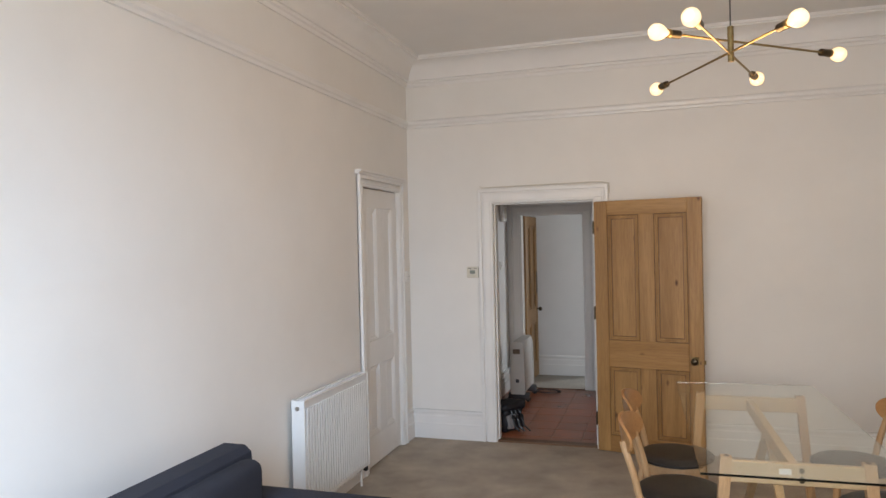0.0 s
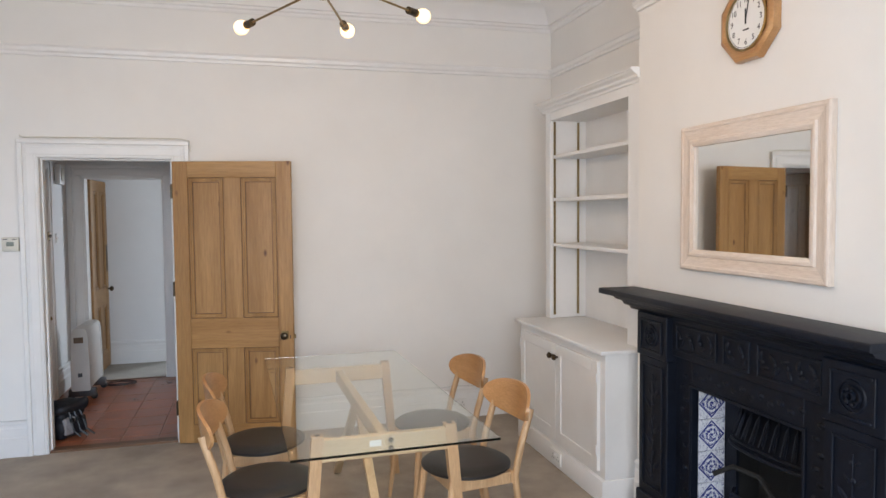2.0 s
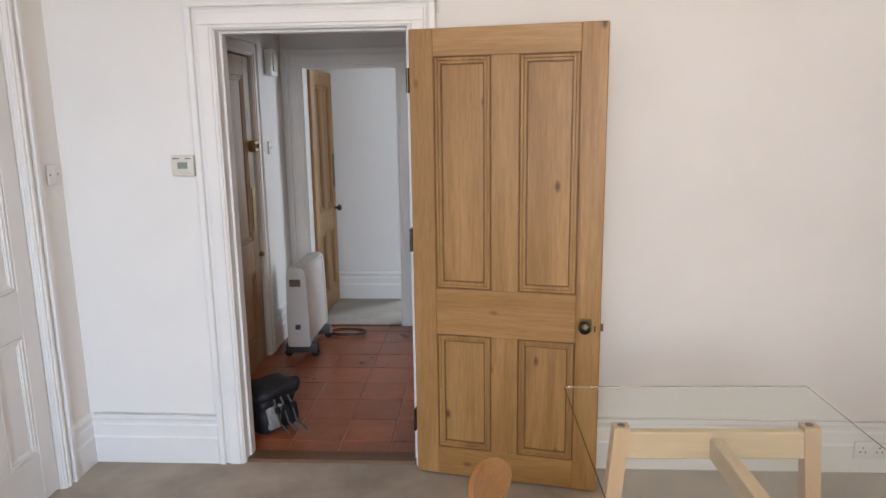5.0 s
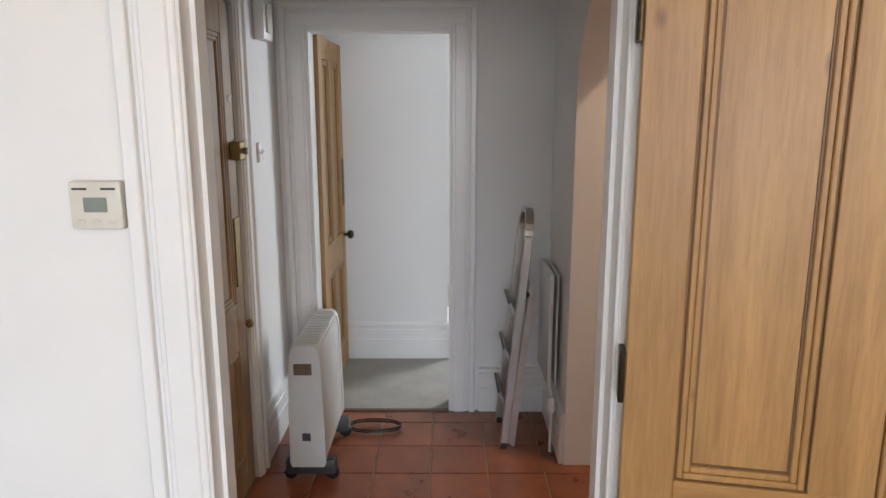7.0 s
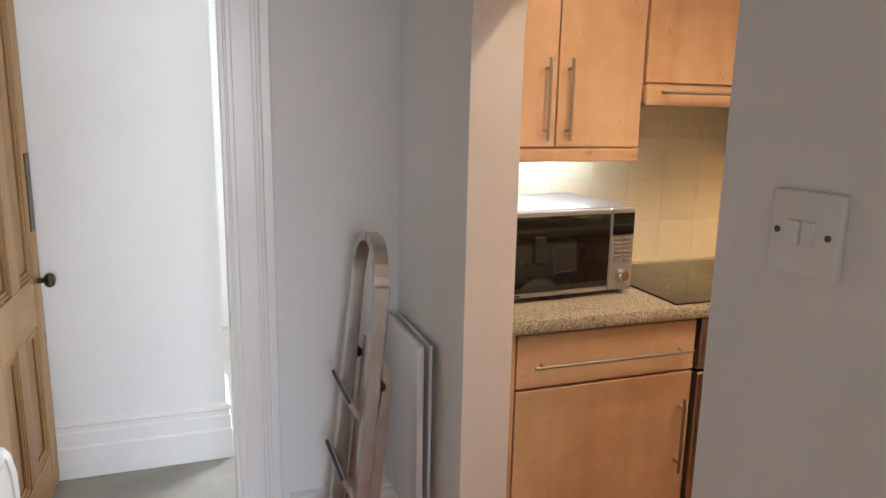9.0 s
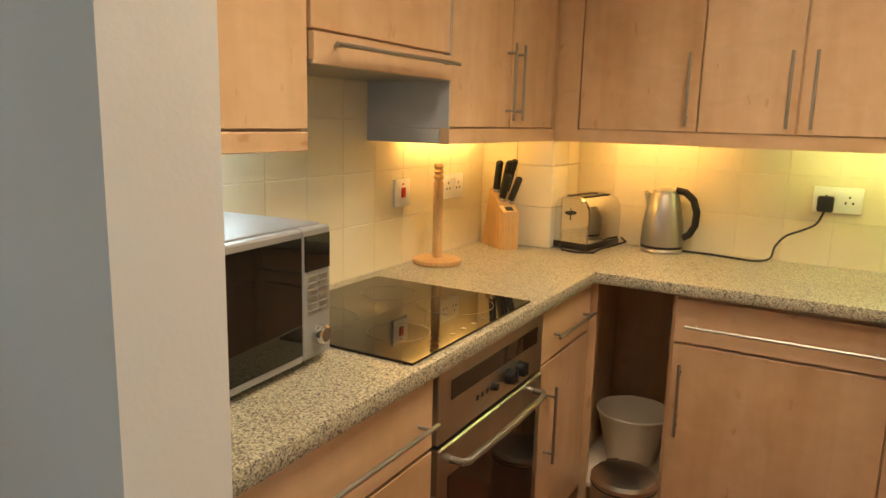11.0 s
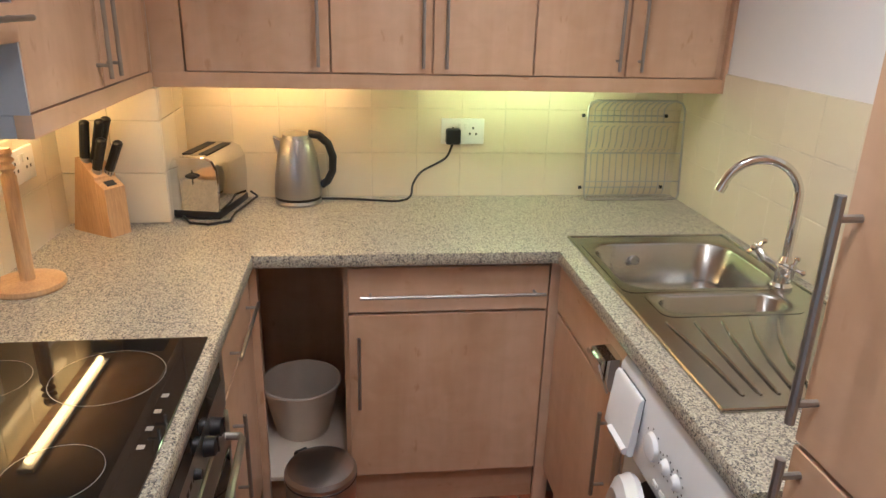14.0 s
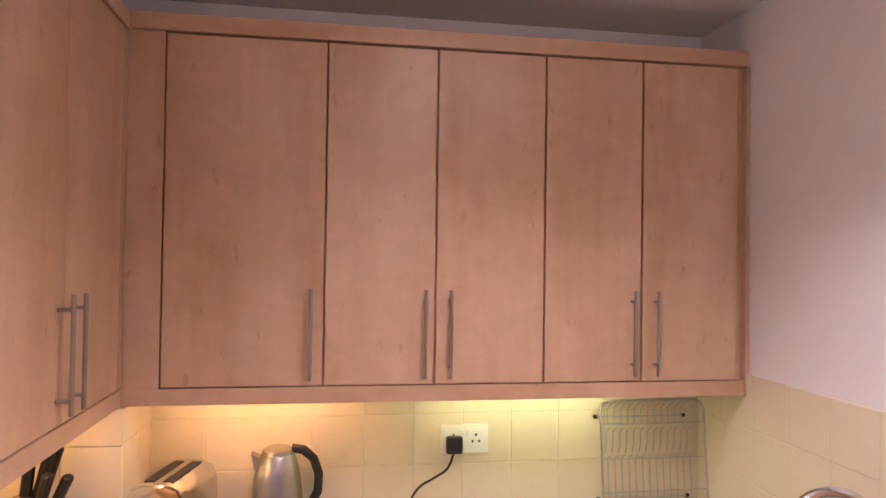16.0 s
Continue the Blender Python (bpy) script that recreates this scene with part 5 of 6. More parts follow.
# radiator and stepladder by the archway
rd = thing("radiator", fixed=(1.72, 1.88, 0.28), label="slim white panel radiator on the hall wall", category="radiator")
part("panel", B(1.70, 1.722, 1.76, 2.10, 0.30, 0.845, 0.006, 2), ENAMEL, rd)
part("back_panel", B(1.735, 1.745, 1.76, 2.10, 0.30, 0.845, 0.003), ENAMEL, rd)
part("bracket", B(1.745, 1.759, 1.85, 1.9, 0.4, 0.7), ENAMEL, rd)
part("pipe", T([(1.715, 1.70, 0.0), (1.715, 1.70, 0.26), (1.715, 1.765, 0.32)], 0.0075), WHITEP, rd)
part("valve", L([(0.012, 0.2), (0.02, 0.205), (0.021, 0.26), (0.014, 0.275)], c=(1.715, 1.70, 0)), WHITEP, rd, "white thermostatic valve")

lad = thing("step_ladder", pose(1.50, 1.885, 0, 0, 5.5, 0), "folded aluminium stepladder leaning on the wall", "ladder")
bm = bmesh.new()
top = arc((0, 0, 1.02), 0.11, 0, 180, 12, (0, 1, 0), (0, 0, 1))
pts = [Vector((0.0, 0.17, 0.0)), Vector((0.0, 0.14, 0.5)), Vector((0, 0.115, 0.98))] + top + [Vector((0.0, -0.115, 0.98)), Vector((0.0, -0.14, 0.5)), Vector((0.0, -0.17, 0.0))]
for y in (-1, 1):
    box(bm, -0.019, 0.019, y * 0.14 - 0.02, y * 0.14 + 0.02, 0.0, 1.03, 0.003)
for a, b in zip(top, top[1:]):
    c = (a + b) / 2
    d = b - a
    box(bm, -0.019, 0.019, -d.length * 0.55, d.length * 0.55, -0.012, 0.012, m=Matrix.Translation(c + Vector((0, (c.y > 0) * 0.03 - 0.015, 0))) @ Matrix.Rotation(math.atan2(d.z, d.y), 4, "X"))
part("front_frame", bm, ALU, lad)
for y in (-1, 1):
    part("rear_leg", E([(0.02, 0.02), (0.045, 0.0), (0.055, 0.0), (0.06, 0.78), (0.035, 0.82)], y * 0.115 - 0.012, y * 0.115 + 0.012, "y"), ALU, lad)
for k, z in enumerate((0.22, 0.44, 0.66)):
    part("tread", box(bmesh.new(), -0.055, 0.03, -0.125, 0.125, -0.008, 0.008, 0.003, m=Matrix.Translation((-0.02, 0, z)) @ Matrix.Rotation(radians(58), 4, "Y")), ALU, lad)
    part("tread_edge", R((-0.05, -0.12, z + 0.045), (-0.05, 0.12, z + 0.045), 0.005), BLACKP, lad)
for y in (-1, 1):
    part("rubber_foot", B(-0.016, 0.016, y * 0.14 - 0.024, y * 0.14 + 0.024, 0.0, 0.03, 0.003), BLACKP, lad)
    part("hinge_plate", R((0.02, y * 0.128, 0.76), (0.02, y * 0.15, 0.76), 0.016), BLACKP, lad)


# ---- structure: kitchen ----
KX, KN, KS, H3 = 4.18, 2.29, 0.235, 2.48
structure("floor_kitchen", B(1.89, 4.3, 0.11, 2.4, -0.12, -0.006), GROUT, "terracotta tiled kitchen floor", "floor")
structure("ceiling_kitchen", B(1.89, 4.3, 0.11, 2.4, H3, H3 + 0.1), CEIL, "plain white kitchen ceiling", "ceiling")
wall_back = structure("wall_kitchen_east", B(KX, KX + 0.12, 0.11, 2.4, 0, H3), HALL_WALL, "white wall with cream glazed tiles")
wall_left = structure("wall_kitchen_north", B(1.89, KX, KN, KN + 0.11, 0, H3), HALL_WALL, "white wall with cream glazed tiles")
wall_right = structure("wall_kitchen_south", B(1.89, KX, 0.11, KS, 0, H3), HALL_WALL, "white wall with cream glazed tiles below")
pier = structure("wall_kitchen_pier", B(3.885, KX, 1.995, KN, 0, 1.319), CGROUT, "boxed corner pier with cream glazed tiles")
for x, y, _ in DOWNLIGHTS:
    dl = thing("downlight", fixed=(x, y, H3), label="small recessed ceiling spotlight", category="light", group="kitchen downlights")
    part("rim", L([(0.032, H3 - 0.006), (0.045, H3 - 0.005), (0.047, H3), (0.032, H3)], ring=True, c=(x, y, 0)), SATIN, dl)
    part("lamp_face", L([(0.001, H3 - 0.002), (0.031, H3 - 0.002), (0.031, H3), (0.001, H3)], c=(x, y, 0)), SPOTGLOW, dl)

FRONT = 0.018


def front_y(parent, name, x0, x1, z0, z1, y, out, material=None):
    """A slab front facing along y; out is -1 or 1."""
    return part(name, B(x0 + 0.0015, x1 - 0.0015, min(y, y - out * FRONT), max(y, y - out * FRONT), z0 + 0.0015, z1 - 0.0015, 0.0015), material or MAPLE, parent)


def front_x(parent, name, y0, y1, z0, z1, x, material=None):
    """A slab front facing -x."""
    return part(name, B(x, x + FRONT, y0 + 0.0015, y1 - 0.0015, z0 + 0.0015, z1 - 0.0015, 0.0015), material or MAPLE, parent)


# ---- base units ----
u = thing("base_cabinet", fixed=(2.27, 2.0, 0), label="maple base cabinet with a drawer beside the oven", category="cabinet")
part("body", B(1.895, 2.572, 1.74, 2.285, 0.13, 0.868), MAPLE, u)
part("plinth", B(1.895, 2.572, 1.775, 1.79, 0.001, 0.13), MAPLE_X, u)
part("filler", B(1.895, 1.972, 1.722, 1.739, 0.135, 0.865), MAPLE, u)
d = front_y(u, "drawer", 1.975, 2.572, 0.705, 0.862, 1.72, -1, MAPLE_X)
bar_handle(d, (2.02, 1.72, 0.775), (2.545, 1.72, 0.775), (0, -1, 0))
d = front_y(u, "door", 1.975, 2.572, 0.135, 0.700, 1.72, -1)
bar_handle(d, (2.53, 1.72, 0.38), (2.53, 1.72, 0.62), (0, -1, 0))

u = thing("base_cabinet", fixed=(3.38, 2.0, 0), label="narrow maple base cabinet with a drawer", category="cabinet")
part("body", B(3.17, 3.60, 1.74, 2.285, 0.13, 0.868), MAPLE, u)
part("plinth", B(3.17, 3.60, 1.775, 1.79, 0.001, 0.13), MAPLE_X, u)
d = front_y(u, "drawer", 3.172, 3.598, 0.705, 0.862, 1.72, -1, MAPLE_X)
bar_handle(d, (3.24, 1.72, 0.775), (3.56, 1.72, 0.775), (0, -1, 0))
d = front_y(u, "door", 3.172, 3.598, 0.135, 0.700, 1.72, -1)
bar_handle(d, (3.235, 1.72, 0.385), (3.235, 1.72, 0.625), (0, -1, 0))
u = thing("open_niche", fixed=(3.9, 1.6, 0), label="open maple-lined niche under the worktop", category="cabinet")
part("side_panel", B(3.603, 4.17, 1.775, 1.789, 0.001, 0.868), MAPLE, u)
part("back_panel", B(4.15, 4.17, 1.46, 1.775, 0.001, 0.868), MAPLE, u)
part("filler", B(3.61, 3.63, 1.70, 1.724, 0.001, 0.868), MAPLE, u)
# the basket's brownish off-white puts the niche shadow into the white board
part("floor_board", B(3.625, 4.148, 1.462, 1.774, 0.124, 0.14, 0.002), PALEBIN, u, "white melamine floor board with niche shadow in its colour")
part("plinth", B(3.66, 3.675, 1.462, 1.774, 0.001, 0.123), MAPLE_Y, u)

u = thing("base_cabinet", fixed=(3.9, 1.15, 0), label="wide maple base cabinet with a drawer", category="cabinet")
part("body", B(3.63, 4.17, 0.845, 1.458, 0.138, 0.868), MAPLE, u)
part("plinth", B(3.645, 3.66, 0.845, 1.458, 0.001, 0.138), MAPLE_Y, u)
part("filler", B(3.612, 3.629, 0.80, 0.846, 0.001, 0.868), MAPLE, u)
d = front_x(u, "drawer", 0.85, 1.446, 0.712, 0.855, 3.61, MAPLE_Y)
bar_handle(d, (3.61, 0.865, 0.772), (3.61, 1.41, 0.772), (-1, 0, 0))
d = front_x(u, "door", 0.85, 1.446, 0.14, 0.706, 3.61)
bar_handle(d, (3.61, 1.415, 0.405), (3.61, 1.415, 0.645), (-1, 0, 0))

u = thing("base_cabinet", fixed=(3.32, 0.55, 0), label="maple sink cabinet with a false drawer", category="cabinet")
part("body", B(3.062, 3.608, 0.25, 0.802, 0.138, 0.70), MAPLE, u)
part("plinth", B(3.062, 3.608, 0.76, 0.775, 0.001, 0.138), MAPLE_X, u)
d = front_y(u, "drawer", 3.064, 3.60, 0.712, 0.86, 0.822, 1, MAPLE_X)
tw = part("towel_clip", E([(0.823, 0.74), (0.846, 0.745), (0.872, 0.812), (0.87, 0.824), (0.823, 0.828)], 3.082, 3.158, "x"), CHROME, d, "chrome tea towel clip")
part("clip_face", E([(0.8475, 0.742), (0.853, 0.742), (0.880, 0.815), (0.877, 0.821), (0.8735, 0.812)], 3.079, 3.161, "x"), CHROME, tw)
d = front_y(u, "door", 3.064, 3.60, 0.14, 0.706, 0.822, 1)
bar_handle(d, (3.105, 0.822, 0.44), (3.105, 0.822, 0.675), (0, 1, 0))

# ---- worktop ----
wt = thing("worktop", fixed=(3.8, 1.2, 0.87), label="speckled grey laminate worktop round three walls", category="worktop")
EDGE = [(0.0, 0.871), (-0.004, 0.873), (-0.006, 0.88), (-0.006, 0.9), (-0.003, 0.908), (0.004, 0.91)]


def slab(prof_front, lo, hi, axis, back):
    pts = [(f, z) for f, z in prof_front] + [(back, 0.91), (back, 0.871)]
    return E(pts, lo, hi, axis)


bm = slab([(1.706 + a, z) for a, z in EDGE], 1.892, 3.572, "x", 2.288)
part("left_run", bm, GRANITE, wt)
part("corner_piece", B(3.572, 4.178, 1.704, 2.288, 0.871, 0.91), GRANITE, wt)
part("back_run", slab([(3.578 + a, z) for a, z in EDGE], 0.842, 1.704, "y", 4.178), GRANITE, wt)
part("right_run", slab([(0.834 - a, z) for a, z in EDGE], 2.53, 3.572, "x", 0.77), GRANITE, wt)
part("corner_piece", B(3.572, 4.178, 0.77, 0.842, 0.871, 0.91), GRANITE, wt)
part("back_strip", B(2.53, 4.178, 0.237, 0.30, 0.871, 0.91), GRANITE, wt)
part("drainer_support", B(2.53, 3.07, 0.30, 0.77, 0.871, 0.91), GRANITE, wt)
part("corner_piece", B(3.66, 4.178, 0.30, 0.77, 0.871, 0.91), GRANITE, wt)

# ---- sink ----
sk = thing("kitchen_sink", fixed=(3.3, 0.53, 0.91), label="stainless steel one-and-a-half bowl sink with a drainer", category="sink")
for x0, x1, y0, y1 in ((2.733, 3.105, 0.283, 0.782), (3.105, 3.69, 0.283, 0.325), (3.105, 3.69, 0.745, 0.782), (3.62, 3.69, 0.325, 0.745), (3.105, 3.13, 0.325, 0.745), (3.235, 3.275, 0.325, 0.745), (3.13, 3.235, 0.325, 0.377), (3.13, 3.235, 0.713, 0.745)):
    part("deck", B(x0, x1, y0, y1, 0.9105, 0.914), SINKSTEEL, sk)
part("rim", T([(2.738, 0.288, 0.914), (3.685, 0.288, 0.914), (3.685, 0.777, 0.914), (2.738, 0.777, 0.914), (2.738, 0.288, 0.914)], 0.004, seg=6), SINKSTEEL, sk)
for i in range(5):
    a, b = 0.715 - i * 0.036, 0.728 - i * 0.066
    part("drainer_ridge", T([(2.782, a, 0.9135), (2.80, a, 0.9165), (2.9, a * 0.8 + b * 0.2, 0.917), (3.0, a * 0.45 + b * 0.55, 0.9165), (3.085, b, 0.9145)], 0.0036, seg=8), SINKSTEEL, sk)


def rounded(cx, cy, hx, hy, r, z, n=6):
    pts = []
    for sx, sy, a0 in ((1, 1, 0), (-1, 1, 90), (-1, -1, 180), (1, -1, 270)):
        for i in range(n + 1):
            a = radians(a0 + 90 * i / n)
            pts.append(Vector((cx + sx * (hx - r) + r * math.cos(a), cy + sy * (hy - r) + r * math.sin(a), z)))
    return pts


def loft(bm, rings, cap=True):
    rows = [[bm.verts.new(p) for p in ring] for ring in rings]
    n = len(rows[0])
    for a, b in zip(rows, rows[1:]):
        for i in range(n):
            bm.faces.new((a[i], a[(i + 1) % n], b[(i + 1) % n], b[i]))
    if cap:
        bm.faces.new(rows[-1])
    return bm


for cx, cy, hx, hy, depth in ((3.445, 0.535, 0.178, 0.215, 0.16), (3.183, 0.545, 0.058, 0.165, 0.09)):
    rings = [rounded(cx, cy, hx + 0.012, hy + 0.012, 0.03, 0.9152), rounded(cx, cy, hx - 0.004, hy - 0.004, min(0.085, hx - 0.006), 0.9155), rounded(cx, cy, hx - 0.012, hy - 0.012, min(0.085, hx - 0.014), 0.909),
             rounded(cx, cy, hx - 0.02, hy - 0.02, min(0.08, hx - 0.022), 0.91 - depth * 0.7), rounded(cx, cy, hx - 0.05, hy - 0.05, min(0.05, hx - 0.052), 0.91 - depth), rounded(cx, cy, 0.004, 0.004, 0.004, 0.909 - depth)]
    b = part("bowl", loft(bmesh.new(), rings), SINKSTEEL, sk, smooth=60)
    part("drain", L([(0.01, 0.9105 - depth), (0.03, 0.9115 - depth), (0.034, 0.9095 - depth)], c=(cx, cy, 0)), CHROME, b)
part("overflow", R((3.588, 0.6, 0.87), (3.602, 0.6, 0.87), 0.014), CHROME, sk)

tp = thing("mixer_tap", fixed=(3.27, 0.345, 0.914), label="chrome swan-neck mixer tap with cross handles", category="tap")
bx, by = 3.27, 0.345
part("base", L([(0.028, 0.9145), (0.028, 0.922), (0.02, 0.93), (0.018, 0.965), (0.022, 0.975), (0.016, 0.99), (0.012, 1.0)], c=(bx, by, 0)), CHROME, tp)
dirv = Vector((0.25, 0.97, 0)).normalized()
pts = [Vector((bx, by, 0.99)), Vector((bx, by, 1.1)), Vector((bx, by, 1.148))] + arc(Vector((bx, by, 1.148)) + dirv * 0.092, 0.092, 180, 18, 16, dirv, (0, 0, 1))
part("spout", T(pts, 0.0115, seg=14), CHROME, tp)
tip = pts[-1]
part("nozzle", R(tip, tip + (pts[-1] - pts[-2]).normalized() * 0.022, 0.0135, seg=14), CHROME, tp)
for s in (-1, 1):
    c = Vector((bx + s * 0.055, by + 0.02, 0.97))
    part("arm", R((bx, by, 0.955), c, 0.012, seg=12), CHROME, tp)
    hcol = part("valve_stem", R(c, c + Vector((s * 0.02, 0.012, 0.022)), 0.013, 0.01, seg=12), CHROME, tp)
    hc = c + Vector((s * 0.024, 0.014, 0.028))
    ax = Vector((s * 0.02, 0.012, 0.022)).normalized()
    e1 = ax.orthogonal().normalized()
    e2 = ax.cross(e1)
    bm = bmesh.new()
    for e in (e1, e2):
        rod(bm, hc - e * 0.026, hc + e * 0.026, 0.005, seg=8)
        for q in (-1, 1):
            ball(bm, hc + e * 0.026 * q, 0.0075, seg=8)
    ball(bm, hc, 0.011, seg=10)
    part("cross_handle", bm, CHROME, tp)

# ---- oven and hob ----
ov = thing("oven", fixed=(2.875, 2.0, 0), label="built-in steel oven with a black glass door", category="oven")
part("body", B(2.59, 3.162, 1.742, 2.28, 0.13, 0.868), GREYP, ov)
cp = part("control_panel", B(2.588, 3.164, 1.715, 1.742, 0.70, 0.866, 0.003), STEEL, ov, "brushed steel control panel")
part("display_strip", B(2.64, 3.12, 1.7135, 1.716, 0.79, 0.835), BLACKG, cp)
for x in (2.935, 3.0):
    k = part("dial", L([(0.002, 0), (0.021, 0.001), (0.019, 0.022), (0.012, 0.026), (0.002, 0.026)], axis="Y", m=Matrix.Translation((x, 1.715, 0.752)) @ Matrix.Diagonal((1, -1, 1, 1))), BLACKP, cp)
    part("pointer", B(x - 0.003, x + 0.003, 1.686, 1.69, 0.74, 0.772), BLACKP, k)
for i in range(4):
    part("printed_mark", B(2.76 + i * 0.025, 2.775 + i * 0.025, 1.7143, 1.7152, 0.745, 0.757), INK, cp)
part("small_dial", L([(0.002, 0), (0.011, 0.001), (0.009, 0.014), (0.002, 0.015)], axis="Y", m=Matrix.Translation((2.85, 1.715, 0.752)) @ Matrix.Diagonal((1, -1, 1, 1))), BLACKP, cp)
dr = part("door", B(2.588, 3.164, 1.712, 1.741, 0.135, 0.692, 0.004), STEEL, ov)
part("window", B(2.628, 3.124, 1.7095, 1.713, 0.2, 0.615, 0.001), BLACKG, dr, "black glass oven window")
pts = [(2.64, 1.712, 0.652), (2.642, 1.682, 0.652), (2.655, 1.674, 0.652), (2.876, 1.669, 0.652), (3.097, 1.674, 0.652), (3.11, 1.682, 0.652), (3.112, 1.712, 0.652)]
part("handle", T(pts, 0.009, seg=10), SATIN, dr, "slim steel bar handle")
part("plinth", B(2.588, 3.164, 1.775, 1.79, 0.001, 0.13), MAPLE_X, ov)

hb = thing("hob", fixed=(2.785, 1.98, 0.91), label="black glass ceramic hob set in the worktop", category="hob")
part("glass", B(2.492, 3.082, 1.722, 2.228, 0.9105, 0.916, 0.0015), BLACKG, hb)
RINGM = mat("pale_ring_print", (0.30, 0.27, 0.22), 0.25, var=0.05, bump=0.0)
for x, y, r in ((2.64, 2.08, 0.09), (2.65, 1.86, 0.072), (2.93, 2.08, 0.075), (2.93, 1.87, 0.1)):
    part("heat_ring", L([(r - 0.0012, 0.9161), (r, 0.9161), (r, 0.9165), (r - 0.0012, 0.9165)], c=(x, y, 0), seg=40, ring=True), RINGM, hb)
for i in range(4):
    part("touch_mark", B(2.7 + i * 0.05, 2.712 + i * 0.05, 1.745, 1.757, 0.9161, 0.9164), RINGM, hb)

# ---- washing machine ----
wm = thing("washing_machine", fixed=(2.76, 0.55, 0), label="white front-loading washing machine with its drawer ajar", category="washing machine")
bm = B(2.53, 3.055, 0.26, 0.805, 0.012, 0.862, 0.012, 2)
part("body", bm, ENAMEL, wm)
cpan = part("control_panel", E([(0.806, 0.665), (0.834, 0.668), (0.845, 0.69), (0.836, 0.84), (0.826, 0.856), (0.806, 0.858)], 2.535, 3.052, "x"), ENAMEL, wm)
dd = part("detergent_drawer", E([(0.851, 0.700), (0.858, 0.697), (0.866, 0.703), (0.853, 0.825), (0.848, 0.832), (0.842, 0.832)], 2.905, 3.04, "x"), ENAMEL, cpan, "white detergent drawer pulled out")
part("tray", B(2.915, 3.03, 0.838, 0.852, 0.712, 0.742, 0.003), ENAMEL, dd)
part("pull_lip", E([(0.8585, 0.697), (0.872, 0.70), (0.876, 0.712), (0.8655, 0.716)], 2.912, 3.0, "x"), ENAMEL, dd)
# black block stands in for the shade behind the open drawer
part("drawer_gap", B(2.912, 3.036, 0.815, 0.8425, 0.75, 0.83), INK, cpan)
for x, r in ((2.845, 0.026), (2.78, 0.013), (2.735, 0.013)):
    k = part("dial", L([(0.002, 0), (r + 0.004, 0.001), (r, 0.009), (r * 0.7, 0.012), (0.002, 0.012)], axis="Y", m=Matrix.Translation((x, 0.8415, 0.765))), ENAMEL, cpan)
    for i in range(9):
        a = i / 9 * 2 * math.pi
        part("tick", B(x + (r + 0.011) * math.cos(a) - 0.0015, x + (r + 0.011) * math.cos(a) + 0.0015, 0.8415, 0.8425, 0.765 + (r + 0.011) * math.sin(a) - 0.0015, 0.765 + (r + 0.011) * math.sin(a) + 0.0015), INK, k)
for i in range(4):
    part("button", B(2.7 + i * 0.032, 2.722 + i * 0.032, 0.8425, 0.8475, 0.70, 0.712, 0.002), WHITEP, cpan)
for i in range(5):
    part("indicator", B(2.625 + i * 0.013, 2.633 + i * 0.013, 0.841, 0.8425, 0.735, 0.741), INK, cpan)
lettering("capacity_print", "7", 0.03, pose(2.585, 0.8425, 0.75, 90, 0, 180) @ pose(0, 0, 0), INK, cpan)
part("printed_line", B(2.555, 2.60, 0.8425, 0.8432, 0.722, 0.726), INK, cpan)
ctr = Vector((2.785, 0.806, 0.495))
part("porthole", L([(0.001, 0.0), (0.165, 0.0), (0.185, 0.004), (0.185, 0.001)], axis="Y", seg=40, m=Matrix.Translation(ctr)), BLACKP, wm, "dark rubber-lined drum opening")
hinge = ctr + Vector((0.2, 0.004, 0))
dm = Matrix.Translation(hinge) @ Matrix.Rotation(radians(-14), 4, "Z") @ Matrix.Translation((-0.2, 0.012, 0))
ring = part("door", L([(0.125, 0.006), (0.155, 0.0), (0.195, 0.0), (0.2, 0.012), (0.19, 0.034), (0.165, 0.046), (0.138, 0.04), (0.125, 0.02)], ring=True, axis="Y", seg=44, m=dm), ENAMEL, wm, "white ring door standing ajar")
part("door_glass", L([(0.001, -0.055), (0.07, -0.05), (0.115, -0.02), (0.128, 0.012), (0.128, 0.016), (0.1, 0.022), (0.001, 0.026)], axis="Y", seg=36, m=dm), BLACKG, ring)
part("kickplate", B(2.54, 3.045, 0.804, 0.812, 0.02, 0.11, 0.003), ENAMEL, wm)

# ---- fridge housing ----
fz = thing("fridge_freezer", fixed=(2.22, 0.55, 0), label="tall built-in fridge freezer behind maple doors", category="fridge")
part("body", B(1.925, 2.523, 0.25, 0.78, 0.11, 2.3, 0.002), MAPLE, fz)
part("plinth", B(1.925, 2.523, 0.745, 0.76, 0.001, 0.11), MAPLE_X, fz)
d = front_y(fz, "door", 1.928, 2.52, 0.115, 1.003, 0.80, 1)
bar_handle(d, (2.492, 0.80, 0.69), (2.492, 0.80, 0.998), (0, 1, 0), r=0.007, post=0.034)
d = front_y(fz, "door", 1.928, 2.52, 1.008, 2.298, 0.80, 1)
bar_handle(d, (2.492, 0.80, 1.055), (2.492, 0.80, 1.375), (0, 1, 0), r=0.007, post=0.034)

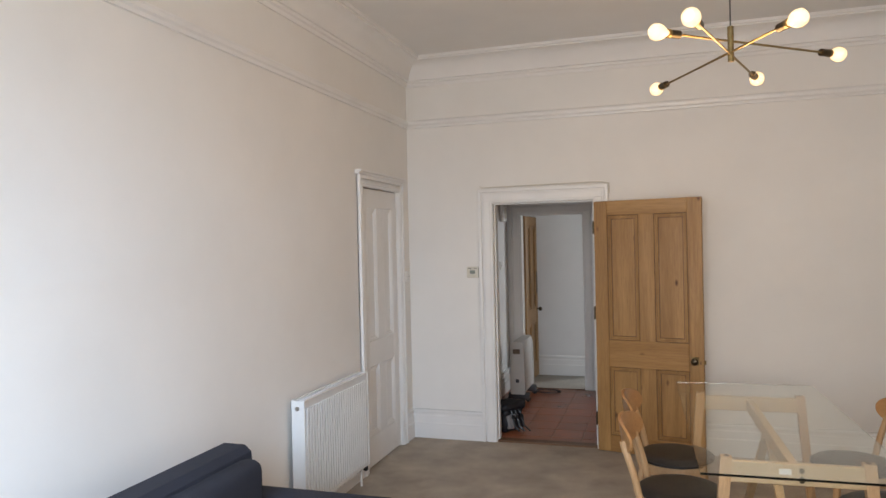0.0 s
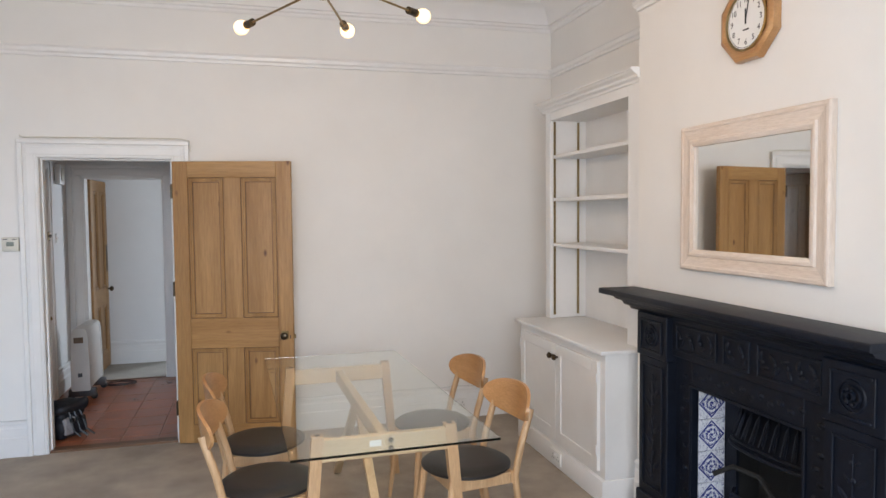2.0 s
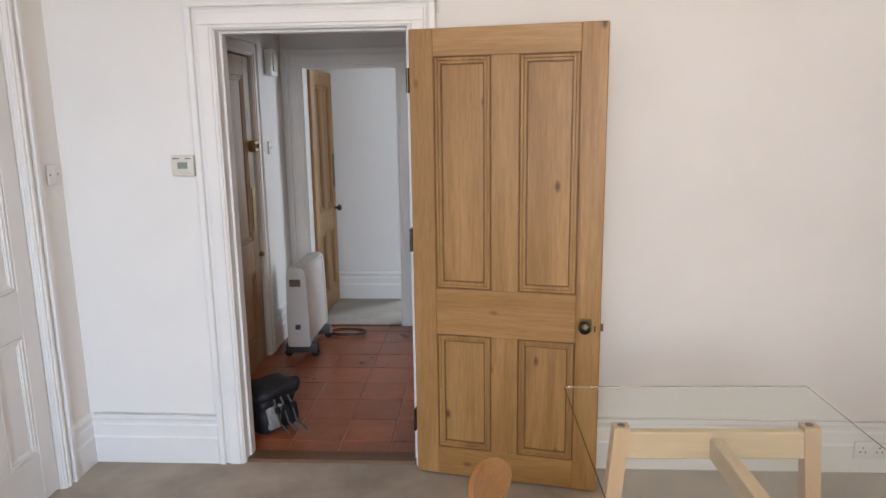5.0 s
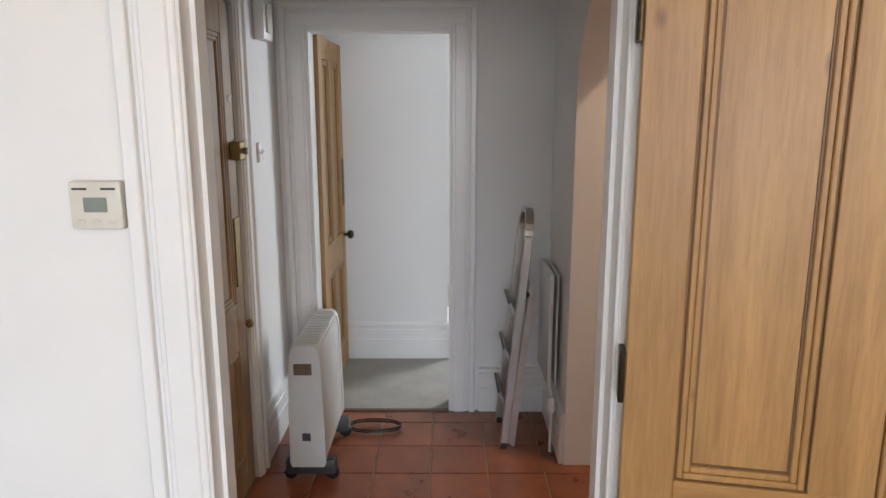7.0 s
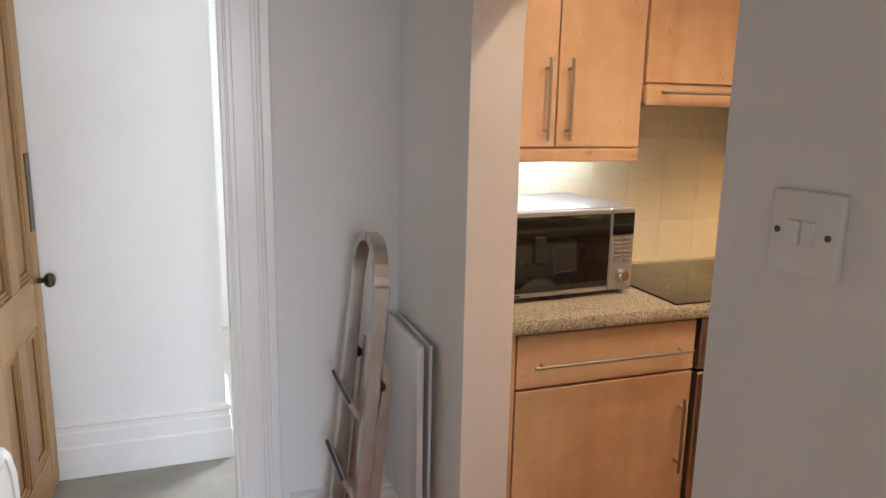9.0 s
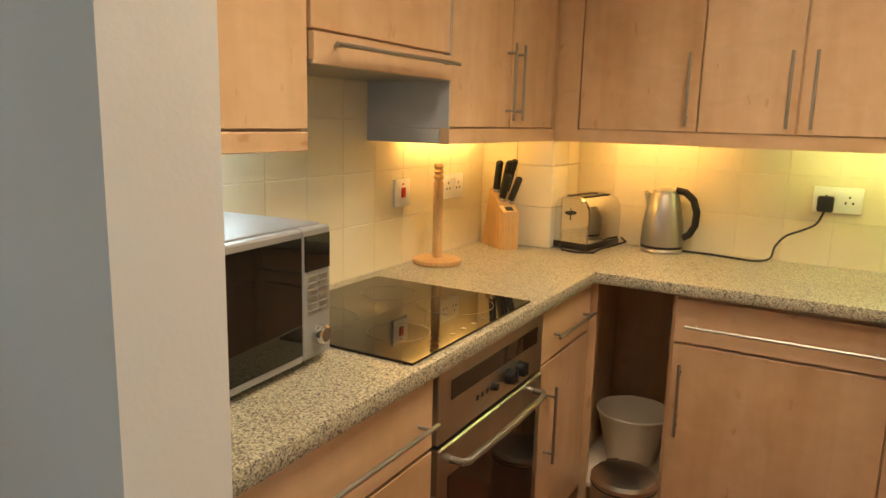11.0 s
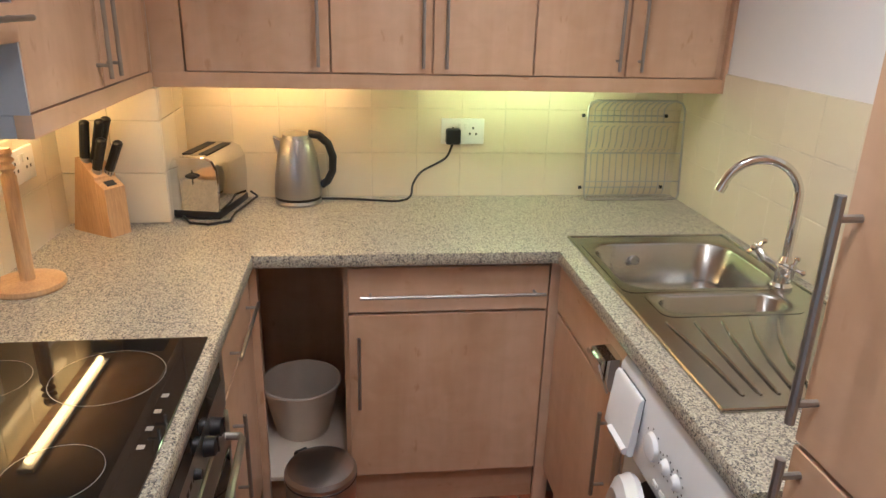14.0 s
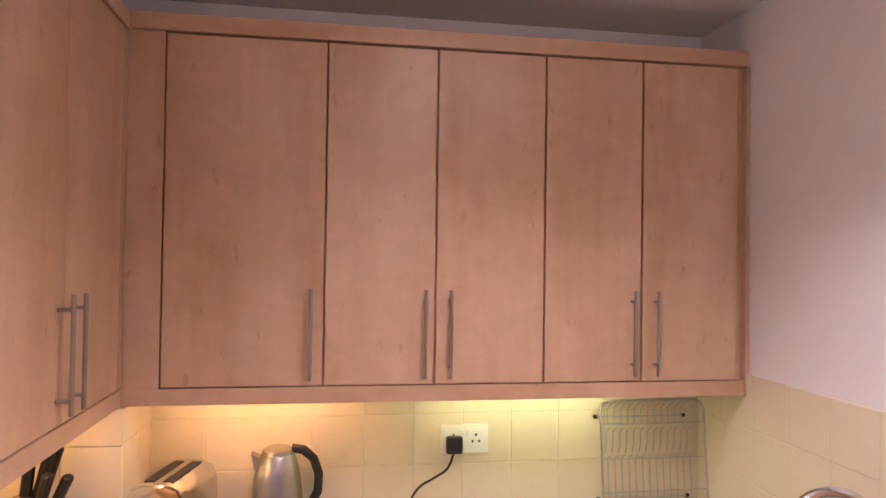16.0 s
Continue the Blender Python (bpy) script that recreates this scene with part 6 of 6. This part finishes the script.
# ---- wall units ----
u = thing("wall_cabinet", fixed=(2.2, 2.15, 1.355), label="maple two-door wall cabinet over the microwave", category="cabinet", group="kitchen wall cabinets")
part("body", B(1.9, 2.514, 2.02, 2.285, 1.356, 2.3), MAPLE, u)
part("light_pelmet", B(1.9, 2.514, 2.0, 2.03, 1.316, 1.3555, 0.002), MAPLE_X, u)
part("cornice", B(1.9, 2.514, 1.992, 2.285, 2.301, 2.345, 0.004), MAPLE_X, u)
for x0, x1, hx in ((1.902, 2.21, 2.17), (2.212, 2.513, 2.245)):
    d = front_y(u, "door", x0, x1, 1.36, 2.298, 2.0, -1)
    bar_handle(d, (hx, 2.0, 1.382), (hx, 2.0, 1.625), (0, -1, 0))
u = thing("cooker_hood", fixed=(2.81, 2.15, 1.5), label="maple cabinet with a pull-out cooker hood", category="cooker hood")
part("body", B(2.52, 3.098, 2.02, 2.285, 1.505, 2.3), MAPLE, u)
part("hood_slide", B(2.522, 3.096, 1.995, 2.285, 1.492, 1.504, 0.002), SATIN, u)
d = front_y(u, "hood_front", 2.522, 3.096, 1.492, 1.56, 1.992, -1, MAPLE_X)
bar_handle(d, (2.56, 1.992, 1.535), (3.085, 1.992, 1.535), (0, -1, 0))
front_y(u, "door", 2.522, 3.096, 1.564, 2.298, 2.0, -1)
part("cornice", B(2.516, 3.098, 1.992, 2.285, 2.301, 2.345, 0.004), MAPLE_X, u)
u = thing("wall_cabinet", fixed=(3.49, 2.15, 1.355), label="maple two-door wall cabinet beside the cooker hood", category="cabinet", group="kitchen wall cabinets")
part("body", B(3.108, 3.88, 2.02, 2.285, 1.364, 2.3), MAPLE, u)
part("side_panel", B(3.1, 3.107, 2.002, 2.285, 1.364, 2.3), DAYLIT_PANEL, u, "laminate side panel with daylight painted in as blue-grey")
part("corner_filler", B(3.874, 3.9025, 2.0, 2.018, 1.366, 2.298), MAPLE, u)
part("light_pelmet", B(3.1, 3.93, 1.9992, 2.03, 1.32, 1.364), MAPLE_X, u)
part("light_pelmet", B(3.1, 3.116, 2.0305, 2.285, 1.32, 1.3635, 0.002), DAYLIT_PANEL, u)
part("cornice", B(3.1, 3.90, 1.992, 2.285, 2.301, 2.345, 0.004), MAPLE_X, u)
for x0, x1, hx in ((3.104, 3.50, 3.468), (3.503, 3.872, 3.538)):
    d = front_y(u, "door", x0, x1, 1.366, 2.298, 2.0, -1)
    bar_handle(d, (hx, 2.0, 1.39), (hx, 2.0, 1.63), (0, -1, 0))
for n, (y0, y1, doors) in enumerate(((1.487, 1.999, ((1.487, 1.904, 1.521),)), (0.87, 1.486, ((1.184, 1.485, 1.212), (0.871, 1.181, 1.142))), (0.25, 0.869, ((0.577, 0.868, 0.606), (0.274, 0.574, 0.535))))):
    u = thing("wall_cabinet", fixed=(4.05, (y0 + y1) / 2, 1.36), label="maple wall cabinet with slab doors above the worktop", category="cabinet", group="kitchen wall cabinets")
    part("body", B(3.92, KX - 0.002, y0, min(y1, 1.99), 1.364, 2.3), MAPLE, u)
    part("light_pelmet", B(3.90, 3.93, y0 - 0.001, y1, 1.32, 1.364), MAPLE_Y, u)
    part("cornice", B(3.888, KX - 0.002, y0 - 0.001, min(y1, 1.99), 2.301, 2.345), MAPLE_Y, u)
    if n == 0:
        part("corner_filler", B(3.903, 3.919, 1.908, 1.999, 1.364, 2.3), MAPLE, u)
    if n == 2:
        part("end_panel", B(3.895, KX - 0.003, 0.238, 0.2495, 1.32, 2.3), MAPLE, u)
    for a, b, hy in doors:
        d = front_x(u, "door", a, b, 1.366, 2.298, 3.90)
        bar_handle(d, (3.90, hy, 1.386), (3.90, hy, 1.628), (-1, 0, 0))


def strip_light(x0, x1, y0, y1, z, material, label):
    ob = thing("strip_light", fixed=((x0 + x1) / 2, (y0 + y1) / 2, z), label=label, category="light", group="strip lights under the wall cabinets")
    part("housing", B(x0, x1, y0, y1, z - 0.012, z, 0.002), WHITEP, ob)
    if x1 - x0 > y1 - y0:
        c = (y0 + y1) / 2
        part("tube", R((x0 + 0.02, c, z - 0.022), (x1 - 0.02, c, z - 0.022), 0.009, seg=10), material, ob)
    else:
        c = (x0 + x1) / 2
        part("tube", R((c, y0 + 0.02, z - 0.022), (c, y1 - 0.02, z - 0.022), 0.009, seg=10), material, ob)


strip_light(3.26, 3.82, 2.205, 2.245, 1.363, TUBE_WARM, "lit warm strip light under a wall cabinet")
strip_light(2.0, 2.45, 2.09, 2.13, 1.355, TUBE_WHITE, "lit white strip light over the microwave")
strip_light(3.99, 4.03, 1.45, 1.88, 1.363, TUBE_WARM, "lit warm strip light under a wall cabinet")
strip_light(3.99, 4.03, 0.55, 1.15, 1.363, TUBE_GREEN, "lit greenish strip light under a wall cabinet")

# ---- sockets ----
switch_plate("cooker_switch", "white cooker switch with a red rocker", "red", 1, pose(3.285, KN - 0.009, 1.15), w=0.088, h=0.088)
switch_plate("wall_socket", "white double socket on the cream tiles", "socket", 2, pose(3.62, KN - 0.009, 1.15), w=0.15, h=0.088, category="socket")
switch_plate("wall_socket", "white double socket with a black plug in it", "socket", 2, pose(KX - 0.009, 1.043, 1.147, 0, 0, -90), w=0.152, h=0.09, category="socket")

# ---- things on the worktop ----
mw = thing("microwave", pose(2.20, 2.06, 0.91, 0, 0, 4), "silver microwave oven with a black glass door", "microwave")
part("body", B(-0.235, 0.235, -0.165, 0.19, 0.012, 0.275, 0.006, 2), SILVERP, mw)
dr = part("door", B(-0.233, 0.14, -0.19, -0.166, 0.016, 0.272, 0.004), SILVERP, mw)
part("window", B(-0.225, 0.137, -0.1925, -0.1895, 0.032, 0.258, 0.001), BLACKG, dr)
part("door_pull", B(-0.13, -0.09, -0.197, -0.192, 0.12, 0.2, 0.003), BLACKP, dr)
pn = part("control_panel", B(0.143, 0.233, -0.188, -0.166, 0.016, 0.272, 0.004), SILVERP, mw)
part("display", B(0.15, 0.227, -0.1905, -0.187, 0.19, 0.258), BLACKG, pn)
for i in range(6):
    for j in range(2):
        part("button", B(0.158 + j * 0.035, 0.185 + j * 0.035, -0.1905, -0.1875, 0.105 + i * 0.0135, 0.113 + i * 0.0135, 0.001), SATIN, pn)
part("knob", L([(0.002, 0), (0.021, 0.001), (0.018, 0.018), (0.014, 0.021), (0.002, 0.021)], axis="Y", m=Matrix.Translation((0.19, -0.188, 0.062)) @ Matrix.Diagonal((1, -1, 1, 1))), CHROME, pn)
for x in (-0.2, 0.2):
    for y in (-0.13, 0.15):
        part("foot", R((x, y, 0.0), (x, y, 0.013), 0.012), BLACKP, mw)
part("printed_mark", B(-0.22, -0.17, -0.1905, -0.1897, 0.02, 0.027), INK, dr)

rh = thing("kitchen_roll_holder", pose(3.385, 2.195, 0.91), "turned beech kitchen roll holder standing empty", "roll holder")
part("base", L([(0.02, 0), (0.08, 0), (0.083, 0.006), (0.081, 0.015), (0.072, 0.019), (0.02, 0.02)], seg=32), BEECH, rh)
part("pole", L([(0.017, 0.019), (0.0165, 0.27), (0.011, 0.28), (0.018, 0.29), (0.011, 0.299), (0.018, 0.308), (0.012, 0.316), (0.017, 0.325), (0.013, 0.335), (0.002, 0.337)], seg=20), BEECH, rh)

kb = thing("knife_block", pose(3.77, 2.102, 0.91, 0, 0, -34), "beech knife block full of black-handled knives", "knife block")
part("block", extrude(bmesh.new(), [(0.028, 0.0), (0.155, 0.0), (0.104, 0.222), (0.094, 0.226), (0.034, 0.172)], -0.035, 0.035, "x"), BEECH, kb)
part("front_block", E([(-0.004, 0.0), (0.0272, 0.0), (0.0352, 0.165), (0.0, 0.142)], -0.034, 0.034, "x"), BEECH, kb)
part("slot", box(bmesh.new(), -0.016, 0.016, 0.004, 0.024, -0.002, 0.0015, m=Matrix.Translation((0, 0.004, 0.145)) @ Matrix.Rotation(radians(33), 4, "X")), INK, kb)
for x, y, z, ln, lean in ((-0.018, 0.088, 0.214, 0.122, 0.22), (0.004, 0.078, 0.208, 0.135, 0.36), (0.02, 0.082, 0.21, 0.14, 0.40), (-0.012, 0.054, 0.186, 0.11, 0.42), (0.02, 0.048, 0.18, 0.112, 0.58)):
    up = Vector((x * 1.5, -lean, 1)).normalized()
    p = Vector((x, y, z - 0.012))
    k = T([p, p + up * ln * 0.2, p + up * ln * 0.55, p + up * ln * 0.9, p + up * ln], 0.0135, seg=10)
    ball(k, p + up * ln, 0.0145, (1, 1, 0.8), seg=10)
    part("knife_handle", k, BLACKP, kb)
    part("bolster", R(p - up * 0.006, p + up * 0.022, 0.0138, seg=10), STEEL, kb)

ts = thing("toaster", pose(4.03, 1.89, 0.91, 0, 0, -12), "chrome two-slice toaster on a black base", "toaster")
part("base", B(-0.125, 0.125, -0.078, 0.078, 0.004, 0.03, 0.006, 2), BLACKP, ts)
bm = bmesh.new()
prof = [(-0.076, 0.03), (-0.079, 0.11), (-0.076, 0.165), (-0.062, 0.192), (-0.035, 0.203), (0.035, 0.203), (0.062, 0.192), (0.076, 0.165), (0.079, 0.11), (0.076, 0.03)]
extrude(bm, prof, -0.118, 0.118, "x")
part("shell", bm, CHROME, ts, smooth=50)
for x in (-0.126, 0.118):
    part("end_plate", E([(a * 0.97, 0.03 + (b - 0.03) * 0.97) for a, b in prof], x, x + 0.008, "x"), CHROME, ts)
part("lever", ball(bmesh.new(), (-0.134, 0.0, 0.142), 1.0, seg=14, m=Matrix.Translation((-0.134, 0, 0.142)) @ Matrix.Diagonal((0.009, 0.021, 0.008, 1)) @ Matrix.Translation((0.134, 0, -0.142))), BLACKP, ts)
part("lever_slot", B(-0.1275, -0.1262, -0.0015, 0.0015, 0.115, 0.16), INK, ts)
for y in (-0.026, 0.026):
    part("slot", B(-0.095, 0.095, y - 0.014, y + 0.014, 0.2025, 0.2045), INK, ts)
pts = [(-0.13, 0.04, 0.012), (-0.17, 0.0, 0.005), (-0.175, -0.06, 0.005), (-0.13, -0.11, 0.005), (-0.06, -0.1, 0.01), (0.04, -0.105, 0.012), (0.11, -0.115, 0.02), (0.13, -0.085, 0.03)]
part("flex", T(pts, 0.004, seg=6), BLACKP, ts)

kt = thing("kettle", pose(4.105, 1.615, 0.91, 0, 0, 0), "brushed steel electric kettle with a black handle", "kettle")
part("power_base", L([(0.02, 0), (0.076, 0), (0.079, 0.008), (0.076, 0.016), (0.02, 0.017)], seg=32), STEEL, kt)
part("foot_band", L([(0.02, 0.017), (0.077, 0.017), (0.078, 0.026), (0.02, 0.027)], seg=32), BLACKP, kt)
part("body", L([(0.02, 0.027), (0.079, 0.027), (0.079, 0.05), (0.074, 0.11), (0.065, 0.17), (0.055, 0.21), (0.048, 0.224), (0.02, 0.226)], seg=36), STEEL, kt)
part("lid", L([(0.047, 0.2245), (0.044, 0.236), (0.028, 0.245), (0.01, 0.248), (0.001, 0.2485)], seg=28), STEEL, kt)
part("spout", E([(0.05, 0.215), (0.075, 0.228), (0.07, 0.205), (0.062, 0.17), (0.05, 0.17)], -0.018, 0.018, "x"), STEEL, kt)
hp = [(0, -0.04, 0.238), (0, -0.075, 0.232), (0, -0.105, 0.205), (0, -0.12, 0.16), (0, -0.118, 0.11), (0, -0.1, 0.075), (0, -0.078, 0.06)]
part("handle", T(hp, 0.0135, seg=10), BLACKP, kt, "black loop handle")
pl = thing("plug_and_flex", fixed=(4.15, 1.2, 0.915), label="black plug with a flex trailing to the kettle", category="cable")
part("plug", B(KX - 0.05, KX - 0.0205, 1.053, 1.105, 1.105, 1.16, 0.008, 2), BLACKP, pl)
pts = [(4.13, 1.54, 0.915), (4.12, 1.44, 0.916), (4.1, 1.34, 0.915), (4.09, 1.27, 0.916), (4.1, 1.23, 0.93), (4.115, 1.22, 0.97), (4.13, 1.19, 1.01), (4.14, 1.14, 1.035), (4.145, 1.1, 1.06), (4.148, 1.08, 1.105)]
sm = []
for i in range(len(pts) - 1):
    p0, p1, p2, p3 = (Vector(pts[max(0, min(len(pts) - 1, k))]) for k in (i - 1, i, i + 1, i + 2))
    for j in range(5):
        t = j / 5
        sm.append(0.5 * (2 * p1 + (p2 - p0) * t + (2 * p0 - 5 * p1 + 4 * p2 - p3) * t * t + (3 * p1 - p0 - 3 * p2 + p3) * t ** 3))
part("flex", T(sm + [Vector(pts[-1])], 0.004, seg=8), BLACKP, pl)

rk = thing("dish_rack", pose(4.095, 0.425, 0.91, 0, 7, 0), "chrome wire dish rack stood on end against the tiles", "dish rack")
W, HT = 0.178, 0.355
corner = [(0, -W, 0.02), (0, -W, HT - 0.03), (0.006, -W + 0.008, HT - 0.008), (0.008, -W + 0.03, HT), (0.008, W - 0.03, HT), (0.006, W - 0.008, HT - 0.008), (0, W, HT - 0.03), (0, W, 0.02), (0, W - 0.008, 0.006), (0, W - 0.02, 0.004), (0, -W + 0.02, 0.004), (0, -W + 0.008, 0.006), (0, -W, 0.02)]
part("rim", T(corner, 0.0036, seg=8), ALU, rk)
for x, z, y0, y1 in ((0.03, 0.302, -W + 0.055, W + 0.006), (-0.003, 0.282, -W, W), (-0.003, 0.172, -W, W), (-0.003, 0.07, -W, W), (0.03, 0.045, -W + 0.055, W + 0.006), (0.055, 0.012, -W + 0.02, W - 0.02)):
    part("cross_wire", T([(x, y0, z), (x, y1, z)], 0.0023, seg=6), ALU, rk)
for i in range(13):
    y = -W + 0.058 + i * (2 * W - 0.075) / 12
    part("tine", T([(0.0, y - 0.026, 0.005), (0.03, y, 0.008), (0.008, y, 0.03), (-0.004, y, 0.06), (-0.004, y, 0.172), (-0.007, y - 0.004, 0.183), (-0.009, y - 0.013, 0.186)], 0.0019, seg=5), ALU, rk)
    part("tine", T([(0.02, y, 0.19), (0.006, y, 0.215), (0.002, y, 0.255), (-0.003, y - 0.004, 0.265), (-0.005, y - 0.012, 0.268)], 0.0019, seg=5), ALU, rk)
    part("tine", T([(0.03, y + 0.006, 0.275), (0.03, y + 0.006, 0.325), (0.022, y - 0.004, 0.342), (0.01, y - 0.018, 0.352)], 0.0019, seg=5), ALU, rk)
for y, z in ((W + 0.006, 0.302), (-W + 0.055, 0.302), (W + 0.006, 0.045), (-W + 0.055, 0.045)):
    part("rubber_foot", R((0.03, y - 0.004, z), (0.03, y + 0.006, z), 0.006, seg=10), BLACKP, rk)

# ---- bins ----
pb = thing("pedal_bin", pose(3.472, 1.532, 0), "small brushed steel pedal bin in the niche", "bin")
part("body", L([(0.02, 0.006), (0.115, 0.006), (0.118, 0.012), (0.118, 0.262), (0.02, 0.263)], seg=36), STEEL, pb)
part("foot_ring", L([(0.02, 0.0), (0.12, 0.0), (0.121, 0.014), (0.119, 0.02), (0.02, 0.021)], seg=36), BLACKP, pb)
part("lid", L([(0.12, 0.264), (0.121, 0.278), (0.112, 0.29), (0.07, 0.299), (0.001, 0.302)], seg=36), STEEL, pb, "domed steel lid")
part("lid_band", L([(0.119, 0.258), (0.1215, 0.259), (0.1215, 0.264), (0.119, 0.265)], ring=True, seg=36), GREYP, pb)
part("pedal", E([(-0.175, 0.012), (-0.11, 0.02), (-0.11, 0.034), (-0.17, 0.03)], -0.035, 0.03, "x"), BLACKP, pb)
pb.matrix_world = pose(3.472, 1.532, 0, 0, 0, -55) @ Matrix.Diagonal((0.87, 0.87, 1.0, 1))
part("lid_hinge", B(-0.025, 0.025, 0.112, 0.135, 0.25, 0.285, 0.004), BLACKP, pb)
wb = thing("waste_basket", pose(3.895, 1.617, 0.1405), "plain off-white plastic waste basket behind the pedal bin", "bin")
part("tub", L([(0.02, 0.0), (0.088, 0.0), (0.091, 0.004), (0.132, 0.188), (0.13, 0.19), (0.086, 0.012), (0.02, 0.01)], seg=36), PALEBIN, wb)
part("rim", L([(0.1295, 0.186), (0.137, 0.187), (0.138, 0.192), (0.136, 0.196), (0.131, 0.196)], ring=True, seg=36), PALEBIN, wb)


# ---- tiles of walls and floors ----
def laid(me, parent, m):
    ob = new(me.name, me)
    ob.parent = parent
    ob.matrix_local = m
    return ob


TP = 0.157
wall_tile = mesh_of("tile", B(-TP / 2 + 0.0008, TP / 2 - 0.0008, -0.008, 0.0, -TP / 2 + 0.0008, TP / 2 - 0.0008, 0.0018), CTILE)


def tile_field(parent, origin, angle, u0, u1, rows, z0=0.911, top=9.0):
    """Square tiles on a wall; u runs along the wall from origin; cut tiles at the ends get a mesh of their own."""
    base = Matrix.Translation(origin) @ Matrix.Rotation(radians(angle), 4, "Z")
    k = 0
    while u0 + k * TP < u1 - 0.01:
        a, b = u0 + k * TP, min(u1, u0 + (k + 1) * TP)
        cut = [min(TP, top - z0 - r * TP) for r in range(rows)]
        me = wall_tile if b - a > TP - 0.002 else mesh_of("tile", B(-(b - a) / 2 + 0.0008, (b - a) / 2 - 0.0008, -0.008, 0.0, -TP / 2 + 0.0008, TP / 2 - 0.0008, 0.0018), CTILE)
        for r in range(rows):
            if cut[r] < TP - 0.002:
                h = cut[r]
                low = mesh_of("tile", B(-(b - a) / 2 + 0.0008, (b - a) / 2 - 0.0008, -0.008, 0.0, -TP / 2 + 0.0008, h - TP / 2 - 0.0008, 0.0018), CTILE)
                laid(low, parent, base @ Matrix.Translation(((a + b) / 2, 0, z0 + (r + 0.5) * TP)))
                continue
            laid(me, parent, base @ Matrix.Translation(((a + b) / 2, 0, z0 + (r + 0.5) * TP)))
        k += 1


def grout_bed(name, bm, label):
    return structure(name, bm, CGROUT, label, "tile bed")


tile_field(wall_left, (0, KN - 0.0015, 0), 0, 1.885 + 0.0, 3.884, 4)
tile_field(pier, (3.8835, KN, 0), -90, 0.0, 0.3045, 3, top=1.319)
tile_field(pier, (3.885, 1.9935, 0), 0, 0.0, 0.294, 3, top=1.319)
tile_field(wall_back, (KX - 0.0015, 1.994, 0), -90, 0.004, 1.757, 3)
tile_field(wall_right, (KX, KS + 0.0015, 0), 180, 0.01, 1.65, 3)
grout_bed("trim_tile_bed_north", B(1.892, 3.884, KN - 0.0087, KN - 0.0005, 0.91, 1.53), "cream grout between wall tiles")
grout_bed("trim_tile_bed_east", B(KX - 0.0087, KX - 0.0005, 0.237, 1.993, 0.91, 1.363), "cream grout between wall tiles")
grout_bed("trim_tile_bed_south", B(2.53, KX - 0.009, KS + 0.0005, KS + 0.0087, 0.91, 1.382), "cream grout between wall tiles")

FP = 0.2545
floor_hall = bpy.data.objects["floor_hall"]
floor_kitchen = bpy.data.objects["floor_kitchen"]
quarry = mesh_of("tile", B(-FP / 2 + 0.003, FP / 2 - 0.003, -FP / 2 + 0.003, FP / 2 - 0.003, -0.006, 0.0, 0.002), TERRA)


def clip_tile(cx, cy, x0, x1, y0, y1):
    a, b = max(x0, cx - FP / 2 + 0.003), min(x1, cx + FP / 2 - 0.003)
    c, d = max(y0, cy - FP / 2 + 0.003), min(y1, cy + FP / 2 - 0.003)
    if b - a < 0.012 or d - c < 0.012:
        return None, None
    if b - a > FP - 0.007 and d - c > FP - 0.007:
        return quarry, (cx, cy)
    return mesh_of("tile", B(-(b - a) / 2, (b - a) / 2, -(d - c) / 2, (d - c) / 2, -0.006, 0.0, 0.002), TERRA), ((a + b) / 2, (c + d) / 2)


for parent, x0, x1, y0, y1 in ((floor_hall, 0.40, 1.89, 0.105, 2.135), (floor_kitchen, 1.892, 3.66, 0.74, 1.785), (floor_kitchen, 3.66, 3.70, 1.46, 1.775)):
    for i in range(-3, 16):
        for j in range(-2, 10):
            me, c = clip_tile(0.903 + (i - 2) * FP + FP / 2, 0.738 + (j - 3) * FP + FP / 2 - (0.0 if parent == floor_hall else 0.105), x0, x1, y0, y1)
            if me:
                laid(me, parent, pose(c[0], c[1], random.uniform(-0.0006, 0.0006), random.uniform(-0.12, 0.12), random.uniform(-0.12, 0.12)))
